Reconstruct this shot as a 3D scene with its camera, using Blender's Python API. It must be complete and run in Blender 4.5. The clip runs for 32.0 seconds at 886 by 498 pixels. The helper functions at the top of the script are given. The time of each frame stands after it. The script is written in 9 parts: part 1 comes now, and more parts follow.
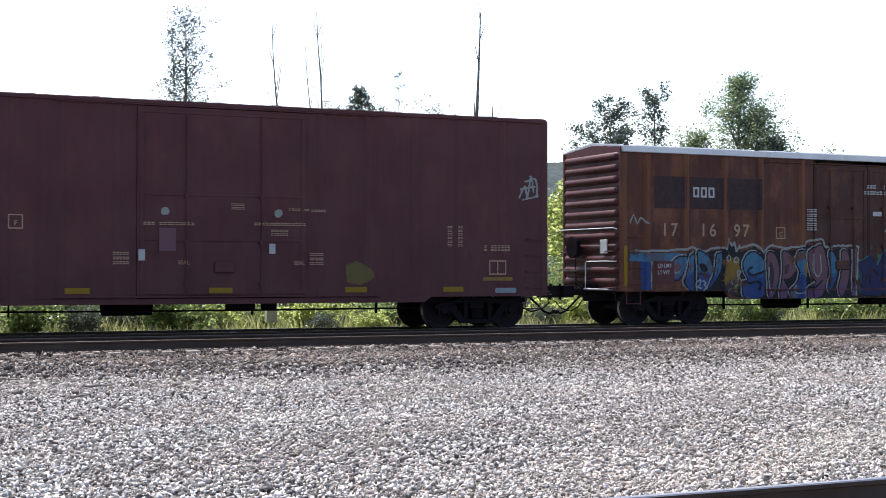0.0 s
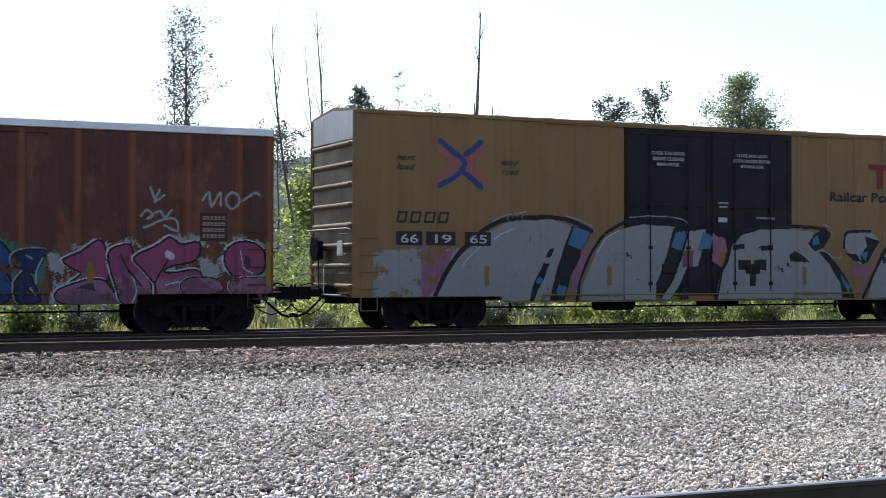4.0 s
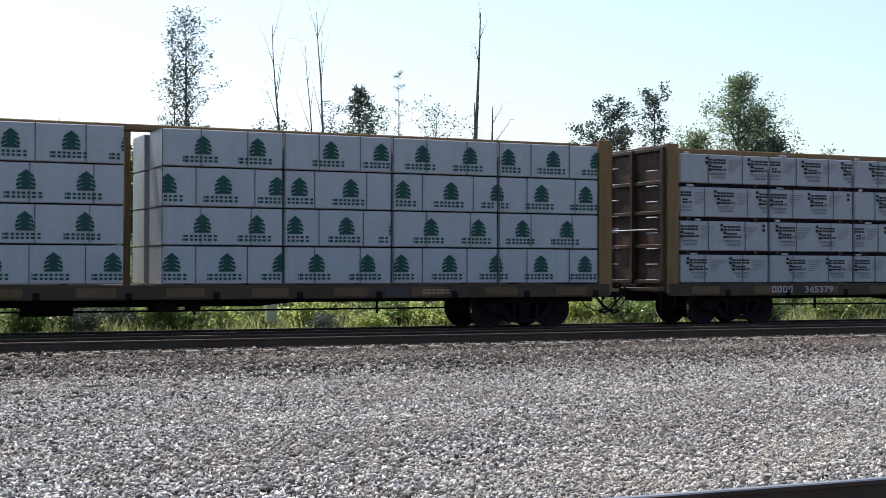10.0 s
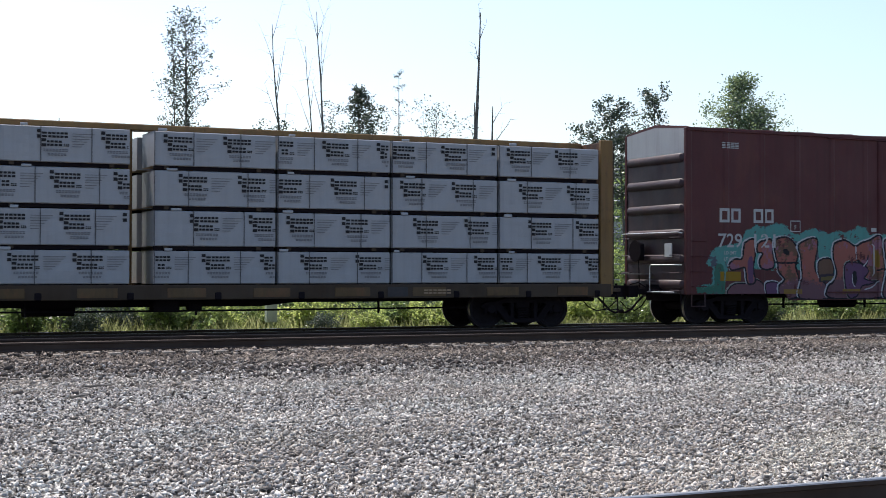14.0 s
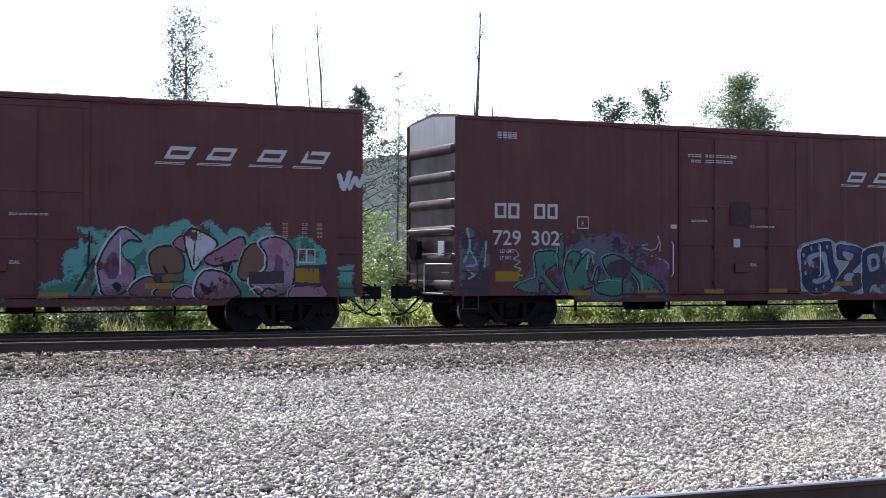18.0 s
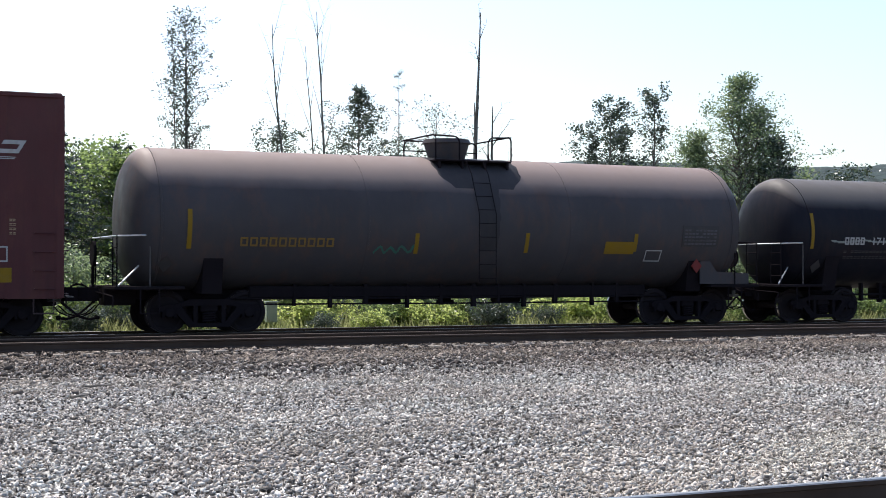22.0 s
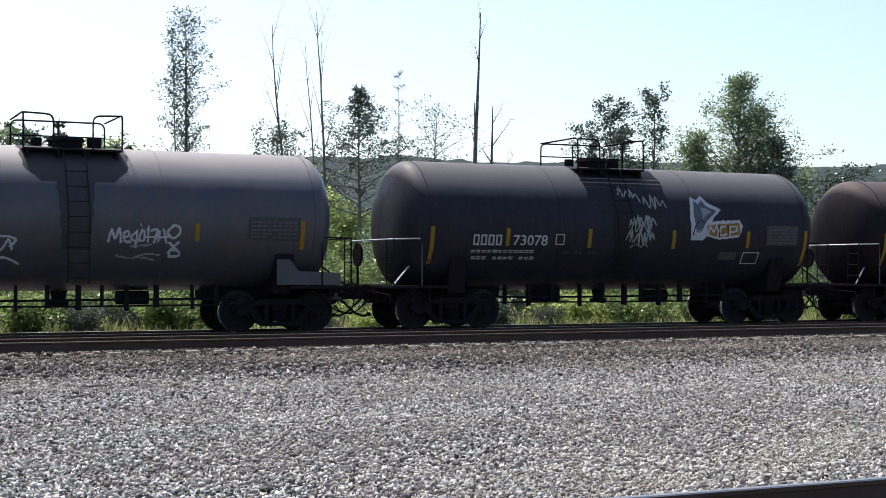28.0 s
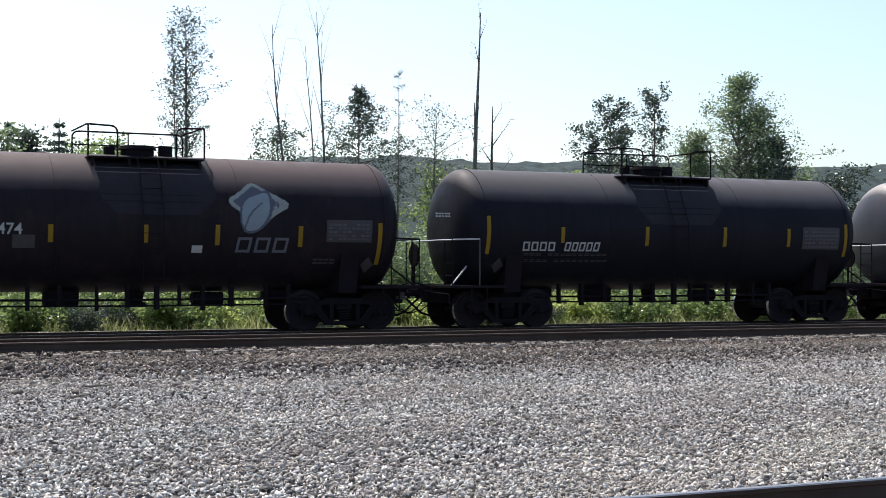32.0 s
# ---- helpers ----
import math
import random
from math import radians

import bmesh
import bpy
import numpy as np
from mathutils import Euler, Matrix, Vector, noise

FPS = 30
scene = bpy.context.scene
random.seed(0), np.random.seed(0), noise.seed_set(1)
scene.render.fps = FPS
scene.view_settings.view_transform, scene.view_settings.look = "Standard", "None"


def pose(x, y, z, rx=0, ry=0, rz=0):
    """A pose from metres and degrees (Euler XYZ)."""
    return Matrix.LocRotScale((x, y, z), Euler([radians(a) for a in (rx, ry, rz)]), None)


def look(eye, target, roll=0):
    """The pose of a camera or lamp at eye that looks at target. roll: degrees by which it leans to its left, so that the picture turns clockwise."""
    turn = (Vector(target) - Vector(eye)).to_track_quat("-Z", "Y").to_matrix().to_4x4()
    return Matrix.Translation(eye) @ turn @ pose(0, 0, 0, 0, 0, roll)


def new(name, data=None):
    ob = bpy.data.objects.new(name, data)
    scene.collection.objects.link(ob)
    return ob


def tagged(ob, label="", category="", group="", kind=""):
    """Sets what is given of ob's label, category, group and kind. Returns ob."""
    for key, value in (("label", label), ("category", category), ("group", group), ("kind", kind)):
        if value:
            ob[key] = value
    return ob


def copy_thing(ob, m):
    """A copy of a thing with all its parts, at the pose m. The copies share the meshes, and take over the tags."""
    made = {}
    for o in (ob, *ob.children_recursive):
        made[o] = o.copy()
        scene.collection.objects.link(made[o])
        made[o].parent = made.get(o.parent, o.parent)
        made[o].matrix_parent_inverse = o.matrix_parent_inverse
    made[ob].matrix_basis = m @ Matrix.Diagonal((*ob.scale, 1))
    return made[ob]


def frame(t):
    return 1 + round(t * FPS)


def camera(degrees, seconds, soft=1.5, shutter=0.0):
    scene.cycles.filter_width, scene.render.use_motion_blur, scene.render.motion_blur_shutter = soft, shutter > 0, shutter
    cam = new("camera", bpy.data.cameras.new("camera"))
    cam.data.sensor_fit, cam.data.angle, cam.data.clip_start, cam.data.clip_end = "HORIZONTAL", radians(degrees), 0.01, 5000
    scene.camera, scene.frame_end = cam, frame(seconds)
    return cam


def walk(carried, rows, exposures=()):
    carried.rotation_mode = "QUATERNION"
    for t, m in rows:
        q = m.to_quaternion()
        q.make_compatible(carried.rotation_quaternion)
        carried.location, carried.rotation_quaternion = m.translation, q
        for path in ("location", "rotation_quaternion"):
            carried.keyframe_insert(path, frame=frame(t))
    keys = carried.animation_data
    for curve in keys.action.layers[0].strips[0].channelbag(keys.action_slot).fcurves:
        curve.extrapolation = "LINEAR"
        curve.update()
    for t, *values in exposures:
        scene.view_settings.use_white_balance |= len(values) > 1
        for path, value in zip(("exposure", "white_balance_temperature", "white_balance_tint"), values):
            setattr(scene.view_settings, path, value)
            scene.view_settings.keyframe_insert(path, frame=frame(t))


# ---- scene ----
# ---- the still camera beside the yard ----
cam = camera(34.65, 32.0, soft=0.9, shutter=0.08)
EYE = (0.0, -31.465, 1.389)
TURN, TILT, LEAN = 0.42934, 0.01479, 0.096
AIM = (EYE[0] + math.sin(TURN) * 10, EYE[1] + math.cos(TURN) * 10, EYE[2] + math.tan(TILT) * 10)
walk(cam, [(0.0, look(EYE, AIM, LEAN)), (32.0, look(EYE, AIM, LEAN))],
     exposures=[(0.0, 0.84, 6650, 14), (1.2, 0.84, 6650, 14), (2.0, 0.66, 6650, 12), (3.4, 0.56, 6650, 12), (5.4, 0.70, 6650, 13), (7.0, 0.62, 6650, 12), (8.2, 0.33, 6650, 11), (9.5, 0.30, 6650, 9), (13.0, 0.30, 6650, 9), (14.2, 0.34, 6650, 11), (16.0, 0.80, 6650, 14), (20.5, 0.84, 6650, 13), (21.2, 0.80, 6650, 13), (22.0, 0.48, 6650, 10), (23.0, 0.30, 6650, 9), (32.0, 0.32, 6650, 9)])

# ---- daylight: high sun behind the train ----
SUN_EL, SUN_AZ = radians(57), radians(-14)          # azimuth from +y towards +x
sun_dir = Vector((math.sin(SUN_AZ) * math.cos(SUN_EL), math.cos(SUN_AZ) * math.cos(SUN_EL), math.sin(SUN_EL)))
world = bpy.data.worlds.new("world")
scene.world = world
world.use_nodes = True
wn = world.node_tree.nodes
sky = wn.new("ShaderNodeTexSky")
sky.sky_type, sky.sun_disc = "NISHITA", False
sky.sun_elevation, sky.sun_rotation = SUN_EL, SUN_AZ
sky.air_density, sky.dust_density, sky.ozone_density = 1.0, 2.0, 3.0
wn["Background"].inputs["Strength"].default_value = 0.18
world.node_tree.links.new(sky.outputs["Color"], wn["Background"].inputs["Color"])
sun = new("sun", bpy.data.lights.new("sun", "SUN"))
sun.data.energy, sun.data.angle, sun.data.color = 4.0, radians(0.53), (1.0, 0.96, 0.9)
sun.matrix_world = look(tuple(sun_dir * 60), (0, 0, 0))


# ---- materials ----
def nodes_of(name):
    m = bpy.data.materials.new(name)
    m.use_nodes = True
    nt = m.node_tree
    return m, nt, nt.nodes["Principled BSDF"]


def link(nt, a, b):
    nt.links.new(a, b)


def noise_node(nt, scale, detail=4, stretch=None, coord="Object", rough=0.55):
    tc = nt.nodes.new("ShaderNodeTexCoord")
    n = nt.nodes.new("ShaderNodeTexNoise")
    n.inputs["Scale"].default_value, n.inputs["Detail"].default_value, n.inputs["Roughness"].default_value = scale, detail, rough
    src = tc.outputs[coord]
    if stretch:
        mp = nt.nodes.new("ShaderNodeMapping")
        mp.inputs["Scale"].default_value = stretch
        link(nt, src, mp.inputs["Vector"])
        src = mp.outputs["Vector"]
    link(nt, src, n.inputs["Vector"])
    return n.outputs["Fac"]


def ramp(nt, fac, stops):
    r = nt.nodes.new("ShaderNodeValToRGB")
    els = r.color_ramp.elements
    while len(els) < len(stops):
        els.new(0.5)
    for e, (p, c) in zip(els, stops):
        e.position, e.color = p, (c if isinstance(c, tuple) else (c, c, c)) + (1,)
    link(nt, fac, r.inputs["Fac"])
    return r.outputs["Color"]


def mix(nt, fac, a, b, mode="MIX"):
    n = nt.nodes.new("ShaderNodeMix")
    n.data_type, n.blend_type = "RGBA", mode
    for sock, val in ((n.inputs["Factor"], fac), (n.inputs["A"], a), (n.inputs["B"], b)):
        if isinstance(val, (int, float)):
            sock.default_value = val
        elif isinstance(val, tuple):
            sock.default_value = val + (1,)
        else:
            link(nt, val, sock)
    return n.outputs["Result"]


def bump(nt, bsdf, fac, strength, dist=0.01):
    b = nt.nodes.new("ShaderNodeBump")
    b.inputs["Strength"].default_value, b.inputs["Distance"].default_value = strength, dist
    link(nt, fac, b.inputs["Height"])
    link(nt, b.outputs["Normal"], bsdf.inputs["Normal"])


def painted(name, col, worn=None, rough=0.5, metal=0.0, streak=0.5, patch=0.35, grit=0.15, spec=0.4, dust_and_lit_top=None, rust=0.0, relief=0.12):
    """Weathered paint on steel: broad patches, vertical run marks and fine grit."""
    m, nt, b = nodes_of(name)
    worn = worn or tuple(c * 0.55 + 0.02 for c in col)
    dust = tuple(min(1, c * 1.35 + 0.006) for c in col)
    runs = ramp(nt, noise_node(nt, 2.2, 5, (3.2, 3.2, 0.22)), [(0.42, 0.0), (0.72, 1.0)])
    broad = ramp(nt, noise_node(nt, 0.7, 5), [(0.38, 0.0), (0.68, 1.0)])
    fine = ramp(nt, noise_node(nt, 30, 3), [(0.4, 0.0), (0.75, 1.0)])
    c = mix(nt, runs, col, mix(nt, streak, col, worn))
    c = mix(nt, broad, c, mix(nt, patch, c, dust))
    c = mix(nt, fine, c, mix(nt, grit, c, worn))
    if rust:
        spots = ramp(nt, noise_node(nt, 1.9, 8, (1.0, 1.0, 0.45), "Object", 0.72), [(0.50, 0.0), (0.64, 1.0)])
        c = mix(nt, spots, c, mix(nt, rust, c, (0.19, 0.075, 0.032)))
        pits = ramp(nt, noise_node(nt, 6.5, 8, (1.0, 1.0, 0.6), "Object", 0.75), [(0.56, 0.0), (0.66, 1.0)])
        c = mix(nt, pits, c, mix(nt, rust, c, worn))
    if dust_and_lit_top:
        # dust and rust bloom settled on the upward faces, with their sunlit band coloured in
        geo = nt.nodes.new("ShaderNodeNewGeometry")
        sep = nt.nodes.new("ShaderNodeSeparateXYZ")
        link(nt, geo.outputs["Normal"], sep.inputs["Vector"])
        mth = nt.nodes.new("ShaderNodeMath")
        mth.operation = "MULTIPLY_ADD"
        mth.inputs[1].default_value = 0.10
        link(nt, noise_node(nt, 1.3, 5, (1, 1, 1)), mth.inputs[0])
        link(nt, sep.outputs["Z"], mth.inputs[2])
        c = mix(nt, ramp(nt, mth.outputs[0], [(0.47, 0.0), (0.66, 0.70), (0.90, 1.0)]), c, dust_and_lit_top)
    link(nt, c, b.inputs["Base Color"])
    link(nt, ramp(nt, noise_node(nt, 1.7, 4), [(0.3, rough - 0.12), (0.7, min(1, rough + 0.15))]), b.inputs["Roughness"])
    b.inputs["Metallic"].default_value = metal
    b.inputs["Specular IOR Level"].default_value = spec
    bump(nt, b, noise_node(nt, 3.0, 3 if relief < 0.2 else 5), relief, 0.01)
    return m


def flat_paint(name, col, rough=0.6, wear=0.3, grime=(0.12, 0.08, 0.07)):
    """Thin sprayed or stencilled paint, worn in small flakes."""
    m, nt, b = nodes_of(name)
    f = ramp(nt, noise_node(nt, 7, 6, None, "Object", 0.7), [(0.45, 0.0), (0.8, 1.0)])
    g = ramp(nt, noise_node(nt, 1.1, 3), [(0.3, 0.0), (0.8, 1.0)])
    c = mix(nt, f, col, mix(nt, wear, col, grime))
    c = mix(nt, g, c, mix(nt, 0.06, c, grime))
    link(nt, c, b.inputs["Base Color"])
    b.inputs["Roughness"].default_value = rough
    b.inputs["Specular IOR Level"].default_value = 0.12
    return m


def leafy(name, a, b_col, glow=0.45, through_col=(0.33, 0.44, 0.11)):
    """Leaves: gloss on top, light passing through them."""
    m, nt, b = nodes_of(name)
    geo = nt.nodes.new("ShaderNodeNewGeometry")
    c = ramp(nt, geo.outputs["Random Per Island"], [(0.0, a), (0.55, tuple((p + q) / 2 for p, q in zip(a, b_col))), (1.0, b_col)])
    c = mix(nt, ramp(nt, noise_node(nt, 0.35, 3), [(0.35, 0.0), (0.7, 1.0)]), c, mix(nt, 0.4, c, tuple(v * 1.25 for v in a)))
    link(nt, c, b.inputs["Base Color"])
    b.inputs["Roughness"].default_value = 0.30
    b.inputs["Specular IOR Level"].default_value = 0.75
    thin = ramp(nt, geo.outputs["Random Per Island"], [(0.0, tuple(v * 0.42 for v in through_col)), (0.55, tuple(v * 0.85 for v in through_col)), (0.85, through_col), (1.0, tuple(min(0.92, v * 1.45) for v in through_col))])
    tr = nt.nodes.new("ShaderNodeBsdfTranslucent")
    link(nt, mix(nt, 0.6, c, thin), tr.inputs["Color"])
    ms = nt.nodes.new("ShaderNodeMixShader")
    ms.inputs["Fac"].default_value = glow
    link(nt, b.outputs["BSDF"], ms.inputs[1])
    link(nt, tr.outputs["BSDF"], ms.inputs[2])
    link(nt, ms.outputs["Shader"], nt.nodes["Material Output"].inputs["Surface"])
    return m


def stony(name, cols, scale=None):
    """Broken stone: one tone per stone, speckled."""
    m, nt, b = nodes_of(name)
    geo = nt.nodes.new("ShaderNodeNewGeometry")
    c = ramp(nt, geo.outputs["Random Per Island"], cols)
    c = mix(nt, ramp(nt, noise_node(nt, 0.45, 5), [(0.42, 0.0), (0.62, 1.0)]), c, mix(nt, 0.42, c, (0.27, 0.225, 0.185)))
    c = mix(nt, ramp(nt, noise_node(nt, 0.22, 4, (0.6, 1.6, 1.0)), [(0.50, 0.0), (0.68, 1.0)]), c, mix(nt, 0.35, c, (0.62, 0.56, 0.48)))
    c = mix(nt, ramp(nt, noise_node(nt, 60, 3), [(0.4, 0.0), (0.8, 1.0)]), c, mix(nt, 0.35, c, (0.2, 0.18, 0.17)))
    hue = ramp(nt, noise_node(nt, 9, 2), [(0.34, (1.02, 0.995, 0.98)), (0.5, (1.0, 1.0, 1.0)), (0.66, (0.99, 1.0, 1.0))])
    c = mix(nt, 1.0, c, hue, "MULTIPLY")
    drift = ramp(nt, noise_node(nt, 0.5, 3, (0.7, 1.3, 1.0)), [(0.36, (1.01, 0.995, 0.985)), (0.52, (1.0, 1.0, 1.0)), (0.66, (0.975, 0.995, 0.99))])
    c = mix(nt, 1.0, c, drift, "MULTIPLY")
    # darker and browner towards the tracks, most of all beside them
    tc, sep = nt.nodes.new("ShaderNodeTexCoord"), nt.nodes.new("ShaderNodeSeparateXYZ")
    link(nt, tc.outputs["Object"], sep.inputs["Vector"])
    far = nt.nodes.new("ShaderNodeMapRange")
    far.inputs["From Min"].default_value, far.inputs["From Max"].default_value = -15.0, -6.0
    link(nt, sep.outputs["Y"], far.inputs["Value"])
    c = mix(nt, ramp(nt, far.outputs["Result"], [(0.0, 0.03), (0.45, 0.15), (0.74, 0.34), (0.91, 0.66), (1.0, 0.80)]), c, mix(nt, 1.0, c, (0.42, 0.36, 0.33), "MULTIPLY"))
    link(nt, c, b.inputs["Base Color"])
    b.inputs["Roughness"].default_value = 0.8
    b.inputs["Specular IOR Level"].default_value = 0.35
    bump(nt, b, noise_node(nt, 90, 3), 0.4, 0.004)
    return m


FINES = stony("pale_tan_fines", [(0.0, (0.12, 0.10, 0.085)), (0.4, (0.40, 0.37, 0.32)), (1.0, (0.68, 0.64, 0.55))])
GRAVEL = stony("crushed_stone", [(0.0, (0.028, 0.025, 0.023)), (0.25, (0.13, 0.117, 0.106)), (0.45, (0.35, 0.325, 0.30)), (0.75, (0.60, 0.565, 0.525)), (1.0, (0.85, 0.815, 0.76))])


def bed_material():
    m, nt, b = nodes_of("ballast_bed")
    tc = nt.nodes.new("ShaderNodeTexCoord")
    v = nt.nodes.new("ShaderNodeTexVoronoi")
    v.inputs["Scale"].default_value = 24
    link(nt, tc.outputs["Object"], v.inputs["Vector"])
    sep = nt.nodes.new("ShaderNodeSeparateColor")
    link(nt, v.outputs["Color"], sep.inputs["Color"])
    c = ramp(nt, sep.outputs["Red"], [(0.0, (0.05, 0.045, 0.04)), (0.5, (0.20, 0.182, 0.16)), (1.0, (0.42, 0.385, 0.34))])
    c = mix(nt, ramp(nt, noise_node(nt, 0.4, 4), [(0.4, 0.0), (0.7, 1.0)]), c, mix(nt, 0.3, c, (0.3, 0.25, 0.2)))
    link(nt, c, b.inputs["Base Color"])
    b.inputs["Roughness"].default_value = 0.85
    bump(nt, b, v.outputs["Distance"], 1.0, 0.03)
    return m


def earth_material():
    m, nt, b = nodes_of("weedy_earth")
    c = ramp(nt, noise_node(nt, 1.5, 6), [(0.3, (0.05, 0.07, 0.018)), (0.55, (0.10, 0.13, 0.03)), (0.8, (0.17, 0.15, 0.07))])
    link(nt, c, b.inputs["Base Color"])
    b.inputs["Roughness"].default_value = 0.95
    bump(nt, b, noise_node(nt, 12, 4), 0.8, 0.05)
    return m


def wood_material(name, a, b_col, stretch):
    m, nt, b = nodes_of(name)
    c = ramp(nt, noise_node(nt, 4, 6, stretch), [(0.3, a), (0.7, b_col)])
    oi = nt.nodes.new("ShaderNodeObjectInfo")
    c = mix(nt, oi.outputs["Random"], c, mix(nt, 0.35, c, (0.30, 0.27, 0.24)))
    link(nt, c, b.inputs["Base Color"])
    b.inputs["Roughness"].default_value = 0.85
    bump(nt, b, noise_node(nt, 9, 5, stretch), 0.5, 0.01)
    return m


BED, EARTH = bed_material(), earth_material()
TIE_WOOD = wood_material("weathered_tie_wood", (0.10, 0.082, 0.068), (0.28, 0.245, 0.21), (6, 0.6, 6))
BARK = wood_material("grey_bark", (0.045, 0.038, 0.034), (0.12, 0.105, 0.09), (4, 4, 0.7))
LUMBER = wood_material("sawn_lumber", (0.42, 0.27, 0.13), (0.62, 0.45, 0.26), (0.5, 6, 9))
RAIL_RUST = painted("rusty_rail_steel", (0.0383, 0.0225, 0.0153), (0.0225, 0.0135, 0.0090), rough=0.75, streak=0.4)
RAIL_HEAD = painted("worn_rail_head", (0.32, 0.31, 0.30), (0.16, 0.13, 0.11), rough=0.35, metal=0.9, streak=0.3)
RAIL_DULL = painted("dull_rusty_rail_head", (0.085, 0.058, 0.045), (0.05, 0.034, 0.026), rough=0.55, metal=0.35, streak=0.4)
MAROON = painted("oxide_red_paint", (0.0748, 0.0215, 0.0237), (0.0469, 0.0178, 0.0179), rough=0.5, streak=0.5, patch=0.3, rust=0.10, spec=0.2)
MAROON_OLD = painted("faded_oxide_red_paint", (0.0684, 0.0211, 0.0237), (0.0436, 0.0187, 0.0184), rough=0.55, patch=0.45, rust=0.10, spec=0.2)
RUST_BROWN = painted("rust_brown_paint", (0.0800, 0.0290, 0.0190), (0.0380, 0.0170, 0.0150), rough=0.6, streak=0.85, patch=0.4, rust=0.5, spec=0.2)
BUFF = painted("yellow_buff_paint", (0.1606, 0.0895, 0.0232), (0.0927, 0.0525, 0.0186), rough=0.5, streak=0.45, patch=0.25, rust=0.16)
BUFF_END = painted("dusty_buff_paint", (0.1130, 0.0802, 0.0451), (0.0673, 0.0487, 0.0312), rough=0.55, streak=0.6, rust=0.35)
CAR_BLACK = painted("door_black_paint", (0.0068, 0.0068, 0.0080), (0.0154, 0.0139, 0.0139), rough=0.5, patch=0.2, spec=0.15)
BOX_PAINT = painted("pale_grey_green_paint", (0.42, 0.47, 0.38), (0.30, 0.33, 0.27), rough=0.5)
UNDER = painted("grimy_underframe_black", (0.0125, 0.0100, 0.0125), (0.0165, 0.0130, 0.0140), rough=1.0, spec=0.02)
# brighter orange than the panels: the light the posts catch is painted in
LIT_POST = painted("lit_rust_orange_post_paint", (0.125, 0.046, 0.022), (0.075, 0.030, 0.018), rough=0.6, streak=0.6, rust=0.4, spec=0.2)
DOOR_BROWN = painted("dark_rust_door_paint", (0.0540, 0.0225, 0.0165), (0.0300, 0.0150, 0.0128), rough=0.6, streak=0.7, patch=0.4, rust=0.3, spec=0.2)
END_PALE = painted("pale_grey_end_cap", (0.30, 0.305, 0.315), (0.20, 0.19, 0.195), rough=0.5)
ZINC = painted("galvanised_roof_steel", (0.50, 0.51, 0.53), (0.36, 0.35, 0.34), rough=0.45, metal=0.5, streak=0.4)
END_GREY = painted("grimy_maroon_end", (0.046, 0.027, 0.032), (0.030, 0.020, 0.023), rough=0.5, spec=0.3, rust=0.12)
DULL_STEEL = painted("dull_grey_steel", (0.09, 0.085, 0.085), (0.05, 0.042, 0.04), rough=0.6, metal=0.4)
WHEEL_STEEL = painted("dark_wheel_steel", (0.0165, 0.0130, 0.0155), (0.0210, 0.0165, 0.0170), rough=0.85, spec=0.06)
TREAD = painted("bright_wheel_tread", (0.4, 0.39, 0.38), (0.25, 0.23, 0.22), rough=0.3, metal=1.0)
DECK_TAN = painted("tan_deck_paint", (0.1632, 0.0912, 0.0264), (0.0768, 0.0432, 0.0192), rough=0.6, streak=0.7, patch=0.4, rust=0.5)
BULK_DARK = painted("dark_rust_bulkhead", (0.048, 0.024, 0.016), (0.026, 0.016, 0.012), rough=0.75, streak=0.7, patch=0.4, rust=0.6)
BULK_TAN = painted("rust_stained_tan_paint", (0.135, 0.078, 0.032), (0.060, 0.030, 0.016), rough=0.65, streak=0.85, patch=0.5, rust=0.75)
DECK_BROWN = painted("grimy_brown_deck_paint", (0.0390, 0.0221, 0.0104), (0.0208, 0.0130, 0.0078), rough=0.65, streak=0.6)
WRAP = painted("white_lumber_wrap", (0.315, 0.328, 0.350), (0.245, 0.258, 0.280), rough=0.42, streak=0.35, patch=0.15, grit=0.05, relief=0.7)
WRAP_GREY = painted("pale_grey_lumber_wrap", (0.282, 0.287, 0.302), (0.215, 0.218, 0.232), rough=0.45, streak=0.35, patch=0.2, grit=0.06, relief=0.7)
PRINT_GREEN = flat_paint("dark_green_print", (0.010, 0.058, 0.050), 0.45, 0.1)
PRINT_BLACK = flat_paint("black_print", (0.018, 0.018, 0.021), 0.45, 0.1)
PRINT_GREY = flat_paint("faint_grey_print", (0.15, 0.15, 0.165), 0.45, 0.1)
STRAP = flat_paint("dark_steel_strap", (0.06, 0.06, 0.065), 0.4, 0.2)
TANK_GREY = painted("dusty_dark_grey_tank_paint", (0.0500, 0.0455, 0.0500), (0.0600, 0.0520, 0.0520), rough=0.55, streak=0.5, patch=0.4, spec=0.12, dust_and_lit_top=(0.27, 0.205, 0.18), rust=0.14)
TANK_BLACK = painted("black_tank_paint", (0.0100, 0.0098, 0.0142), (0.0193, 0.0170, 0.0190), rough=0.45, streak=0.35, patch=0.2, spec=0.06, dust_and_lit_top=(0.13, 0.115, 0.11))
TANK_NAVY = painted("blue_black_tank_paint", (0.0175, 0.0172, 0.0245), (0.0344, 0.0300, 0.0320), rough=0.45, streak=0.4, patch=0.3, spec=0.08, dust_and_lit_top=(0.16, 0.145, 0.14), rust=0.04)
TANK_INK = painted("ink_black_tank_paint", (0.0110, 0.0110, 0.0165), (0.0210, 0.0185, 0.0205), rough=0.45, streak=0.4, patch=0.3, spec=0.08, dust_and_lit_top=(0.14, 0.125, 0.115), rust=0.04)
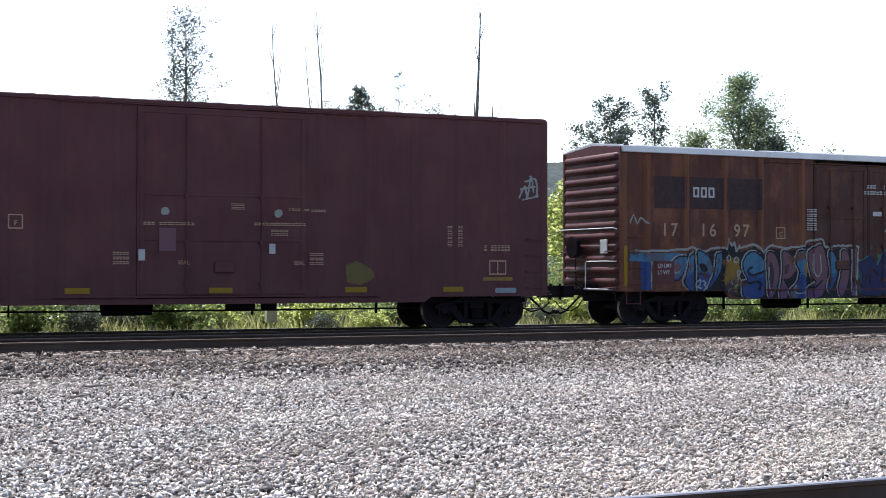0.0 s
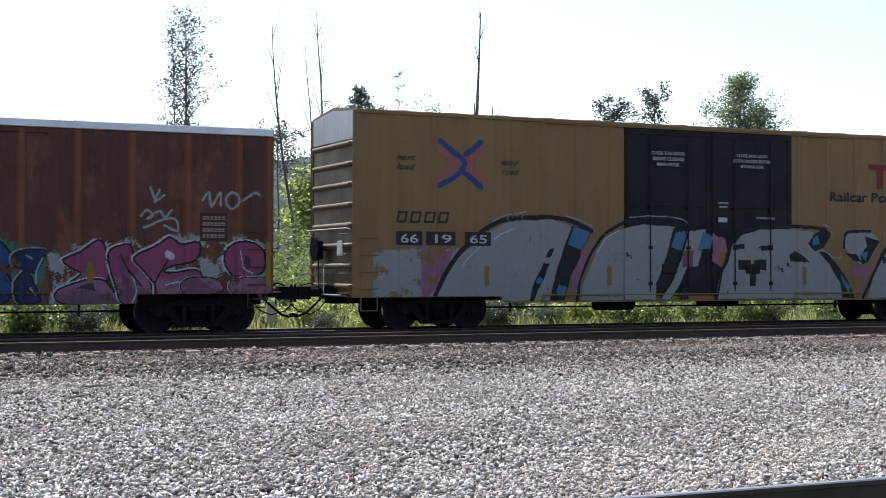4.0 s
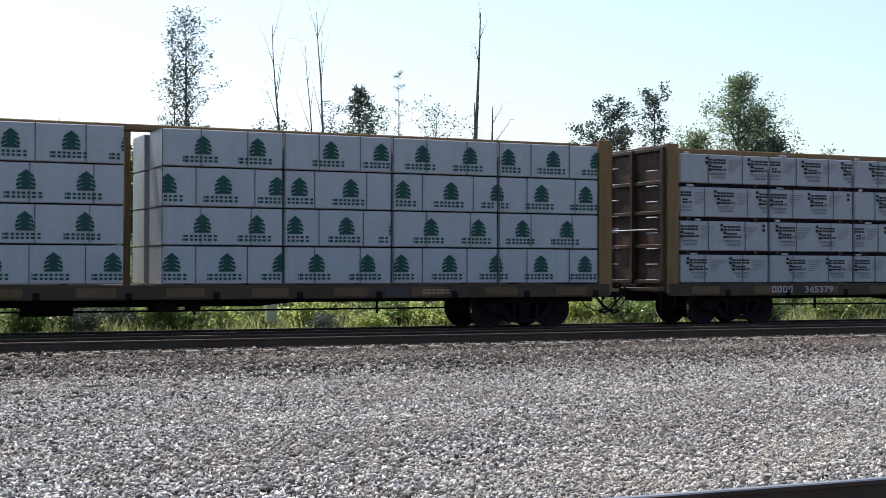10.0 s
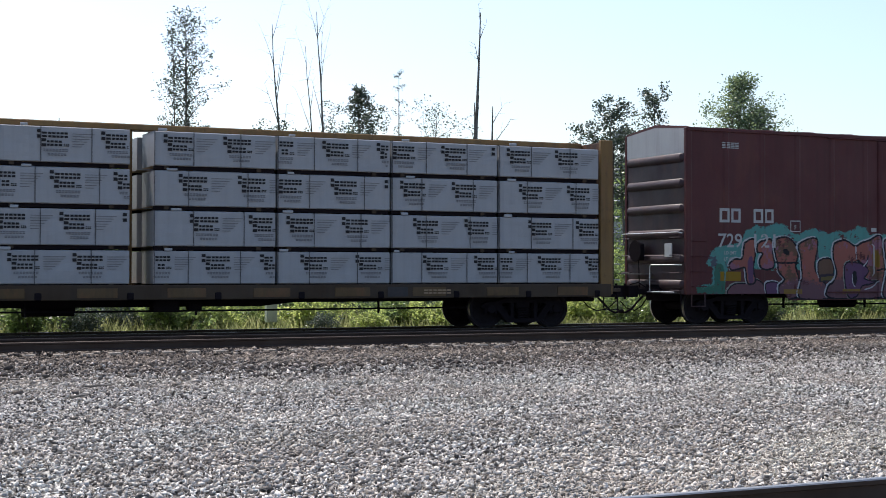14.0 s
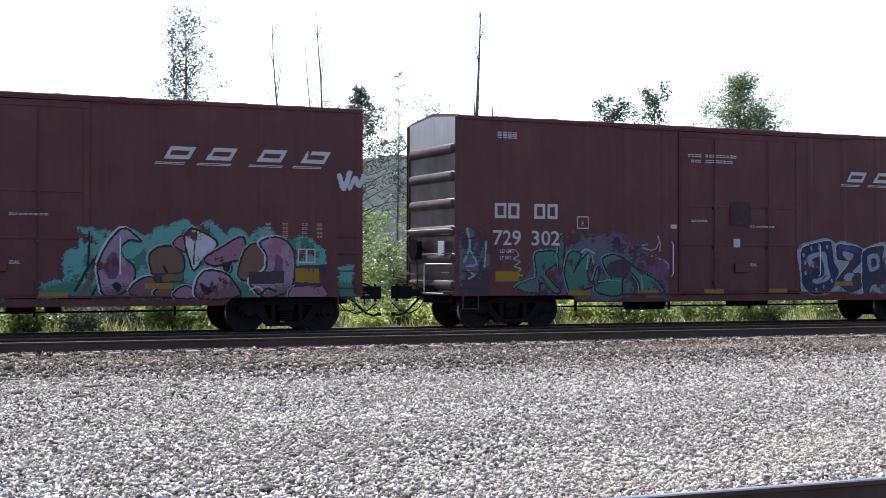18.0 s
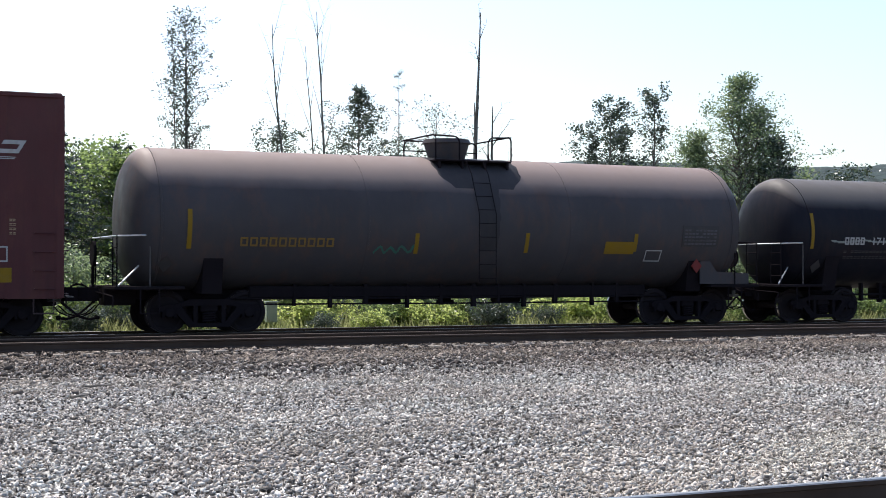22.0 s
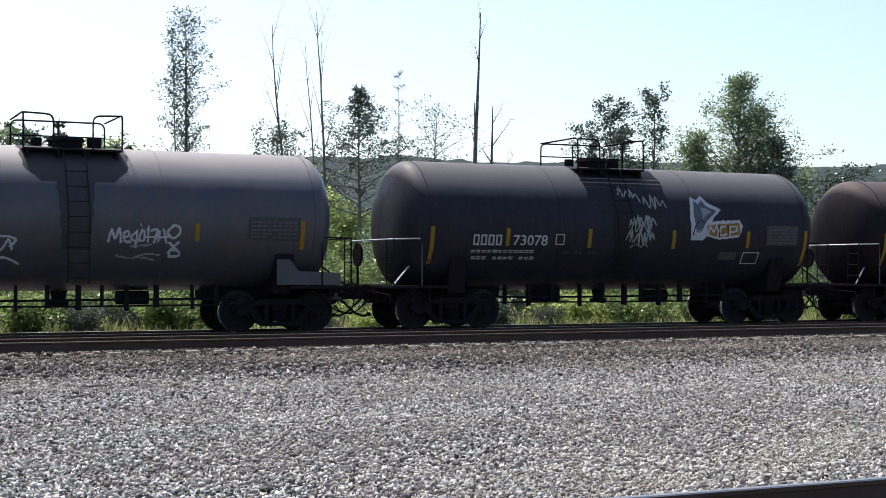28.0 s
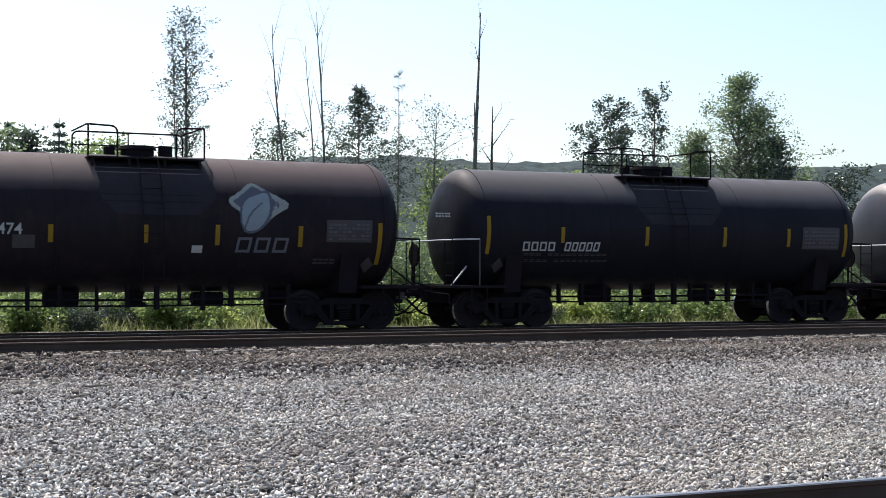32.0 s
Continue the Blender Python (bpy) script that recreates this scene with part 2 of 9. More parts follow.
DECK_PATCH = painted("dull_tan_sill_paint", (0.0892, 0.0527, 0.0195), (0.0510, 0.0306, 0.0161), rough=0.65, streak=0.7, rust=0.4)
TANK_SILVER = painted("dull_grey_tank_paint", (0.0370, 0.0385, 0.0490), (0.0540, 0.0450, 0.0430), rough=0.42, streak=0.6, patch=0.4, spec=0.4, dust_and_lit_top=(0.33, 0.285, 0.26), rust=0.12)
TANK_BROWN = painted("brownish_black_tank_paint", (0.0120, 0.0102, 0.0135), (0.0230, 0.0170, 0.0165), rough=0.5, streak=0.4, spec=0.06, dust_and_lit_top=(0.13, 0.098, 0.09), rust=0.05)
RUN_YELLOW = flat_paint("yellow_marker_paint", (0.2132, 0.1271, 0.0098), 0.5, 0.25)
WHITE_P = flat_paint("white_stencil_paint", (0.3629, 0.3629, 0.3629), 0.55, 0.25)
BUFF_STENCIL = flat_paint("tan_stencil_paint", (0.3150, 0.2250, 0.1500), 0.6, 0.4)
BLACK_P = flat_paint("black_stencil_paint", (0.02, 0.02, 0.022), 0.5, 0.15)
RED_P = flat_paint("red_emblem_paint", (0.16, 0.024, 0.022), 0.5, 0.2)
GREY_P = flat_paint("grey_patch_paint", (0.0495, 0.0473, 0.0495), 0.55, 0.3)
DARK_PATCH = flat_paint("dark_patch_paint", (0.032, 0.019, 0.020), 0.55, 0.3)
LEAF_MID = leafy("mid_green_leaf", (0.060, 0.105, 0.060), (0.140, 0.185, 0.105), 0.56, (0.42, 0.52, 0.26))
LEAF = leafy("green_leaf", (0.050, 0.090, 0.038), (0.125, 0.175, 0.070), 0.62, (0.42, 0.54, 0.18))
LEAF_LIGHT = leafy("light_green_leaf", (0.115, 0.165, 0.060), (0.27, 0.31, 0.13), 0.78, (0.66, 0.76, 0.24))
LEAF_DARK = leafy("dark_green_leaf", (0.032, 0.048, 0.038), (0.070, 0.092, 0.064), 0.28, (0.17, 0.22, 0.14))
GRASS = leafy("tall_grass", (0.14, 0.17, 0.065), (0.34, 0.33, 0.18), 0.58, (0.60, 0.62, 0.28))
DARK_STONE = stony("dark_brown_stone", [(0.0, (0.022, 0.018, 0.017)), (0.40, (0.065, 0.052, 0.046)), (0.66, (0.16, 0.134, 0.118)), (0.86, (0.42, 0.375, 0.34)), (1.0, (0.76, 0.71, 0.66))])



# ---- building helpers ----
class Geo:
    """Collects corners and faces of one mesh."""

    def __init__(self):
        self.v, self.f, self.k = [], [], []

    def add(self, verts, faces, k=0):
        o = len(self.v)
        self.v += [tuple(p) for p in verts]
        self.f += [tuple(i + o for i in f) for f in faces]
        self.k += [k] * len(faces)
        return self

    def box(self, x0, x1, y0, y1, z0, z1, c=0.0, k=0):
        if c <= 0:
            vs = [(x, y, z) for x in (x0, x1) for y in (y0, y1) for z in (z0, z1)]
            return self.add(vs, [(0, 1, 3, 2), (4, 6, 7, 5), (0, 4, 5, 1), (2, 3, 7, 6), (0, 2, 6, 4), (1, 5, 7, 3)], k)
        c = min(c, (x1 - x0) / 2.01, (y1 - y0) / 2.01, (z1 - z0) / 2.01)
        vs, at = [], {}
        for a, x in ((0, x0), (1, x1)):
            for b, y in ((0, y0), (1, y1)):
                for d, z in ((0, z0), (1, z1)):
                    ix, iy, iz = x + c * (1 - 2 * a), y + c * (1 - 2 * b), z + c * (1 - 2 * d)
                    for ax, p in ((0, (x, iy, iz)), (1, (ix, y, iz)), (2, (ix, iy, z))):
                        at[a, b, d, ax] = len(vs)
                        vs.append(p)
        fs = []
        for s in (0, 1):
            fs.append([at[s, 0, 0, 0], at[s, 1, 0, 0], at[s, 1, 1, 0], at[s, 0, 1, 0]])
            fs.append([at[0, s, 0, 1], at[1, s, 0, 1], at[1, s, 1, 1], at[0, s, 1, 1]])
            fs.append([at[0, 0, s, 2], at[1, 0, s, 2], at[1, 1, s, 2], at[0, 1, s, 2]])
            for u in (0, 1):
                fs.append([at[s, u, 0, 0], at[s, u, 1, 0], at[s, u, 1, 1], at[s, u, 0, 1]])
                fs.append([at[s, 0, u, 0], at[s, 1, u, 0], at[s, 1, u, 2], at[s, 0, u, 2]])
                fs.append([at[0, s, u, 1], at[1, s, u, 1], at[1, s, u, 2], at[0, s, u, 2]])
                for w in (0, 1):
                    fs.append([at[s, u, w, 0], at[s, u, w, 1], at[s, u, w, 2]])
        return self.add(vs, fs, k)

    def cyl(self, p, q, r, r2=None, n=12, k=0):
        p, q, r2 = Vector(p), Vector(q), r if r2 is None else r2
        a = (q - p).normalized()
        s = a.orthogonal().normalized()
        t = a.cross(s)
        vs = [c + (s * math.cos(i * math.tau / n) + t * math.sin(i * math.tau / n)) * w for c, w in ((p, r), (q, r2)) for i in range(n)]
        fs = [(i, (i + 1) % n, n + (i + 1) % n, n + i) for i in range(n)] + [tuple(range(n))[::-1], tuple(range(n, 2 * n))]
        return self.add(vs, fs, k)

    def tube(self, pts, r, n=6, k=0):
        """A bent rod as one skin, its ring carried along without twist."""
        pts = [Vector(p) for p in pts]
        vs, s = [], None
        for i, p in enumerate(pts):
            a = (pts[min(i + 1, len(pts) - 1)] - pts[max(i - 1, 0)]).normalized()
            s = a.orthogonal().normalized() if s is None else (s - a * s.dot(a)).normalized()
            t = a.cross(s)
            vs += [p + (s * math.cos(j * math.tau / n) + t * math.sin(j * math.tau / n)) * r for j in range(n)]
        m = len(pts)
        fs = [(i * n + j, i * n + (j + 1) % n, (i + 1) * n + (j + 1) % n, (i + 1) * n + j) for i in range(m - 1) for j in range(n)]
        return self.add(vs, fs + [tuple(range(n))[::-1], tuple(range((m - 1) * n, m * n))], k)

    def limb(self, pts, radii, n=6, k=0):
        """A bent, tapering branch as one skin."""
        vs = []
        for i, (p, r) in enumerate(zip(pts, radii)):
            a = (Vector(pts[min(i + 1, len(pts) - 1)]) - Vector(pts[max(i - 1, 0)])).normalized()
            s = a.cross(Vector((0.31, 0.95, 0.05))).normalized()
            t = a.cross(s)
            vs += [Vector(p) + (s * math.cos(j * math.tau / n) + t * math.sin(j * math.tau / n)) * r for j in range(n)]
        fs = [(i * n + j, i * n + (j + 1) % n, (i + 1) * n + (j + 1) % n, (i + 1) * n + j) for i in range(len(pts) - 1) for j in range(n)]
        return self.add(vs, fs + [tuple(range((len(pts) - 1) * n, len(pts) * n))], k)

    def lathe(self, prof, axis, centre, n=32, k=0):
        """prof: (along, radius) pairs turned about the axis 'x' or 'y'."""
        vs = []
        for a, r in prof:
            for i in range(n):
                u, w = r * math.cos(i * math.tau / n), r * math.sin(i * math.tau / n)
                vs.append((centre[0] + a, centre[1] + u, centre[2] + w) if axis == "x" else (centre[0] + u, centre[1] + a, centre[2] + w))
        m = len(prof)
        fs = [(i * n + j, i * n + (j + 1) % n, (i + 1) * n + (j + 1) % n, (i + 1) * n + j) for i in range(m - 1) for j in range(n)]
        return self.add(vs, fs + [tuple(range(n))[::-1], tuple(range((m - 1) * n, m * n))], k)

    def prism(self, poly, y0, y1, k=0):
        """An outline in x and z, carried from y0 to y1."""
        n = len(poly)
        vs = [(x, y, z) for y in (y0, y1) for x, z in poly]
        return self.add(vs, [tuple(range(n)), tuple(range(n, 2 * n))[::-1]] + [(i, (i + 1) % n, n + (i + 1) % n, n + i) for i in range(n)], k)

    def prism_x(self, poly, x0, x1, k=0):
        """An outline in y and z, carried from x0 to x1."""
        n = len(poly)
        vs = [(x, y, z) for x in (x0, x1) for y, z in poly]
        return self.add(vs, [tuple(range(n)), tuple(range(n, 2 * n))[::-1]] + [(i, (i + 1) % n, n + (i + 1) % n, n + i) for i in range(n)], k)

    def mesh(self, name, mats, smooth=False):
        me = bpy.data.meshes.new(name)
        me.from_pydata(self.v, [], self.f)
        for m in mats:
            me.materials.append(m)
        if len(mats) > 1:
            me.polygons.foreach_set("material_index", self.k)
        if len(self.f) < 6000:
            bm = bmesh.new()
            bm.from_mesh(me)
            bmesh.ops.recalc_face_normals(bm, faces=bm.faces)
            bm.to_mesh(me)
            bm.free()
        if smooth:
            me.polygons.foreach_set("use_smooth", [True] * len(me.polygons))
            me.set_sharp_from_angle(angle=radians(38))
        me.update()
        return me


def part(name, geo, material, parent, label="", smooth=False):
    """One mesh object under a thing or a part; geo is a Geo or a ready mesh."""
    mats = material if isinstance(material, (list, tuple)) else [material]
    ob = new(name, geo.mesh(name, mats, smooth) if isinstance(geo, Geo) else geo)
    ob.parent = parent
    return tagged(ob, label) if label else ob


def thing(name, label, category, group=""):
    return tagged(new(name), label, category, group)


def big_mesh(name, verts, faces_n, loops, mat):
    """A large mesh of quads or triangles from arrays."""
    me = bpy.data.meshes.new(name)
    me.vertices.add(len(verts))
    me.vertices.foreach_set("co", np.asarray(verts, dtype=np.float32).ravel())
    count = len(loops) // faces_n
    me.loops.add(len(loops))
    me.loops.foreach_set("vertex_index", np.asarray(loops, dtype=np.int32))
    me.polygons.add(count)
    me.polygons.foreach_set("loop_start", np.arange(0, count * faces_n, faces_n, dtype=np.int32))
    me.materials.append(mat)
    me.update(calc_edges=True)
    return me


# ---- the train's run ----
def travel(t):
    """Metres that the train has rolled at t seconds."""
    u, total = t / 32 - 0.5, 0.0
    for n, c in enumerate((6.20755, 0.28396, 1.25645, -0.75881, -4.1542)):
        total += c * (u ** (n + 1) - (-0.5) ** (n + 1)) / (n + 1) * 32
    return total


ROLLING = []      # (thing, x at the start, y, z, turned)
WHEELSETS = []


def rolling(ob, s, y=0.0, z=0.0, turned=0):
    ob.matrix_basis = pose(s, y, z, 0, 0, turned)
    ROLLING.append((ob, s, y, z, turned))
    return ob


def motions():
    for ob, s, y, z, turned in ROLLING:
        walk(ob, [(t, pose(s - travel(t), y, z, 0, 0, turned)) for t in range(0, 33, 2)])
    spin = [(i / 10, -math.degrees(travel(i / 10)) / 0.457) for i in range(321)]
    for ob in WHEELSETS:
        x, y, z = ob.location
        walk(ob, [(t, pose(x, y, z, 0, a, 0)) for t, a in spin])


# ---- outlines of all painted words, cap height 1 ----
WORDS = {}


def word_outline(text, bold=0.012, shear=0.0, spacing=1.0):
    cu = bpy.data.curves.new("words", "FONT")
    cu.body, cu.size, cu.offset, cu.shear, cu.space_character = text, 1.0, bold, shear, spacing
    cu.resolution_u, cu.fill_mode = 3, "FRONT"
    ob = new("words", cu)
    me = bpy.data.meshes.new_from_object(ob.evaluated_get(bpy.context.evaluated_depsgraph_get()))
    bpy.data.objects.remove(ob)
    WORDS[text] = me


for word in ("F", "C", "SEAL", "LD LMT", "LT WT", "729", "121", "302", "66", "19", "65", "365379", "171073", "11903", "73078", "17474",
             "CLOSE THIS DOOR", "BEFORE CLOSING", "MAIN DOOR", "CLOSE AND LOCK", "BOTH DOORS BEFORE", "MOVING CAR"):
    word_outline(word)
for word in ("17", "16", "97"):
    word_outline(word, spacing=1.3)
for word in ("next", "load", "any", "road"):
    word_outline(word, shear=0.3)
word_outline("Railcar Pooling Experts", bold=0.02)


# ---- ground, ballast and tracks ----
def ground():
    g = Geo()
    ys = [-60, -26, 3.2, 6, 30, 120, 400, 1500]
    zs = [-0.24, -0.24, -0.24, -0.34, -0.5, -2.0, -4.0, -6.0]
    xs = [-1500, -300, -60, -20, 0, 20, 45, 90, 200, 500, 2500]
    vs = [(x, y, z) for y, z in zip(ys, zs) for x in xs]
    n = len(xs)
    for j in range(len(ys) - 1):
        for i in range(n - 1):
            g.f.append((j * n + i, j * n + i + 1, (j + 1) * n + i + 1, (j + 1) * n + i))
            g.k.append(0 if j < 2 else 1)
    g.v = vs
    ob = new("ground", g.mesh("ground", [BED, EARTH]))
    tagged(ob, "flat rail yard of grey crushed stone, weedy earth beyond", "ground", kind="structure")


def stones(name, label, count, area, size, lift, seed, mat):
    """Loose crushed stone, each one a lumpy block of its own. area(rng, n) gives x, y, z."""
    rng = np.random.default_rng(seed)
    p = area(rng, count)
    n = len(p)
    knob = np.array([(1, 0.35, 0), (0.2, 1, 0.1), (-1, 0.25, 0), (-0.1, -1, -0.1), (0.15, 0.1, 0.9), (-0.1, 0.1, -0.9)], dtype=np.float32) * 0.72
    tris = np.array([(0, 1, 4), (1, 2, 4), (2, 3, 4), (3, 0, 4), (1, 0, 5), (2, 1, 5), (3, 2, 5), (0, 3, 5)])
    v = np.repeat(knob[None], n, 0) + rng.uniform(-0.36, 0.36, (n, 6, 3))
    v *= (rng.uniform(size[0], size[1], (n, 1, 1)) * rng.uniform(0.35, 1.6, (n, 1, 3)))
    ang = rng.uniform(0, math.tau, (n, 3))
    for a, (i, j) in enumerate(((0, 1), (1, 2), (0, 2))):
        c, s = np.cos(ang[:, a])[:, None], np.sin(ang[:, a])[:, None]
        v[:, :, i], v[:, :, j] = v[:, :, i] * c - v[:, :, j] * s, v[:, :, i] * s + v[:, :, j] * c
    v[:, :, 2] *= 0.85
    v += p[:, None, :]
    v[:, :, 2] += rng.uniform(lift[0], lift[1], (n, 1))
    loops = (tris[None] + np.arange(n)[:, None, None] * 6).ravel()
    ob = new(name, big_mesh(name, v.reshape(-1, 3), 3, loops, mat))
    return tagged(ob, label, "gravel", kind="stuff")


def yard_area(rng, n):
    """Wedge of the yard before the camera, closer set near it."""
    d = rng.uniform(0, 1, n) ** 0.85
    y = -25.6 + d * 19.9
    lo, hi = 0.55 + (y + 24) * 0.125, 7.6 + (y + 24) * 0.9
    x = lo + rng.uniform(0, 1, n) * (hi - lo)
    keep = rng.uniform(0, 1, n) > np.where(y > -7.3, 0.93, np.clip((y + 14.0) / 9.5, 0, 0.8))
    return np.stack([x, y, np.full(n, -0.235)], 1)[keep]


def shoulder_area(rng, n):
    x = rng.uniform(1.5, 28, n)
    y = np.where(rng.uniform(0, 1, n) < 0.4, rng.uniform(-5.44, -4.5, n), rng.uniform(-6.5, 2.9, n))
    z = np.where(y < -5.7, -0.265 + (y + 6.5) * 0.03, np.where(y < -5.44, -0.205, np.where(y < -4.5, -0.140, -0.165)))
    z = np.where(y > 1.6, -0.165 - (y - 1.6) * 0.06, z)
    return np.stack([x, y, z], 1)


def verge_area(rng, n):
    """Coarser dark stone between the yard and the tie ends."""
    y = -5.66 - np.abs(rng.normal(0, 1, n)) * np.where(rng.uniform(0, 1, n) < 0.65, 0.85, 2.6)
    x = 2.0 + rng.uniform(0, 1, n) * (26 + (y + 5.6) * 0.9)
    return np.stack([x, y, np.where(y > -5.95, -0.196, np.where(y > -6.9, -0.220, -0.215))], 1)


def ballast_shoulder():
    g = Geo()
    g.prism_x([(-6.6, -0.262), (-5.7, -0.215), (-5.1, -0.21), (-4.9, -0.175), (1.7, -0.175), (3.0, -0.25)], -300, 500)
    ob = new("ballast_bed", g.mesh("ballast_bed", [BED]))
    tagged(ob, "raised bed of dark crushed stone under two tracks", "ballast", kind="structure")


TIE_MESH = Geo().box(-0.115, 0.115, -1.295, 1.295, -0.18, 0.0, 0.012).mesh("tie", [TIE_WOOD])


def rail_profile(y):
    """Foot, web and head of a rail, 0.17 m high, its top at 0."""
    return [(y - 0.075, -0.171), (y + 0.075, -0.171), (y + 0.075, -0.158), (y + 0.012, -0.135), (y + 0.009, -0.045), (y + 0.037, -0.036),
            (y + 0.037, -0.008), (y + 0.028, 0.0), (y - 0.028, 0.0), (y - 0.037, -0.008), (y - 0.037, -0.036), (y - 0.009, -0.045), (y - 0.012, -0.135), (y - 0.075, -0.158)]


def track(y, z, x0, x1, label, rng, head):
    t = thing("railway_track", label, "railway track", "yard tracks")
    t.location = (0, y, z)
    for side in (-0.75, 0.75):
        g = Geo()
        prof = rail_profile(side)
        n = len(prof)
        for xa, xb in ((-300, x0), (x0, x1), (x1, 500)):
            g.prism_x(prof, xa, xb)
        o = part("rail", g, [RAIL_RUST, head], t, "rusty steel rail with a worn head")
        me = o.data
        for p in me.polygons:
            if p.center.z > -0.006 and abs(p.normal.z) > 0.5:
                p.material_index = 1
    count = int((x1 - x0) / 0.495)
    for i in range(count):
        x = x0 + i * 0.495 + rng.uniform(-0.02, 0.02)
        o = part("tie", TIE_MESH, None, t)
        o.matrix_basis = pose(x, rng.uniform(-0.05, 0.05), -0.192 + rng.uniform(-0.008, 0.006), 0, 0, rng.uniform(-1.2, 1.2))
    return t


# ---- running gear ----
def wheel_profile():
    """Half of a wheelset, from the axle's end inwards, about the y axis."""
    return [(-1.02, 0.075), (-0.80, 0.085), (-0.795, 0.14), (-0.79, 0.16), (-0.765, 0.34), (-0.800, 0.375), (-0.800, 0.448), (-0.795, 0.455), (-0.705, 0.460), (-0.69, 0.485),
            (-0.665, 0.482), (-0.665, 0.385), (-0.70, 0.36), (-0.66, 0.16), (-0.60, 0.14), (-0.60, 0.09)]


def wheelset_mesh():
    half = wheel_profile()
    prof = half + [(-a, r) for a, r in reversed(half)]
    g = Geo().lathe(prof, "y", (0, 0, 0), 36)
    me = g.mesh("wheelset", [WHEEL_STEEL, TREAD], True)
    for p in me.polygons:
        r = math.hypot(p.center.x, p.center.z)
        if 0.45 < r < 0.462 and 0.70 < abs(p.center.y) < 0.8:
            p.material_index = 1
    return me


def side_frame_mesh():
    """Cast side frame: arched top, window for the springs, pedestals over the axle boxes."""
    g = Geo()
    top = [(-1.12, 0.56), (-1.02, 0.62), (-0.72, 0.64), (-0.42, 0.74), (0.42, 0.74), (0.72, 0.64), (1.02, 0.62), (1.12, 0.56)]
    low = [(1.12, 0.46), (0.98, 0.50), (0.80, 0.50), (0.52, 0.60), (-0.52, 0.60), (-0.80, 0.50), (-0.98, 0.50), (-1.12, 0.46)]
    g.prism(top + low, -0.07, 0.07)
    g.prism([(-0.80, 0.50), (-0.62, 0.57), (-0.34, 0.22), (0.34, 0.22), (0.62, 0.57), (0.80, 0.50), (0.44, 0.13), (-0.44, 0.13)], -0.07, 0.07)
    for s in (-1, 1):
        g.box(min(s * 0.27, s * 0.36), max(s * 0.27, s * 0.36), -0.065, 0.065, 0.2, 0.63)
        g.box(s * 0.889 - 0.16, s * 0.889 - 0.10, -0.07, 0.07, 0.34, 0.52)
        g.box(s * 0.889 + 0.10, s * 0.889 + 0.16, -0.07, 0.07, 0.34, 0.52)
    return g.mesh("side_frame", [UNDER])


def spring_mesh():
    g = Geo()
    g.tube([(0.15 * math.cos(a * 0.9), 0.055 * math.sin(a * 0.9), 0.23 + a * 0.0078) for a in range(0, 31)], 0.022, 5)
    return g.mesh("spring", [UNDER])


WHEELSET, SIDE_FRAME, SPRINGS = wheelset_mesh(), side_frame_mesh(), spring_mesh()
BEARING = Geo().lathe([(-0.11, 0.06), (-0.10, 0.105), (0.06, 0.115), (0.08, 0.09)], "y", (0, 0, 0), 16).mesh("bearing", [UNDER], True)
BOLSTER = Geo().box(-0.2, 0.2, -1.0, 1.0, 0.46, 0.66, 0.03).cyl((0, 0, 0.66), (0, 0, 0.76), 0.2, n=20).box(-0.62, 0.62, -0.7, 0.7, 0.24, 0.5, 0.04).box(-0.9, 0.9, -0.5, -0.44, 0.3, 0.42).box(-0.9, 0.9, 0.44, 0.5, 0.3, 0.42).mesh("bogie", [UNDER])


def bogie(car, x):
    b = part("bogie", BOLSTER, None, car, "grimy four-wheeled bogie")
    b.location = (x, 0, 0)
    for y in (-0.98, 0.98):
        o = part("side_frame", SIDE_FRAME, None, b)
        o.location = (0, y, 0)
        o = part("spring", SPRINGS, None, b)
        o.location = (0, y, 0)
        for dx in (-0.889, 0.889):
            o = part("bearing", BEARING, None, b)
            o.location = (dx, y, 0.457)
            if y > 0:
                o.rotation_euler = (0, 0, math.pi)
    for dx in (-0.889, 0.889):
        o = part("wheelset", WHEELSET, None, b)
        o.location = (dx, 0, 0.457)
        WHEELSETS.append(o)


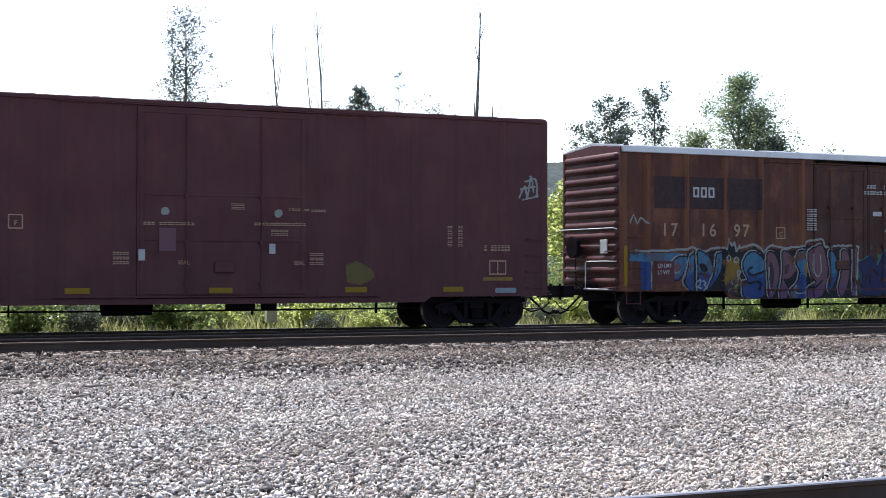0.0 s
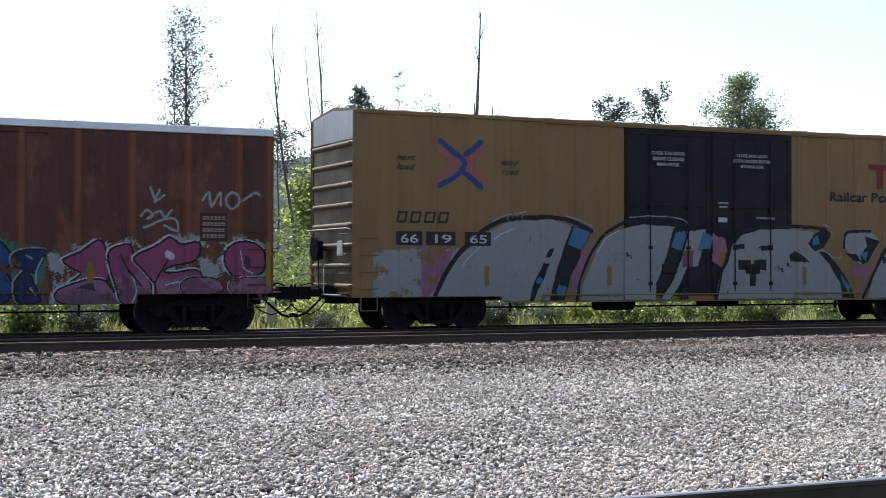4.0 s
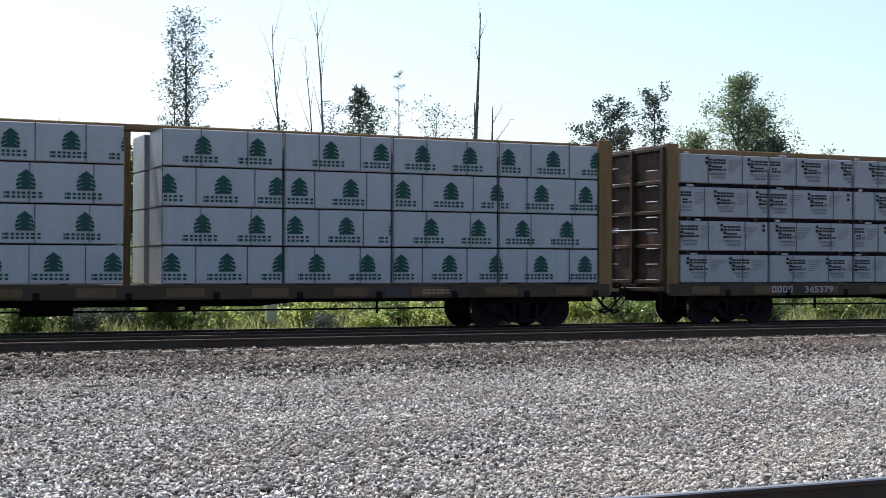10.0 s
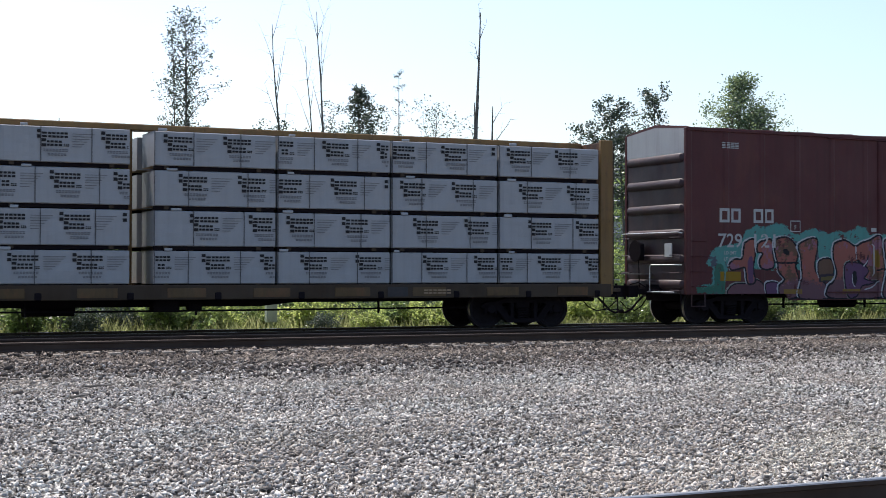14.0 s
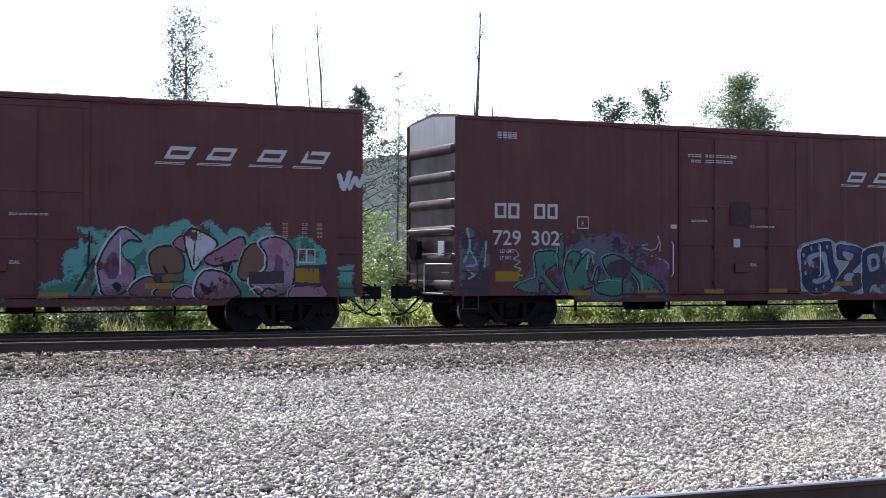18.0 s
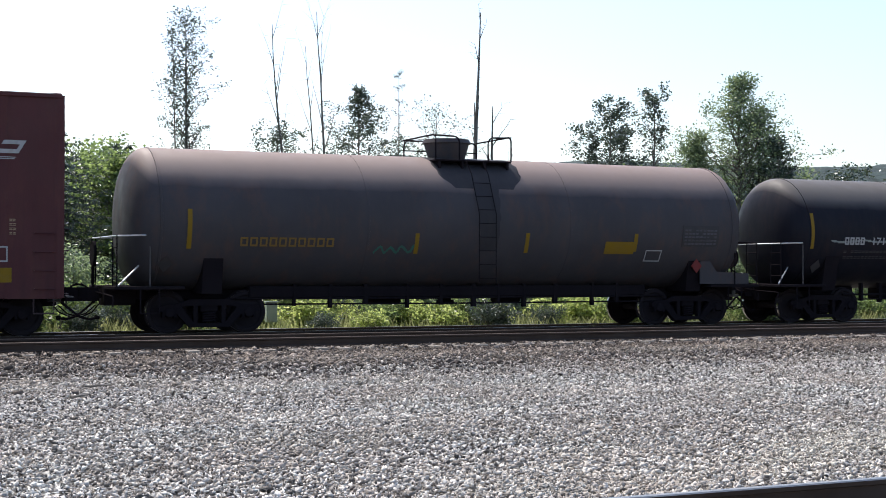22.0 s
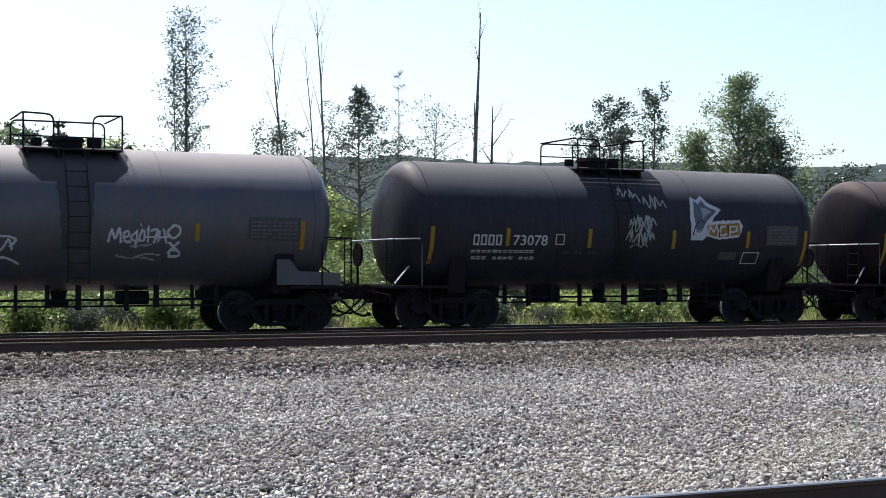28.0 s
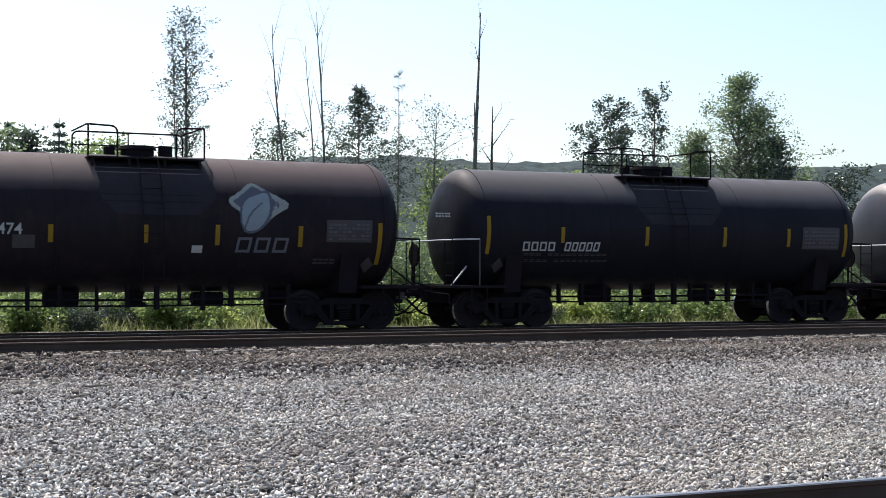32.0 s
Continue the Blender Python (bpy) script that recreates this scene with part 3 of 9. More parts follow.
def coupling(car, x, d):
    """Draft gear, knuckle coupler, cut lever and air hose at an end; d is the outward way."""
    g = Geo()
    g.box(min(x - d * 0.6, x + d * 0.1), max(x - d * 0.6, x + d * 0.1), -0.32, 0.32, 0.60, 1.04, 0.03)
    g.box(min(x + d * 0.1, x + d * 0.70), max(x + d * 0.1, x + d * 0.70), -0.09, 0.09, 0.76, 0.94, 0.03)
    k = [(0.60, -0.14), (0.78, -0.20), (1.02, -0.16), (1.05, -0.05), (0.94, 0.02), (0.90, 0.14), (0.72, 0.17), (0.58, 0.10)]
    o = len(g.v)
    g.v += [(x + d * u, w * d, z) for z in (0.70, 1.0) for u, w in k]
    g.f += [tuple(o + i for i in range(8)), tuple(o + 8 + i for i in reversed(range(8)))] + [(o + i, o + (i + 1) % 8, o + 8 + (i + 1) % 8, o + 8 + i) for i in range(8)]
    g.k += [0] * 10
    g.cyl((x + d * 0.93, 0, 0.64), (x + d * 0.93, 0, 1.05), 0.035, n=8)
    part("coupler", g, UNDER, car)
    g = Geo()
    hose = [(x + d * 0.15, -0.35 * d, 0.72), (x + d * 0.35, -0.33 * d, 0.55), (x + d * 0.6, -0.25 * d, 0.36), (x + d * 0.85, -0.1 * d, 0.30), (x + d * 1.02, 0.0, 0.34)]
    g.tube(hose, 0.028, 6)
    g.cyl((x + d * 0.98, -0.02, 0.345), (x + d * 1.06, 0.02, 0.33), 0.045, n=8)
    part("air_hose", g, UNDER, car)
    g = Geo()
    g.tube([(x + d * 0.12, -1.35, 0.82), (x + d * 0.14, -0.5, 0.86), (x + d * 0.3, -0.1, 0.92)], 0.016, 5)
    g.tube([(x + d * 0.12, -1.35, 0.82), (x + d * 0.12, -1.36, 0.6)], 0.016, 5)
    part("cut_lever", g, UNDER, car)
    part("angle_cock", Geo().cyl((x - d * 0.1, -0.35 * d, 0.74), (x + d * 0.18, -0.35 * d, 0.72), 0.035, n=8).box(min(x, x + d * 0.1), max(x, x + d * 0.1), -0.38 * d - 0.02, -0.38 * d + 0.02, 0.72, 0.86), DULL_STEEL, car, "worn steel hose valve")
    sag = [(x + d * 0.05, 0.30, 0.68), (x + d * 0.25, 0.27, 0.45), (x + d * 0.5, 0.22, 0.34), (x + d * 0.8, 0.16, 0.42), (x + d * 1.0, 0.12, 0.60)]
    part("safety_chain", Geo().tube(sag, 0.016, 5), UNDER, car)
    part("pin_lifter", Geo().tube([(x + d * 0.3, -0.1, 0.92), (x + d * 0.55, -0.04, 1.08), (x + d * 0.78, 0.0, 1.02)], 0.018, 5), UNDER, car)


def ladder(car, x0, x1, y, z0, z1, n, mat, out=-0.07, along="x"):
    """Grab irons, one part each: along the side ('x') or across the end ('y')."""
    for i in range(n):
        z = z0 + (z1 - z0) * i / max(1, n - 1)
        g = Geo()
        if along == "x":
            g.tube([(x0, y, z), (x0, y + out, z), (x1, y + out, z), (x1, y, z)], 0.013, 5)
        else:
            g.tube([(y, x0, z), (y + out, x0, z), (y + out, x1, z), (y, x1, z)], 0.013, 5)
        part("grab_iron", g, mat, car)


def underframe(car, half, z0, wide=0.9, mat=None):
    g = Geo()
    g.box(-half, half, -0.22, 0.22, z0 - 0.08, 0.98, 0.02)
    for i in range(int(half * 2 / 1.3)):
        x = -half + 0.7 + i * 1.3
        g.box(x - 0.05, x + 0.05, -wide, wide, z0 + 0.1, 0.96)
    part("underframe", g, mat or UNDER, car)
    g = Geo()
    g.cyl((-2.2, 0.45, 0.55), (-1.1, 0.45, 0.55), 0.2, n=14)
    part("air_reservoir", g, UNDER, car)
    g = Geo()
    g.tube([(-half + 1.2, -0.62, 0.5), (-1.5, -0.6, 0.48), (1.5, -0.6, 0.48), (half - 1.2, -0.62, 0.5)], 0.022, 5)
    for x in (-half * 0.55, -half * 0.2, half * 0.12, half * 0.5):
        g.box(x - 0.02, x + 0.02, -0.64, -0.58, 0.38, 0.8)
    part("brake_rod", g, UNDER, car)
    part("brake_valve", Geo().box(0.4, 0.95, -0.85, -0.3, 0.46, 0.78, 0.03), UNDER, car)
    part("brake_cylinder", Geo().cyl((1.2, -0.55, 0.6), (1.5, -0.55, 0.6), 0.14, n=12), UNDER, car)


def bend(pts, r=0.16):
    """Round the corners of a pipe's line."""
    pts = [Vector(p) for p in pts]
    out = [pts[0]]
    for a, b, c in zip(pts, pts[1:], pts[2:]):
        p, q = b + (a - b).normalized() * min(r, (a - b).length * 0.45), b + (c - b).normalized() * min(r, (c - b).length * 0.45)
        out += [p.lerp(b, k / 4).lerp(b.lerp(q, k / 4), k / 4) for k in range(5)]
    return out + [pts[-1]]


# ---- boxcars ----
HALF = 1.44        # half the width over the side sheets


class Side:
    """Where the near side's skin stands along a car: sheets, posts and doors."""

    def __init__(self, posts, deep, doors=(), floor=0.0, sill=(0.0, 0.0, 0.0)):
        self.posts, self.deep, self.doors, self.floor, self.sill = posts, deep, doors, floor, sill

    def low(self, x):
        """Lower edge of the painted side: it drops between the bogies."""
        return self.sill[2] if self.sill[0] < x < self.sill[1] else self.floor

    def y(self, x):
        out = 0.0
        for p, w in self.posts:
            d = abs(x - p)
            if d < w / 2:
                out = max(out, self.deep)
            elif d < w / 2 + 0.05:
                out = max(out, self.deep * (1 - (d - w / 2) / 0.05))
        for a, b, dd in self.doors:
            if a - 0.02 < x < b + 0.02:
                out = max(out, dd)
        return -HALF - out


def post_geo(x, w, deep, z0, z1, s):
    y = s * HALF
    o = s * (HALF + deep)
    g = Geo()
    vs = [(x - w / 2 - 0.05, y, z0), (x + w / 2 + 0.05, y, z0), (x + w / 2, o, z0), (x - w / 2, o, z0)]
    g.add(vs + [(a, b, z1) for a, b, c in vs], [(0, 1, 5, 4), (1, 2, 6, 5), (2, 3, 7, 6), (3, 0, 4, 7), (0, 3, 2, 1), (4, 5, 6, 7)])
    return g


def boxcar(s0, s1, eave, floor, sill, bogies, paint, end_paint, roof_paint, label, posts, deep, ribs, door, fascia=0.0, door_paint=None, dome=0.14, fat=0.34, cap=None, post_paint=None):
    """A boxcar from s0 to s1; posts: places in metres from the middle; door: (x0, x1, leaves)."""
    mid, half = (s0 + s1) / 2, (s1 - s0) / 2
    car = thing("boxcar", label, "boxcar", "freight train")
    dx0, dx1, leaves = door
    in0, in1 = bogies[0] - mid + 1.45, bogies[1] - mid - 1.45
    near = Side([(p, 0.10) for p in posts], deep, [(dx0, dx1, 0.05)], floor, (in0, in1, sill))
    for s in (-1, 1):
        edges = sorted([-half] + [p for p in posts if not dx0 - 0.1 < p < dx1 + 0.1] + [dx0, dx1] + [half])
        for a, b in zip(edges, edges[1:]):
            if a >= dx0 - 0.01 and b <= dx1 + 0.01:
                continue
            y0, y1 = sorted((s * (HALF - 0.05), s * HALF))
            part("side_panel", Geo().box(a + 0.002, b - 0.002, y0, y1, floor, eave - fascia), paint, car)
        for p in posts:
            if not dx0 - 0.1 < p < dx1 + 0.1:
                part("side_post", post_geo(p, 0.10, deep, floor + 0.02, eave - fascia - 0.03, s), post_paint or paint, car)
        # side sill and top plate
        y0, y1 = sorted((s * (HALF - 0.05), s * (HALF + 0.002)))
        part("side_sill", Geo().prism([(in0 - 0.05, floor - 0.003), (in0 + 0.12, sill), (in1 - 0.12, sill), (in1 + 0.05, floor - 0.003)], y0, y1), paint, car)
        y0, y1 = sorted((s * (HALF - 0.04), s * (HALF + max(deep, 0.03) + 0.012)))
        part("top_plate", Geo().box(-half, half, y0, y1, eave - max(fascia, 0.09), eave, 0.012), roof_paint if fascia else paint, car)
        # doors
        n = len(leaves)
        for i, w in enumerate(leaves):
            a = dx0 + sum(leaves[:i]) * (dx1 - dx0)
            b = a + w * (dx1 - dx0)
            y0, y1 = sorted((s * (HALF - 0.04), s * (HALF + 0.03)))
            d = part("door", Geo().box(a + 0.006, b - 0.006, y0, y1, floor + 0.06, eave - fascia - 0.13, 0.006), door_paint or paint, car)
            y0, y1 = sorted((s * (HALF + 0.03), s * (HALF + 0.046)))
            zz = [floor + 0.12, floor + 0.12 + (eave - floor) * 0.27, floor + 0.12 + (eave - floor) * 0.5, eave - fascia - 0.24]
            for z in zz:
                part("door_stiffener", Geo().box(a + 0.05, b - 0.05, y0, y1, z - 0.035, z + 0.035, 0.01), door_paint or paint, d)
            for x in (a + 0.1, b - 0.1):
                part("door_stile", Geo().box(x - 0.05, x + 0.05, y0, y1, zz[0] + 0.04, zz[-1] - 0.04, 0.008), door_paint or paint, d)
            for k in (0.28, 0.72):
                x = a + (b - a) * k
                g = Geo().tube([(x, s * (HALF + 0.075), floor + 0.1), (x, s * (HALF + 0.075), eave - fascia - 0.3)], 0.014, 6)
                for z in (floor + 0.3, floor + 1.2, floor + 2.2):
                    y0, y1 = sorted((s * (HALF + 0.03), s * (HALF + 0.10)))
                    g.box(x - 0.05, x + 0.05, y0, y1, z - 0.04, z + 0.04)
                part("locking_bar", g, door_paint or paint, d)
            y0, y1 = sorted((s * (HALF + 0.045), s * (HALF + 0.10)))
            part("door_gear", Geo().box((a + b) / 2 - 0.22, (a + b) / 2 + 0.22, y0, y1, floor + 0.55, floor + 0.8, 0.02), door_paint or paint, d)
        y0, y1 = sorted((s * HALF, s * (HALF + 0.06)))
        part("door_track", Geo().box(dx0 - (dx1 - dx0) * 0.45, min(half - 0.3, dx1 + (dx1 - dx0) * 0.45), y0, y1, floor + 0.015, floor + 0.055, 0.008), paint, car)
        part("door_hood", Geo().box(dx0 - (dx1 - dx0) * 0.45, min(half - 0.3, dx1 + (dx1 - dx0) * 0.45), y0, y1, eave - fascia - 0.12, eave - fascia - 0.09, 0.008), paint, car)
    # ends with pressed ribs
    for d in (-1, 1):
        x0, x1 = sorted((d * half, d * (half - 0.06)))
        e = part("end_wall", Geo().prism_x([(-HALF + 0.05, floor), (HALF - 0.05, floor), (HALF - 0.05, eave), (0, eave + dome - 0.01), (-HALF + 0.05, eave)], x0, x1), end_paint, car)
        top = 0.76 if cap else 0.25
        zs = [floor + 0.25 + (eave - floor - 0.25 - top) * i / (ribs - 1) for i in range(ribs)]
        pitch = (eave - floor - 0.5) / (ribs - 1)
        for z in zs:
            r = pitch * fat
            prof = [(d * half + d * 0.09 * math.cos(a), z + r * math.sin(a)) for a in [(-0.5 + i / 8) * math.pi for i in range(9)]]
            g = Geo()
            ny = len(prof)
            vs = [(px, yy, pz) for yy in (-HALF + 0.12, -HALF + 0.2, HALF - 0.2, HALF - 0.12) for px, pz in prof]
            for k in (0, 3):
                for j in range(ny):
                    vs[k * ny + j] = (d * half, vs[k * ny + j][1], z + (vs[k * ny + j][2] - z) * 0.6)
            g.add(vs, [(k * ny + j, k * ny + j + 1, (k + 1) * ny + j + 1, (k + 1) * ny + j) for k in range(3) for j in range(ny - 1)])
            part("end_rib", g, end_paint, e, smooth=True)
        if cap:
            c0, c1 = sorted((d * half, d * (half + 0.02)))
            part("end_cap", Geo().prism_x([(-HALF + 0.1, eave - 0.66), (HALF - 0.1, eave - 0.66), (HALF - 0.1, eave - 0.03), (0, eave + dome - 0.05), (-HALF + 0.1, eave - 0.03)], c0, c1), cap, e)
        for y in (-HALF + 0.04, HALF - 0.04):
            part("corner_post", Geo().box(min(d * half, d * (half + 0.03)), max(d * half, d * (half + 0.03)), y - 0.045, y + 0.045, floor, eave - 0.02, 0.01), paint, car)
        xe = d * (half + 0.1)
        ladder(car, -1.36, -0.92, xe, floor + 0.1, floor + 1.45, 4, end_paint, d * 0.07, "y")
        ladder(car, 0.98, 1.36, xe, floor + 0.1, floor + 1.45, 4, end_paint, d * 0.07, "y")
        part("crossover_step", Geo().box(min(d * half, d * (half + 0.3)), max(d * half, d * (half + 0.3)), -1.2, 1.2, floor + 0.02, floor + 0.05), DULL_STEEL, car)
        part("end_handrail", Geo().tube([(d * (half + 0.1), -1.38, floor + 1.55), (d * (half + 0.16), -1.3, floor + 1.58), (d * (half + 0.16), 1.38, floor + 1.58)], 0.014, 5), ZINC, car)
        # side ladder, sill step
        xs = d * (half - 0.55)
        ladder(car, min(xs, xs + d * 0.42), max(xs, xs + d * 0.42), -HALF - 0.02, floor + 0.2, floor + 1.35, 4, paint)
        part("sill_step", Geo().tube([(xs, -HALF, floor), (xs, -HALF, floor - 0.3), (xs + d * 0.4, -HALF, floor - 0.3), (xs + d * 0.4, -HALF, floor)], 0.018, 5), end_paint, car)
        coupling(car, d * half, d)
    part("placard_board", Geo().box(-half - 0.13, -half - 0.10, -0.95, -0.62, floor + 0.95, floor + 1.3, 0.01), ZINC, car)
    zw = floor + 1.12
    g = Geo().lathe([(-0.03, 0.28), (0.03, 0.28), (0.03, 0.25), (-0.03, 0.25)], "x", (-half - 0.25, 0.55, zw), 20)
    g.box(-half - 0.26, -half - 0.24, 0.3, 0.8, zw - 0.015, zw + 0.015).box(-half - 0.26, -half - 0.24, 0.535, 0.565, zw - 0.25, zw + 0.25).cyl((-half, 0.55, zw), (-half - 0.25, 0.55, zw), 0.03)
    part("brake_gear_box", Geo().box(-half - 0.22, -half - 0.10, 0.35, 0.75, zw - 0.25, zw + 0.2, 0.03).tube([(-half - 0.16, 0.55, zw - 0.25), (-half - 0.16, 0.5, floor - 0.1)], 0.014, 5), UNDER, car)
    part("brake_step", Geo().box(-half - 0.42, -half - 0.1, 0.0, 1.15, floor + 0.50, floor + 0.53), DULL_STEEL, car)
    part("end_handrail", Geo().tube(bend([(-half - 0.1, -1.36, floor + 0.75), (-half - 0.3, -1.3, floor + 0.75), (-half - 0.3, -0.2, floor + 0.75), (-half - 0.3, -0.2, floor + 0.08)], 0.08), 0.014, 5), ZINC, car)
    part("end_handrail", Geo().tube([(-half - 0.30, -1.3, floor + 0.06), (-half - 0.30, 1.3, floor + 0.06)], 0.016, 5), ZINC, car)
    part("brake_wheel", g, UNDER, car)
    # roof
    g = Geo()
    g.prism_x([(-HALF - 0.03, eave + 0.004), (0, eave + dome), (HALF + 0.03, eave + 0.004), (HALF + 0.03, eave - 0.03), (0, eave + dome - 0.05), (-HALF - 0.03, eave - 0.03)], -half, half)
    r = part("roof", g, roof_paint, car)
    n = int(half * 2 / 1.25)
    rib = Geo().prism_x([(-HALF - 0.02, eave + 0.0), (-HALF + 0.1, eave + 0.035), (0, eave + dome + 0.03), (HALF - 0.1, eave + 0.035), (HALF + 0.02, eave + 0.0)], -0.04, 0.04).mesh("roof_seam", [roof_paint])
    for i in range(n + 1):
        o = part("roof_seam", rib, None, r)
        o.location = (-half + 0.05 + (half * 2 - 0.1) * i / n, 0, 0)
    part("floor", Geo().box(-half + 0.05, half - 0.05, -HALF + 0.06, HALF - 0.06, 0.98, 1.04), UNDER, car)
    underframe(car, half - 0.1, 0.75)
    for b in bogies:
        bogie(car, b - mid)
    rolling(car, mid)
    return car, near, mid


def spread(half, n):
    return [-half + 0.05 + (2 * half - 0.1) * i / n for i in range(n + 1)]


# ---- lumber cars ----
def lumber_car(s0, s1, bogies, label, paint, end_paint):
    mid, half = (s0 + s1) / 2, (s1 - s0) / 2
    car = thing("centerbeam_flatcar", label, "flat car", "freight train")
    part("deck", Geo().box(-half, half, -1.42, 1.42, 0.92, 1.04, 0.01), paint, car)
    for s in (-1, 1):
        y0, y1 = sorted((s * 1.40, s * 1.47))
        part("side_sill", Geo().box(-half, half, y0, y1, 0.74, 1.06, 0.015), DECK_BROWN, car)
        y0, y1 = sorted((s * 1.47, s * 1.482))
        for i in range(12):
            x = -half + 1.1 + (2 * half - 2.2) * i / 11
            part("sill_patch", Geo().box(x - 0.42, x + 0.42, y0, y1, 0.79, 0.99, 0.004), DECK_PATCH, car)
            w0, w1 = sorted((s * 1.44, s * 1.50))
            part("strap_winch", Geo().box(x + 0.62, x + 0.76, w0, w1, 0.74, 0.90, 0.02), UNDER, car)
    # the centre beam
    part("top_chord", Geo().box(-half + 0.1, half - 0.1, -0.2, 0.2, 4.46, 4.60, 0.02), paint, car)
    for i in range(17):
        x = -half + 0.6 + (2 * half - 1.2) * i / 16
        part("beam_post", Geo().box(x - 0.06, x + 0.06, -0.12, 0.12, 1.04, 4.46, 0.01), paint, car)
    # bulkheads
    for d in (-1, 1):
        x0, x1 = sorted((d * half, d * (half - 0.09)))
        b = part("bulkhead", Geo().box(x0, x1, -1.36, 1.36, 0.98, 4.56, 0.01), BULK_DARK, car)
        for y in (-1.31, 0.12, 1.31):
            a0, a1 = sorted((d * half, d * (half + 0.13)))
            part("bulkhead_post", Geo().box(a0, a1, y - 0.06, y + 0.06, 0.9, 4.5, 0.012), end_paint, b)
        for z in (1.1, 2.0, 2.85, 3.62, 4.46):
            a0, a1 = sorted((d * half, d * (half + 0.08)))
            part("bulkhead_rib", Geo().box(a0, a1, -1.30, 1.30, z - 0.05, z + 0.05, 0.012), end_paint, b)
        for s in (-1, 1):
            y0, y1 = sorted((s * 1.34, s * 1.46))
            a0, a1 = sorted((d * (half - 0.30), d * (half + 0.04)))
            part("corner_flange", Geo().box(a0, a1, y0, y1, 0.8, 4.58, 0.015), paint, b)
        xe = d * (half + 0.24)
        ladder(car, -1.33, -0.9, xe, 1.15, 3.9, 8, ZINC, d * 0.07, "y")
        ladder(car, 0.9, 1.33, xe, 1.15, 3.9, 8, ZINC, d * 0.07, "y")
        part("end_handrail", Geo().tube([(xe, -1.3, 2.4), (xe + d * 0.1, -1.3, 2.42), (xe + d * 0.1, 1.3, 2.42)], 0.014, 5), ZINC, car)
        part("end_platform", Geo().box(min(d * half, d * (half + 0.3)), max(d * half, d * (half + 0.3)), -1.4, 1.4, 0.86, 0.95, 0.01), end_paint, car)
        part("sill_step", Geo().tube([(d * (half - 0.2), -1.42, 0.76), (d * (half - 0.2), -1.42, 0.42), (d * (half + 0.2), -1.42, 0.42), (d * (half + 0.2), -1.42, 0.86)], 0.018, 5), UNDER, car)
        coupling(car, d * (half + 0.1), d)
    underframe(car, half - 0.1, 0.72, 1.35)
    g = Geo()
    g.prism([(-4.6, 0.74), (4.6, 0.74), (3.0, 0.56), (-3.0, 0.56)], -0.25, 0.25)
    part("fishbelly_sill", g, UNDER, car)
    for b in bogies:
        bogie(car, b - mid)
    rolling(car, mid)
    return car, mid


def pack_mesh(length, high, seed, mat):
    """A wrapped pack: slightly slack film over squared lumber, rounded at the edges."""
    rng = random.Random(seed)
    nx, nz, ny = 22, 8, 4
    g = Geo()
    x0, y1 = length / 2 - 0.012, 1.16

    def slack(x, z):
        return 0.012 * noise.noise(Vector((x * 1.7 + seed * 7, z * 2.3, seed))) + 0.005 * noise.noise(Vector((x * 5 + z * 4, z * 5 - x * 2 + seed, 3)))

    xs = [-x0 + 2 * x0 * i / nx for i in range(nx + 1)]
    zs = [0.012, 0.03] + [0.03 + (high - 0.06) * j / nz for j in range(1, nz)] + [high - 0.03, high - 0.012]
    grid = {}
    for i, x in enumerate(xs):
        for j, z in enumerate(zs):
            y = slack(x, z) + (0.02 if j in (0, len(zs) - 1) else 0) + (0.012 if i in (0, nx) else 0)
            grid[i, j] = len(g.v)
            g.v.append((x, y, z))
    for i in range(nx):
        for j in range(len(zs) - 1):
            g.f.append((grid[i, j], grid[i + 1, j], grid[i + 1, j + 1], grid[i, j + 1]))
            g.k.append(0)
    back = {}
    for i, x in enumerate(xs):
        for z, row in ((zs[0], 0), (zs[-1], 1)):
            back[i, row] = len(g.v)
            g.v.append((x, y1, z))
    top, m = len(zs) - 1, nx
    for i in range(nx):
        g.f += [(grid[i, top], grid[i + 1, top], back[i + 1, 1], back[i, 1]), (grid[i, 0], back[i, 0], back[i + 1, 0], grid[i + 1, 0]), (back[i, 0], back[i, 1], back[i + 1, 1], back[i + 1, 0])]
        g.k += [0, 1, 0]
    for i in (0, nx):
        g.f.append(tuple(grid[i, j] for j in range(top + 1)) + (back[i, 1], back[i, 0]))
        g.k.append(0)
    return g.mesh("wrap", [mat, LUMBER])


def clipped(poly, edge):
    """An outline in x and z cut off at -edge and +edge."""
    for sign in (-1, 1):
        out = []
        for (ax, az), (bx, bz) in zip(poly, poly[1:] + poly[:1]):
            ia, ib = sign * ax <= edge, sign * bx <= edge
            if ia:
                out.append((ax, az))
            if ia != ib:
                f = (sign * edge - ax) / (bx - ax)
                out.append((sign * edge, az + (bz - az) * f))
        poly = out
        if len(poly) < 3:
            return []
    return poly


def fir_mark(x, z, h, edge, y=-0.017):
    """Plain fir-shaped print: one outline with slanting notches at both sides."""
    w = h * 0.47
    half = [(0, 1.0), (0.80, 0.70), (0.80, 0.60), (0.42, 0.66), (0.42, 0.63), (0.95, 0.50), (0.95, 0.37), (0.40, 0.46), (0.40, 0.42), (1.0, 0.30), (1.0, 0.14), (0.40, 0.24), (0.40, 0.20), (0.94, 0.10), (0.94, 0.0)]
    poly = clipped([(x + px * w, z + pz * h) for px, pz in half] + [(x - px * w, z + pz * h) for px, pz in half[:0:-1]], edge)
    return Geo().prism(poly, y, y + 0.003) if poly else Geo()


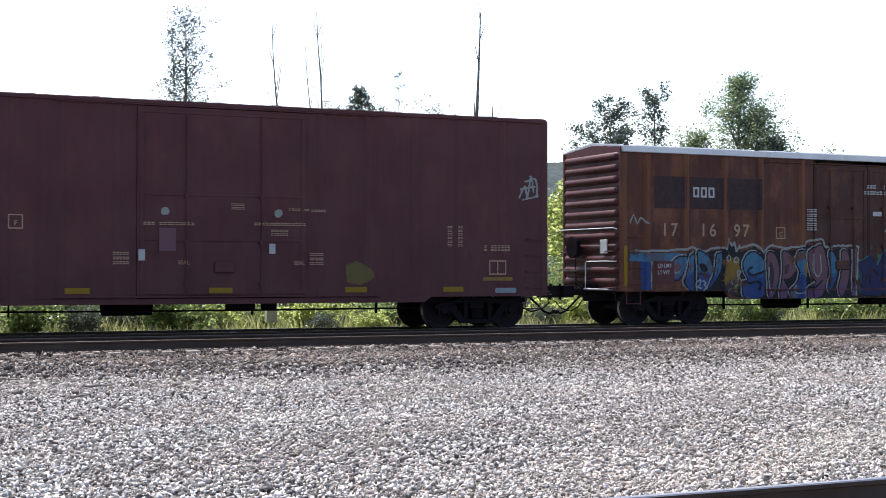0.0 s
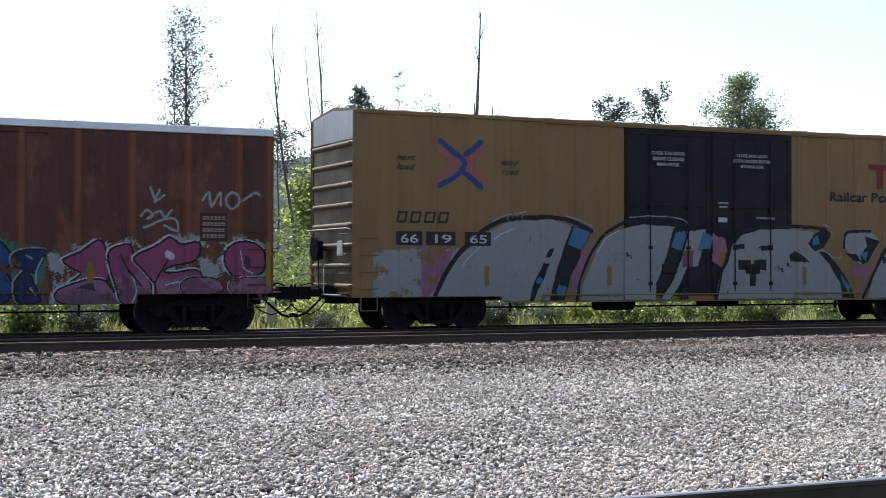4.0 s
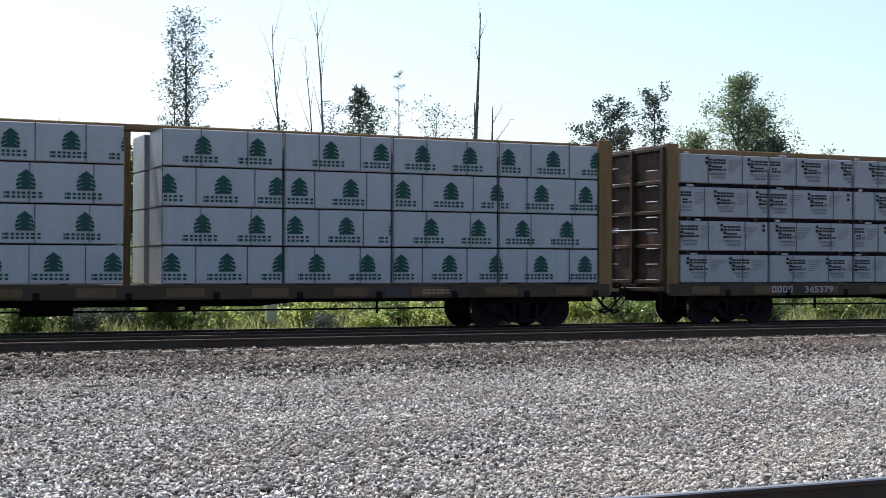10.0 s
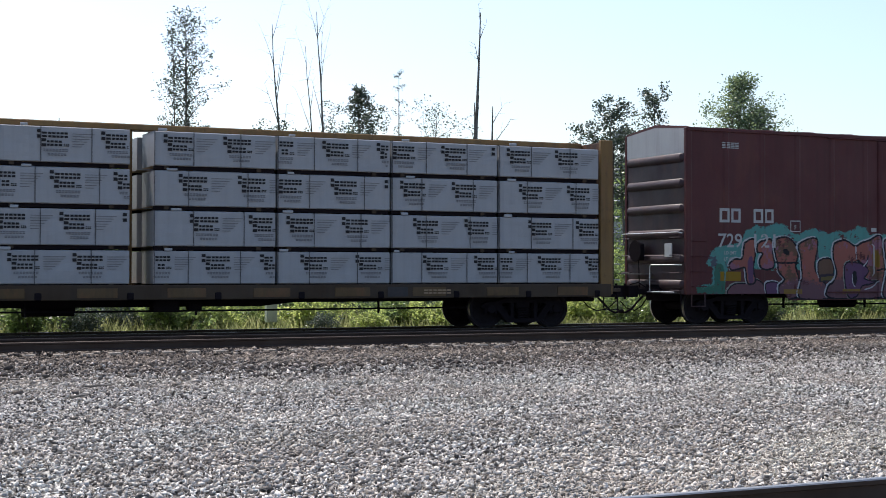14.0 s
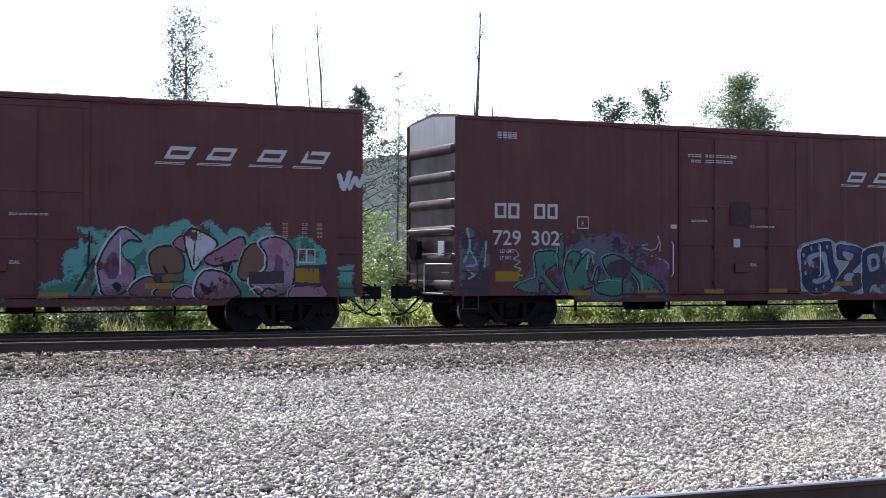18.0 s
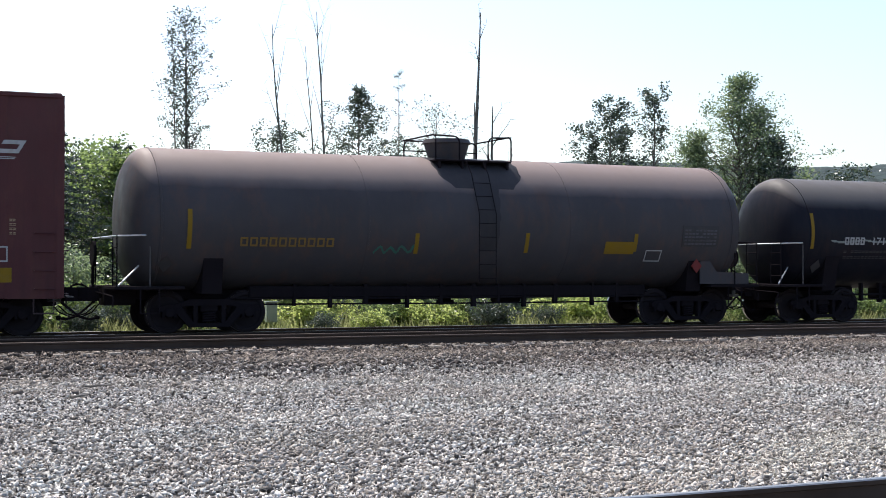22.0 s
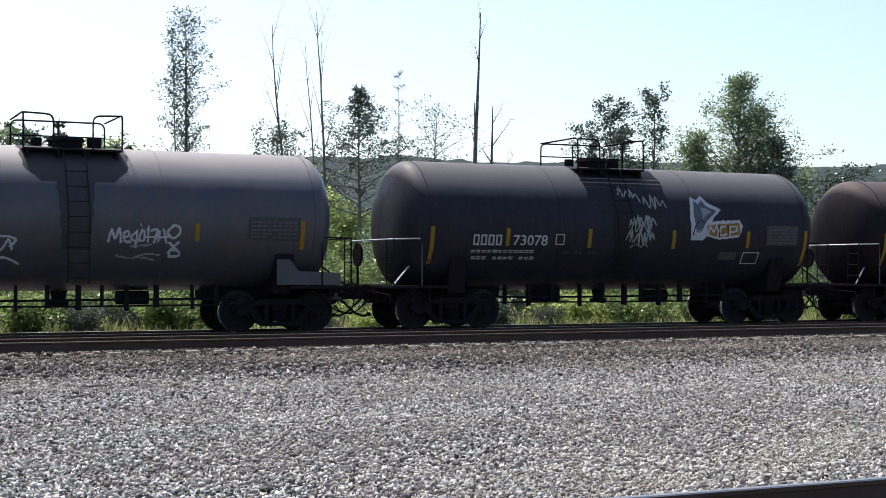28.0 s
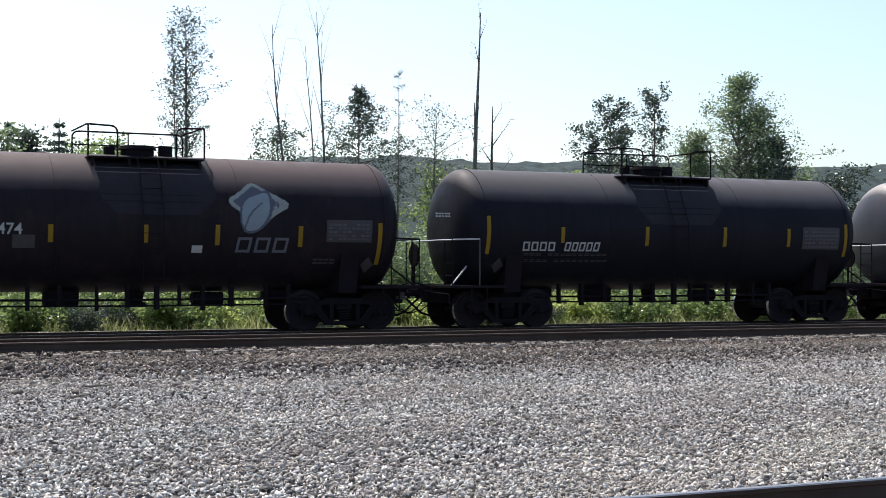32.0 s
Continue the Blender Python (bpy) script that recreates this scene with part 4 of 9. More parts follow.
def print_bars(g, x, z, widths, h, y=-0.017, gap=0.35, edge=9.0):
    """A line of plain paired bars standing for letters."""
    for w in widths:
        for a, b, c, d in ((x, x + w, 0, 0.38), (x, x + w, 0.62, 1)):
            if b - a > 0.004 and a > -edge and b < edge:
                g.box(a, b, y, y + 0.003, z + c * h, z + d * h)
        x += w * (1 + gap)
    return x


# first print's distance from each pack's end, lowest tier first
FIR_STARTS = [(-0.03, 0.62, 0.62, 0.19), (0.77, 0.32, -0.12, 0.67), (0.32, -0.17, 0.33, -0.07), (0.03, 0.67, 0.69, 0.38),
              (0.24, 0.91, 0.15, 0.92), (0.78, 0.27, 0.37, 1.11), (0.23, -0.24, 0.27, 0.76), (-0.07, 0.65, -0.05, 0.27)]


def lumber_load(car_label, bounds, tiers, mat, style, group):
    """Packs on both sides of the centre beam; bounds: the pack ends along the train."""
    for a, b in bounds:
        for k, (z0, z1) in enumerate(tiers):
            for face in (-1, 1):
                mid = (a + b) / 2
                pk = thing("lumber_pack", car_label, "lumber pack", group)
                wrap = part("wrap", pack_mesh(b - a - 0.03, z1 - z0, k * 31 + int(a * 7) % 50, mat), None, pk)
                rng = random.Random(int(a * 10) + k * 97 + face)
                ln, h = b - a, z1 - z0
                edge = ln / 2 - 0.03
                if style == "fir":
                    step = 1.22
                    x = -ln / 2 + FIR_STARTS[bounds.index((a, b))][k]
                    while x < ln / 2 + 0.15:
                        g = fir_mark(x, h * 0.33, h * 0.49, edge)
                        if g.f:
                            part("printed_emblem", g, PRINT_GREEN, wrap, "dark green fir-shaped print")
                        g = Geo()
                        print_bars(g, x - 0.44, h * 0.12, [0.026, 0.080, 0.065, 0.060, 0.070, 0.060, 0.085, 0.070], h * 0.155, gap=0.55, edge=edge)
                        if g.f:
                            tagged(part("printed_lettering", g, PRINT_GREEN, wrap), kind="stuff")
                        x += step
                else:
                    x = -ln / 2 + [0.55, -0.25, 0.22, 0.80, -0.05][(k * 2 + int(a * 3)) % 5]
                    while x < ln / 2 - 0.15:
                        g = Geo()
                        print_bars(g, x, h * 0.66, [0.085], h * 0.24, edge=edge)
                        print_bars(g, x + 0.10, h * 0.68, [0.10, 0.065, 0.070, 0.065, 0.065, 0.070], h * 0.15, gap=0.24, edge=edge)
                        print_bars(g, x + 0.09, h * 0.43, [0.095], h * 0.22, edge=edge)
                        print_bars(g, x + 0.20, h * 0.45, [0.055, 0.070, 0.065, 0.070], h * 0.15, gap=0.24, edge=edge)
                        print_bars(g, x + 0.54, h * 0.45, [0.03, 0.03, 0.03], h * 0.07, gap=0.3, edge=edge)
                        if g.f:
                            tagged(part("printed_lettering", g, PRINT_BLACK, wrap), "heavy black print", kind="stuff")
                        g = Geo()
                        for i in range(6):
                            p, q = x + 0.72, min(edge, x + 1.18 - (5 - i) * 0.055)
                            if p > -edge and q > p + 0.02:
                                g.box(p, q, -0.016, -0.010, h * (0.44 + i * 0.07), h * (0.455 + i * 0.07))
                        print_bars(g, x + 0.13, h * 0.30, [0.04, 0.05, 0.05, 0.05, 0.05, 0.05, 0.05, 0.05], h * 0.07, gap=0.3, edge=edge)
                        print_bars(g, x + 0.22, h * 0.19, [0.05, 0.05, 0.05, 0.05, 0.05, 0.05], h * 0.06, gap=0.3, edge=edge)
                        if g.f:
                            tagged(part("printed_small_text", g, PRINT_GREY, wrap), kind="stuff")
                        x += 1.31
                for sx in (-ln / 2 + 0.03, -ln / 2 + ln * (0.28 + 0.04 * (k % 2)), -ln / 2 + ln * (0.70 + 0.03 * (k % 3))):
                    g = Geo().box(sx - 0.008, sx + 0.008, -0.018, -0.012, 0.012, h - 0.012).box(sx - 0.011, sx + 0.011, -0.018, 1.16, h - 0.013, h - 0.006)
                    part("strap", g, STRAP, pk)
                if style != "fir":
                    # black board added below the pack to stand in for the gap's shade
                    part("gap_shade_board", Geo().box(-ln / 2 + 0.04, ln / 2 - 0.04, 0.07, 0.17, -0.068, 0.02), UNDER, pk)
                    fx = -ln / 2 + rng.uniform(0.05, 0.5)
                    part("wrap_flap", Geo().box(fx, fx + rng.uniform(0.12, 0.24), -0.02, 0.02, h - 0.01, h + rng.uniform(0.03, 0.06), 0.008), WRAP, wrap)
                    part("bearer", Geo().box(-ln / 2 + 0.25, -ln / 2 + 0.35, 0.03, 1.15, -0.062, 0.012), DECK_BROWN, pk)
                    part("bearer", Geo().box(ln / 2 - 0.45, ln / 2 - 0.35, 0.03, 1.15, -0.062, 0.012), DECK_BROWN, pk)
                rolling(pk, mid, -1.42 if face < 0 else 1.42, z0, 0 if face < 0 else 180)


# ---- tank cars ----
def tank_car(mid, half, zc, rad, bogies, paint, label, dome, walk_mat, platform, head=0.58):
    car = thing("tank_car", label, "tank car", "freight train")
    prof = [(-half + head * (1 - math.cos(a)), rad * math.sin(a) ** 0.68) for a in [0.05 + (math.pi / 2 - 0.05) * i / 9 for i in range(10)]]
    prof = prof + [(-half + head + (2 * half - 2 * head) * i / 5, rad + (0.012 if i in (2, 3) else 0)) for i in range(1, 5)] + [(-a, r) for a, r in reversed(prof)]
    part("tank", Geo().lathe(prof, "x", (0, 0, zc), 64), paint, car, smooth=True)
    for x in (-half + head + 0.02, -half * 0.33, half * 0.33, half - head - 0.02):
        part("jacket_band", Geo().lathe([(-0.03, rad + 0.004), (-0.025, rad + 0.012), (0.025, rad + 0.012), (0.03, rad + 0.004)], "x", (x, 0, zc), 64), paint, car, smooth=True)
    # saddles and stub sills over the bogies
    for b in bogies:
        x = b - mid
        g = Geo()
        g.prism_x([(-1.2, 0.86), (1.2, 0.86), (1.38, zc - rad * 0.42), (1.15, zc - rad * 0.7), (0, zc - rad + 0.02), (-1.15, zc - rad * 0.7), (-1.38, zc - rad * 0.42)], x - 0.22, x + 0.22)
        part("saddle", g, UNDER, car)
        d = 1 if x > 0 else -1
        x0, x1 = sorted((x - d * 1.6, d * (half + 0.35)))
        part("stub_sill", Geo().box(x0, x1, -0.3, 0.3, 0.72, 1.0, 0.02), UNDER, car)
        x0, x1 = sorted((d * (half - 1.15), d * (half + 0.35)))
        part("end_platform", Geo().box(x0, x1, -1.42, 1.42, 0.96, 1.03, 0.01), UNDER, car)
        bogie(car, x)
        xe = d * (half + 0.3)
        part("end_handrail", Geo().tube(bend([(d * (half - 0.40), -1.40, 2.12), (xe, -1.42, 2.10), (xe, 1.42, 2.10), (d * (half - 0.40), 1.40, 2.12)], 0.1), 0.018, 6), walk_mat if d < 0 else UNDER, car, "pale steel handrail")
        part("rail_post", Geo().tube([(d * (half - 0.40), -1.40, 1.0), (d * (half - 0.40), -1.40, 2.12)], 0.016, 5), DULL_STEEL if d < 0 else UNDER, car)
        for y in (-1.38, -0.95, 0.95, 1.38):
            part("rail_post", Geo().tube([(xe, y, 1.0), (xe, y, 2.12)], 0.016, 5), UNDER, car)
        for z in (1.25, 1.55, 1.85):
            part("grab_iron", Geo().tube([(xe, -1.38, z), (xe, -0.95, z)], 0.013, 5), UNDER, car)
        part("brace", Geo().tube([(d * (half - 0.35), -0.9, 1.55), (xe - d * 0.05, -1.2, 1.03)], 0.02, 5), walk_mat if d < 0 else UNDER, car)
        part("sill_step", Geo().tube([(d * (half - 0.6), -1.4, 0.98), (d * (half - 0.6), -1.4, 0.45), (d * (half - 0.2), -1.4, 0.45), (d * (half - 0.2), -1.4, 0.98)], 0.02, 5), UNDER, car)
        coupling(car, d * (half + 0.25), d)
    part("brake_wheel", Geo().lathe([(-0.03, 0.28), (0.03, 0.28), (0.03, 0.24), (-0.03, 0.24)], "x", (-half - 0.42, 0.6, 1.75), 18).cyl((-half - 0.42, 0.6, 1.0), (-half - 0.42, 0.6, 1.75), 0.03), UNDER, car)
    # belly fittings
    zb = zc - rad
    part("bottom_outlet", Geo().cyl((0, 0, zb + 0.06), (0, 0, zb - 0.24), 0.2, 0.14, 16).cyl((0, 0, zb - 0.24), (0, 0, zb - 0.34), 0.22, n=16), UNDER, car)
    part("brake_pipe", Geo().tube([(-half + 2.2, -0.82, 0.745), (-1.0, -0.82, 0.73), (1.2, -0.82, 0.74), (half - 2.2, -0.82, 0.745)], 0.026, 6), UNDER, car)
    part("brake_rod", Geo().tube([(-half + 2.2, -0.78, 0.615), (0.2, -0.78, 0.60), (half - 2.2, -0.78, 0.61)], 0.020, 6), UNDER, car)
    for i, x in enumerate((-0.52, -0.41, -0.30, -0.17, -0.06, 0.05, 0.13, 0.22, 0.33, 0.46, 0.55)):
        low = (0.57, 0.52, 0.59, 0.50)[i % 4]
        part("pipe_hanger", Geo().box(x * half - 0.03 - 0.02 * (i % 3), x * half + 0.03, -0.86, -0.74, low, 1.06), UNDER, car)
    part("brake_cylinder", Geo().cyl((1.2, -0.2, zb - 0.16), (1.9, -0.2, zb - 0.16), 0.15, n=14), UNDER, car)
    part("brake_valve", Geo().box(-2.0, -1.3, -0.35, 0.2, zb - 0.3, zb + 0.1, 0.03), UNDER, car)
    # manway, platform and rails on top
    zt = zc + rad
    px, pl, tall = platform
    if dome == "bucket":
        part("dome", Geo().cyl((px - 0.28, 0, zt - 0.1), (px - 0.28, 0, zt + 0.36), 0.42, 0.56, 28).cyl((px - 0.28, 0, zt + 0.36), (px - 0.28, 0, zt + 0.46), 0.6, 0.56, 28), paint, car, "flared dome housing", True)
    else:
        part("manway", Geo().cyl((px, 0, zt - 0.1), (px, 0, zt + 0.14), 0.36, 0.36, 24).cyl((px, 0, zt + 0.14), (px, 0, zt + 0.22), 0.42, 0.38, 24), UNDER, car, smooth=True)
        part("valve_housing", Geo().cyl((px + 0.62, 0, zt - 0.1), (px + 0.62, 0, zt + 0.24), 0.16, n=16), UNDER, car)
        part("valve_housing", Geo().cyl((px - 0.6, 0.1, zt - 0.1), (px - 0.6, 0.1, zt + 0.2), 0.12, n=14), UNDER, car)
    for s in (-1, 1):
        y0, y1 = sorted((s * 0.55, s * 0.98))
        pf = part("platform", Geo().box(px - pl, px + pl, y0, y1, zt - 0.13, zt - 0.09, 0.008), UNDER, car)
        for i in range(4):
            x = px - pl + 0.1 + (2 * pl - 0.2) * i / 3
            part("platform_bracket", Geo().box(x - 0.025, x + 0.025, min(y0, y1), max(y0, y1), zt - 0.3, zt - 0.13), UNDER, pf)
        loop = [(px - pl, s * 0.96, zt - 0.1), (px - pl, s * 0.96, zt + tall), (px + pl, s * 0.96, zt + tall), (px + pl, s * 0.96, zt - 0.1)]
        if s > 0:
            part("safety_rail", Geo().tube(bend(loop), 0.02, 6), UNDER, car)
            part("safety_rail", Geo().tube([(px - pl, s * 0.96, zt + tall * 0.5), (px + pl, s * 0.96, zt + tall * 0.5)], 0.016, 5), UNDER, car)
            part("rail_post", Geo().tube([(px, s * 0.96, zt - 0.1), (px, s * 0.96, zt + tall)], 0.018, 5), UNDER, car)
        else:
            for q in (-1, 1):
                xa, xb = px + q * pl, px + q * (pl - 0.62)
                part("safety_rail", Geo().tube(bend([(xa, s * 0.96, zt - 0.1), (xa, s * 0.96, zt + tall), (xa, -s * 0.96, zt + tall)]), 0.02, 6), UNDER, car)
                part("safety_rail", Geo().tube(bend([(xa, s * 0.96, zt + tall - 0.02), (xb, s * 0.96, zt + tall - 0.04), (xb, s * 0.96, zt - 0.1)]), 0.02, 6), UNDER, car)
    g = Geo()
    for y in (px - 0.22, px + 0.22):
        g.tube([(y, -rad - 0.12, 1.1), (y, -rad - 0.12, zc + 0.2), (y, -rad * 0.72 - 0.14, zc + rad * 0.72), (y, -0.98, zt - 0.1)], 0.012, 5)
    lad = part("ladder", g, UNDER, car)
    for i in range(8):
        z = 1.2 + i * 0.32
        yy = -rad - 0.12 if z < zc + 0.2 else -rad - 0.12 + (z - zc - 0.2) * 0.42
        part("rung", Geo().tube([(px - 0.22, yy, z), (px + 0.22, yy, z)], 0.009, 5), UNDER, lad)
    rolling(car, mid)
    return car


def tank_y(z, zc, rad):
    return -math.sqrt(max(0.01, rad * rad - (z - zc) ** 2))


def tank_patch(car, name, x0, x1, z0, z1, zc, rad, mat, label="", lift=0.016, n=5):
    """A painted or taped patch lying on the tank's curve."""
    g = Geo()
    for i in range(n + 1):
        z = z0 + (z1 - z0) * i / n
        y = tank_y(z, zc, rad) - lift
        g.v += [(x0, y, z), (x1, y, z), (x1, y + 0.006, z), (x0, y + 0.006, z)]
    for i in range(n):
        o = i * 4
        for a, b in ((0, 1), (1, 2), (2, 3), (3, 0)):
            g.f.append((o + a, o + b, o + 4 + b, o + 4 + a))
            g.k.append(0)
    g.f += [(0, 1, 2, 3), tuple(n * 4 + q for q in (0, 1, 2, 3))]
    g.k += [0, 0]
    return part(name, g, mat, car, label)


# ---- plants ----
def leaves_mesh(name, centres, spreads, per, size, mat, seed, flat=0.5):
    """Many small folded leaves scattered round the given twig ends."""
    rng = np.random.default_rng(seed)
    c = np.repeat(np.asarray(centres, dtype=np.float64), per, 0)
    s = np.repeat(np.asarray(spreads, dtype=np.float64), per, 0)[:, None]
    n = len(c)
    p = c + np.clip(rng.normal(0, 1, (n, 3)), -1.7, 1.7) * s * np.array([1, 1, 0.8])
    a = rng.normal(0, 1, (n, 3))
    a[:, 2] *= flat
    a /= np.linalg.norm(a, axis=1)[:, None] + 1e-9
    b = np.cross(a, rng.normal(0, 1, (n, 3)))
    b /= np.linalg.norm(b, axis=1)[:, None] + 1e-9
    l = rng.uniform(size[0], size[1], (n, 1))
    v = np.stack([p - a * l * 0.5, p + b * l * 0.32, p + a * l * 0.55, p - b * l * 0.32], 1)
    loops = np.arange(n * 4)
    return big_mesh(name, v.reshape(-1, 3), 4, loops, mat)


def branch_points(rng, base, way, length, bends, wander):
    pts, d = [Vector(base)], Vector(way).normalized()
    for _ in range(bends):
        d = (d + Vector((rng.gauss(0, wander), rng.gauss(0, wander), rng.gauss(0, wander * 0.6)))).normalized()
        pts.append(pts[-1] + d * (length / bends))
    return pts


def tree(x, y, high, seed, label, mat, limbs=16, start=0.25, reach=1.6, tip=0.35, thick=0.14, leaf=(0.10, 0.2), per=40, puff=0.28, rise=0.6, lean=(0, 0), gaps=0.0, name="tree", z=-0.4, form="round", wander=0.03):
    """Tapered trunk, limbs, twigs and leaves; reach: limb length low down, tip: at the top."""
    rng = random.Random(seed)
    t = thing(name, label, "tree")
    t.location = (x, y, z)
    trunk = branch_points(rng, (0, 0, 0), (lean[0], lean[1], 1), high, 9, wander)
    off = trunk[-1] - Vector((lean[0] * high, lean[1] * high, high))
    trunk = [p - off * (i / 9) for i, p in enumerate(trunk)]
    part("trunk", Geo().limb(trunk, [thick * (1 - 0.88 * i / 9) for i in range(10)], 8), BARK, t, smooth=True)
    ends, size, g = [], [], Geo()
    for i in range(limbs):
        f = start + (1 - start) * (i + rng.random()) / limbs
        f = min(0.98, f)
        k = f * 9
        j = min(8, int(k))
        base = trunk[j].lerp(trunk[j + 1], k - j)
        ang = i * 2.4 + rng.uniform(-0.5, 0.5)
        g01 = (f - start) / (1 - start)
        swell = math.sin(math.pi * (0.22 + 0.70 * g01)) if form == 'round' else max(0.03, 1.05 - g01) ** 1.25
        ln = (tip + (reach - tip) * swell) * rng.uniform(0.65, 1.25)
        pts = branch_points(rng, base, (math.cos(ang), math.sin(ang), rise + rng.uniform(-0.2, 0.3)), ln, 4, 0.16 if per else 0.05)
        r = thick * (1 - 0.8 * f) * 0.55
        lb = part("limb", Geo().limb(pts, [r, r * 0.75, r * 0.5, r * 0.3, r * 0.12], 5), BARK, t)
        for m in range(5):
            q = pts[1 + m % 4]
            tw = branch_points(rng, q, (rng.gauss(0, 1), rng.gauss(0, 1), rng.uniform(0, 1)), ln * rng.uniform(0.22, 0.5), 3, 0.2)
            g.limb(tw, [r * 0.3, r * 0.2, r * 0.12, r * 0.05], 4)
            if rng.random() >= gaps:
                ends += [tw[2], tw[3]]
                size += [puff * rng.uniform(0.6, 1.2)] * 2
        if rng.random() >= gaps:
            ends.append(pts[-1])
            size.append(puff * 0.8)
    tagged(part("branchwork", g, BARK, t), kind="stuff")
    if per:
        part("crown", leaves_mesh("crown", ends, size, per, leaf, mat, seed), None, t)
    return t


def conifer(x, y, high, seed, label, slope=0.75, open_top=0.3):
    """Straight trunk with whorls of drooping branches, shorter towards the top."""
    rng = random.Random(seed)
    t = thing("conifer", label, "tree")
    t.location = (x, y, -0.4)
    part("trunk", Geo().limb([(0, 0, 0), (0.02, 0, high * 0.5), (0, 0.02, high)], [0.16, 0.09, 0.015], 7), BARK, t)
    g, ends, size = Geo(), [], []
    f = open_top
    while f < 0.985:
        r = (1 - f) * high * slope
        turn = rng.uniform(0, math.tau)
        for k in range(6):
            a, l = turn + k * math.tau / 6 + rng.uniform(-0.3, 0.3), r * rng.uniform(0.6, 1.15)
            pts = [(math.cos(a) * l * q, math.sin(a) * l * q, high * f - l * (0.42 * q - 0.26 * q * q)) for q in (0, 0.35, 0.7, 1.0)]
            g.limb(pts, [0.018, 0.014, 0.009, 0.004], 4)
            n = max(2, int(l / 0.16))
            for q in range(n):
                w = (q + 0.7) / n
                ends.append((math.cos(a) * l * w, math.sin(a) * l * w, high * f - l * (0.42 * w - 0.26 * w * w) - 0.02))
                size.append(0.05 + 0.02 * rng.random())
        f += 0.030 + 0.012 * rng.random()
    tagged(part("branchwork", g, BARK, t), kind="stuff")
    part("crown", leaves_mesh("crown", ends, size, 10, (0.06, 0.14), LEAF_DARK, seed), None, t)


def bush_meshes(seed, high, wide, mat, per, leaf):
    rng = random.Random(seed)
    g, ends, size = Geo(), [], []
    for i in range(14):
        a, l = rng.uniform(0, math.tau), rng.uniform(0.55, 1.0) * high
        pts = branch_points(rng, (rng.gauss(0, wide * 0.2), rng.gauss(0, wide * 0.2), 0), (math.cos(a) * wide / high * 0.6, math.sin(a) * wide / high * 0.6, 1), l, 5, 0.12)
        g.limb(pts, [0.03 * high / 2, 0.025 * high / 2, 0.018 * high / 2, 0.012, 0.008, 0.004], 4)
        for p in pts[1:]:
            for _ in range(2):
                ends.append(p + Vector((rng.gauss(0, 0.16), rng.gauss(0, 0.16), rng.gauss(0, 0.12))) * wide)
                size.append(rng.uniform(0.10, 0.2) * max(0.7, wide * 0.6))
    return g.mesh("stems", [BARK]), leaves_mesh("leaves", ends, size, per, leaf, mat, seed)


def bushes():
    rng = random.Random(77)
    kinds = []
    for i, (h, w, mat, per, leaf) in enumerate([(1.1, 1.0, LEAF_LIGHT, 32, (0.06, 0.14)), (1.5, 1.2, LEAF, 34, (0.06, 0.14)), (2.6, 1.6, LEAF, 60, (0.06, 0.12)),
                                                (3.6, 1.9, LEAF_LIGHT, 62, (0.06, 0.13)), (4.4, 2.1, LEAF, 66, (0.06, 0.13)), (3.0, 1.7, LEAF_MID, 62, (0.06, 0.12)), (1.2, 1.1, LEAF_DARK, 40, (0.05, 0.11))]):
        stems, leaves = bush_meshes(100 + i, h, w, mat, per, leaf)
        b = thing("bush", ["low light-green weedy bush", "leafy green bush beside the track", "green shrub behind the tracks", "tall light-green shrub behind the tracks", "tall mid-green shrub behind the tracks", "dense mid-green shrub behind the tracks", "low dark-green weedy bush"][i], "bush", "bushes behind the tracks")
        part("stem", stems, None, b)
        part("foliage", leaves, None, b)
        kinds.append(b)
    places = []
    for x in np.arange(1.0, 40, 0.5):                      # low front row
        places.append((rng.choice((0, 0, 0, 0, 1, 1, 6)), x + rng.uniform(-0.4, 0.4), rng.uniform(3.9, 7.6), rng.uniform(0.5, 1.0)))
    for x in np.arange(2.0, 48, 1.5):                      # middle rows
        places.append((rng.choice((1, 2, 5)), x + rng.uniform(-0.6, 0.6), rng.uniform(8.5, 11.5), rng.uniform(0.8, 1.1)))
    for x in np.arange(3.0, 58, 1.7):                      # tall back rows
        places.append((rng.choice((2, 3, 4, 5)), x + rng.uniform(-0.7, 0.7), rng.uniform(13, 18), rng.uniform(0.5, 0.95)))
    used = set()
    for k, x, y, sc in places:
        m = pose(x, y, -0.36, 0, 0, rng.uniform(0, 360))
        if k not in used:
            used.add(k)
            o = kinds[k]
            o.matrix_basis = m
        else:
            o = copy_thing(kinds[k], m)
        o.scale = (sc, sc, sc)


def tall_grass():
    rng = np.random.default_rng(5)
    n = 13000
    x = rng.uniform(0, 44, n)
    y = rng.uniform(3.2, 7.0, n)
    h = rng.uniform(0.12, 0.48, n) * (0.6 + 0.8 * np.clip((y - 3) / 3, 0, 1))
    a = rng.uniform(0, math.tau, n)
    w = rng.uniform(0.005, 0.013, n)
    dx, dy = np.cos(a) * w, np.sin(a) * w
    bx, by = rng.normal(0, 0.12, n) * h, rng.normal(0, 0.12, n) * h
    z = np.full(n, -0.34)
    v = np.stack([np.stack([x - dx, y - dy, z], 1), np.stack([x + dx, y + dy, z], 1), np.stack([x + bx + dx * 0.7, y + by, z + h * 0.6], 1), np.stack([x + bx * 2.2, y + by * 2.2, z + h], 1)], 1)
    ob = new("tall_grass", big_mesh("tall_grass", v.reshape(-1, 3), 4, np.arange(n * 4), GRASS))
    tagged(ob, "sunlit yellow-green tall grass beside the far track", "grass", kind="stuff")


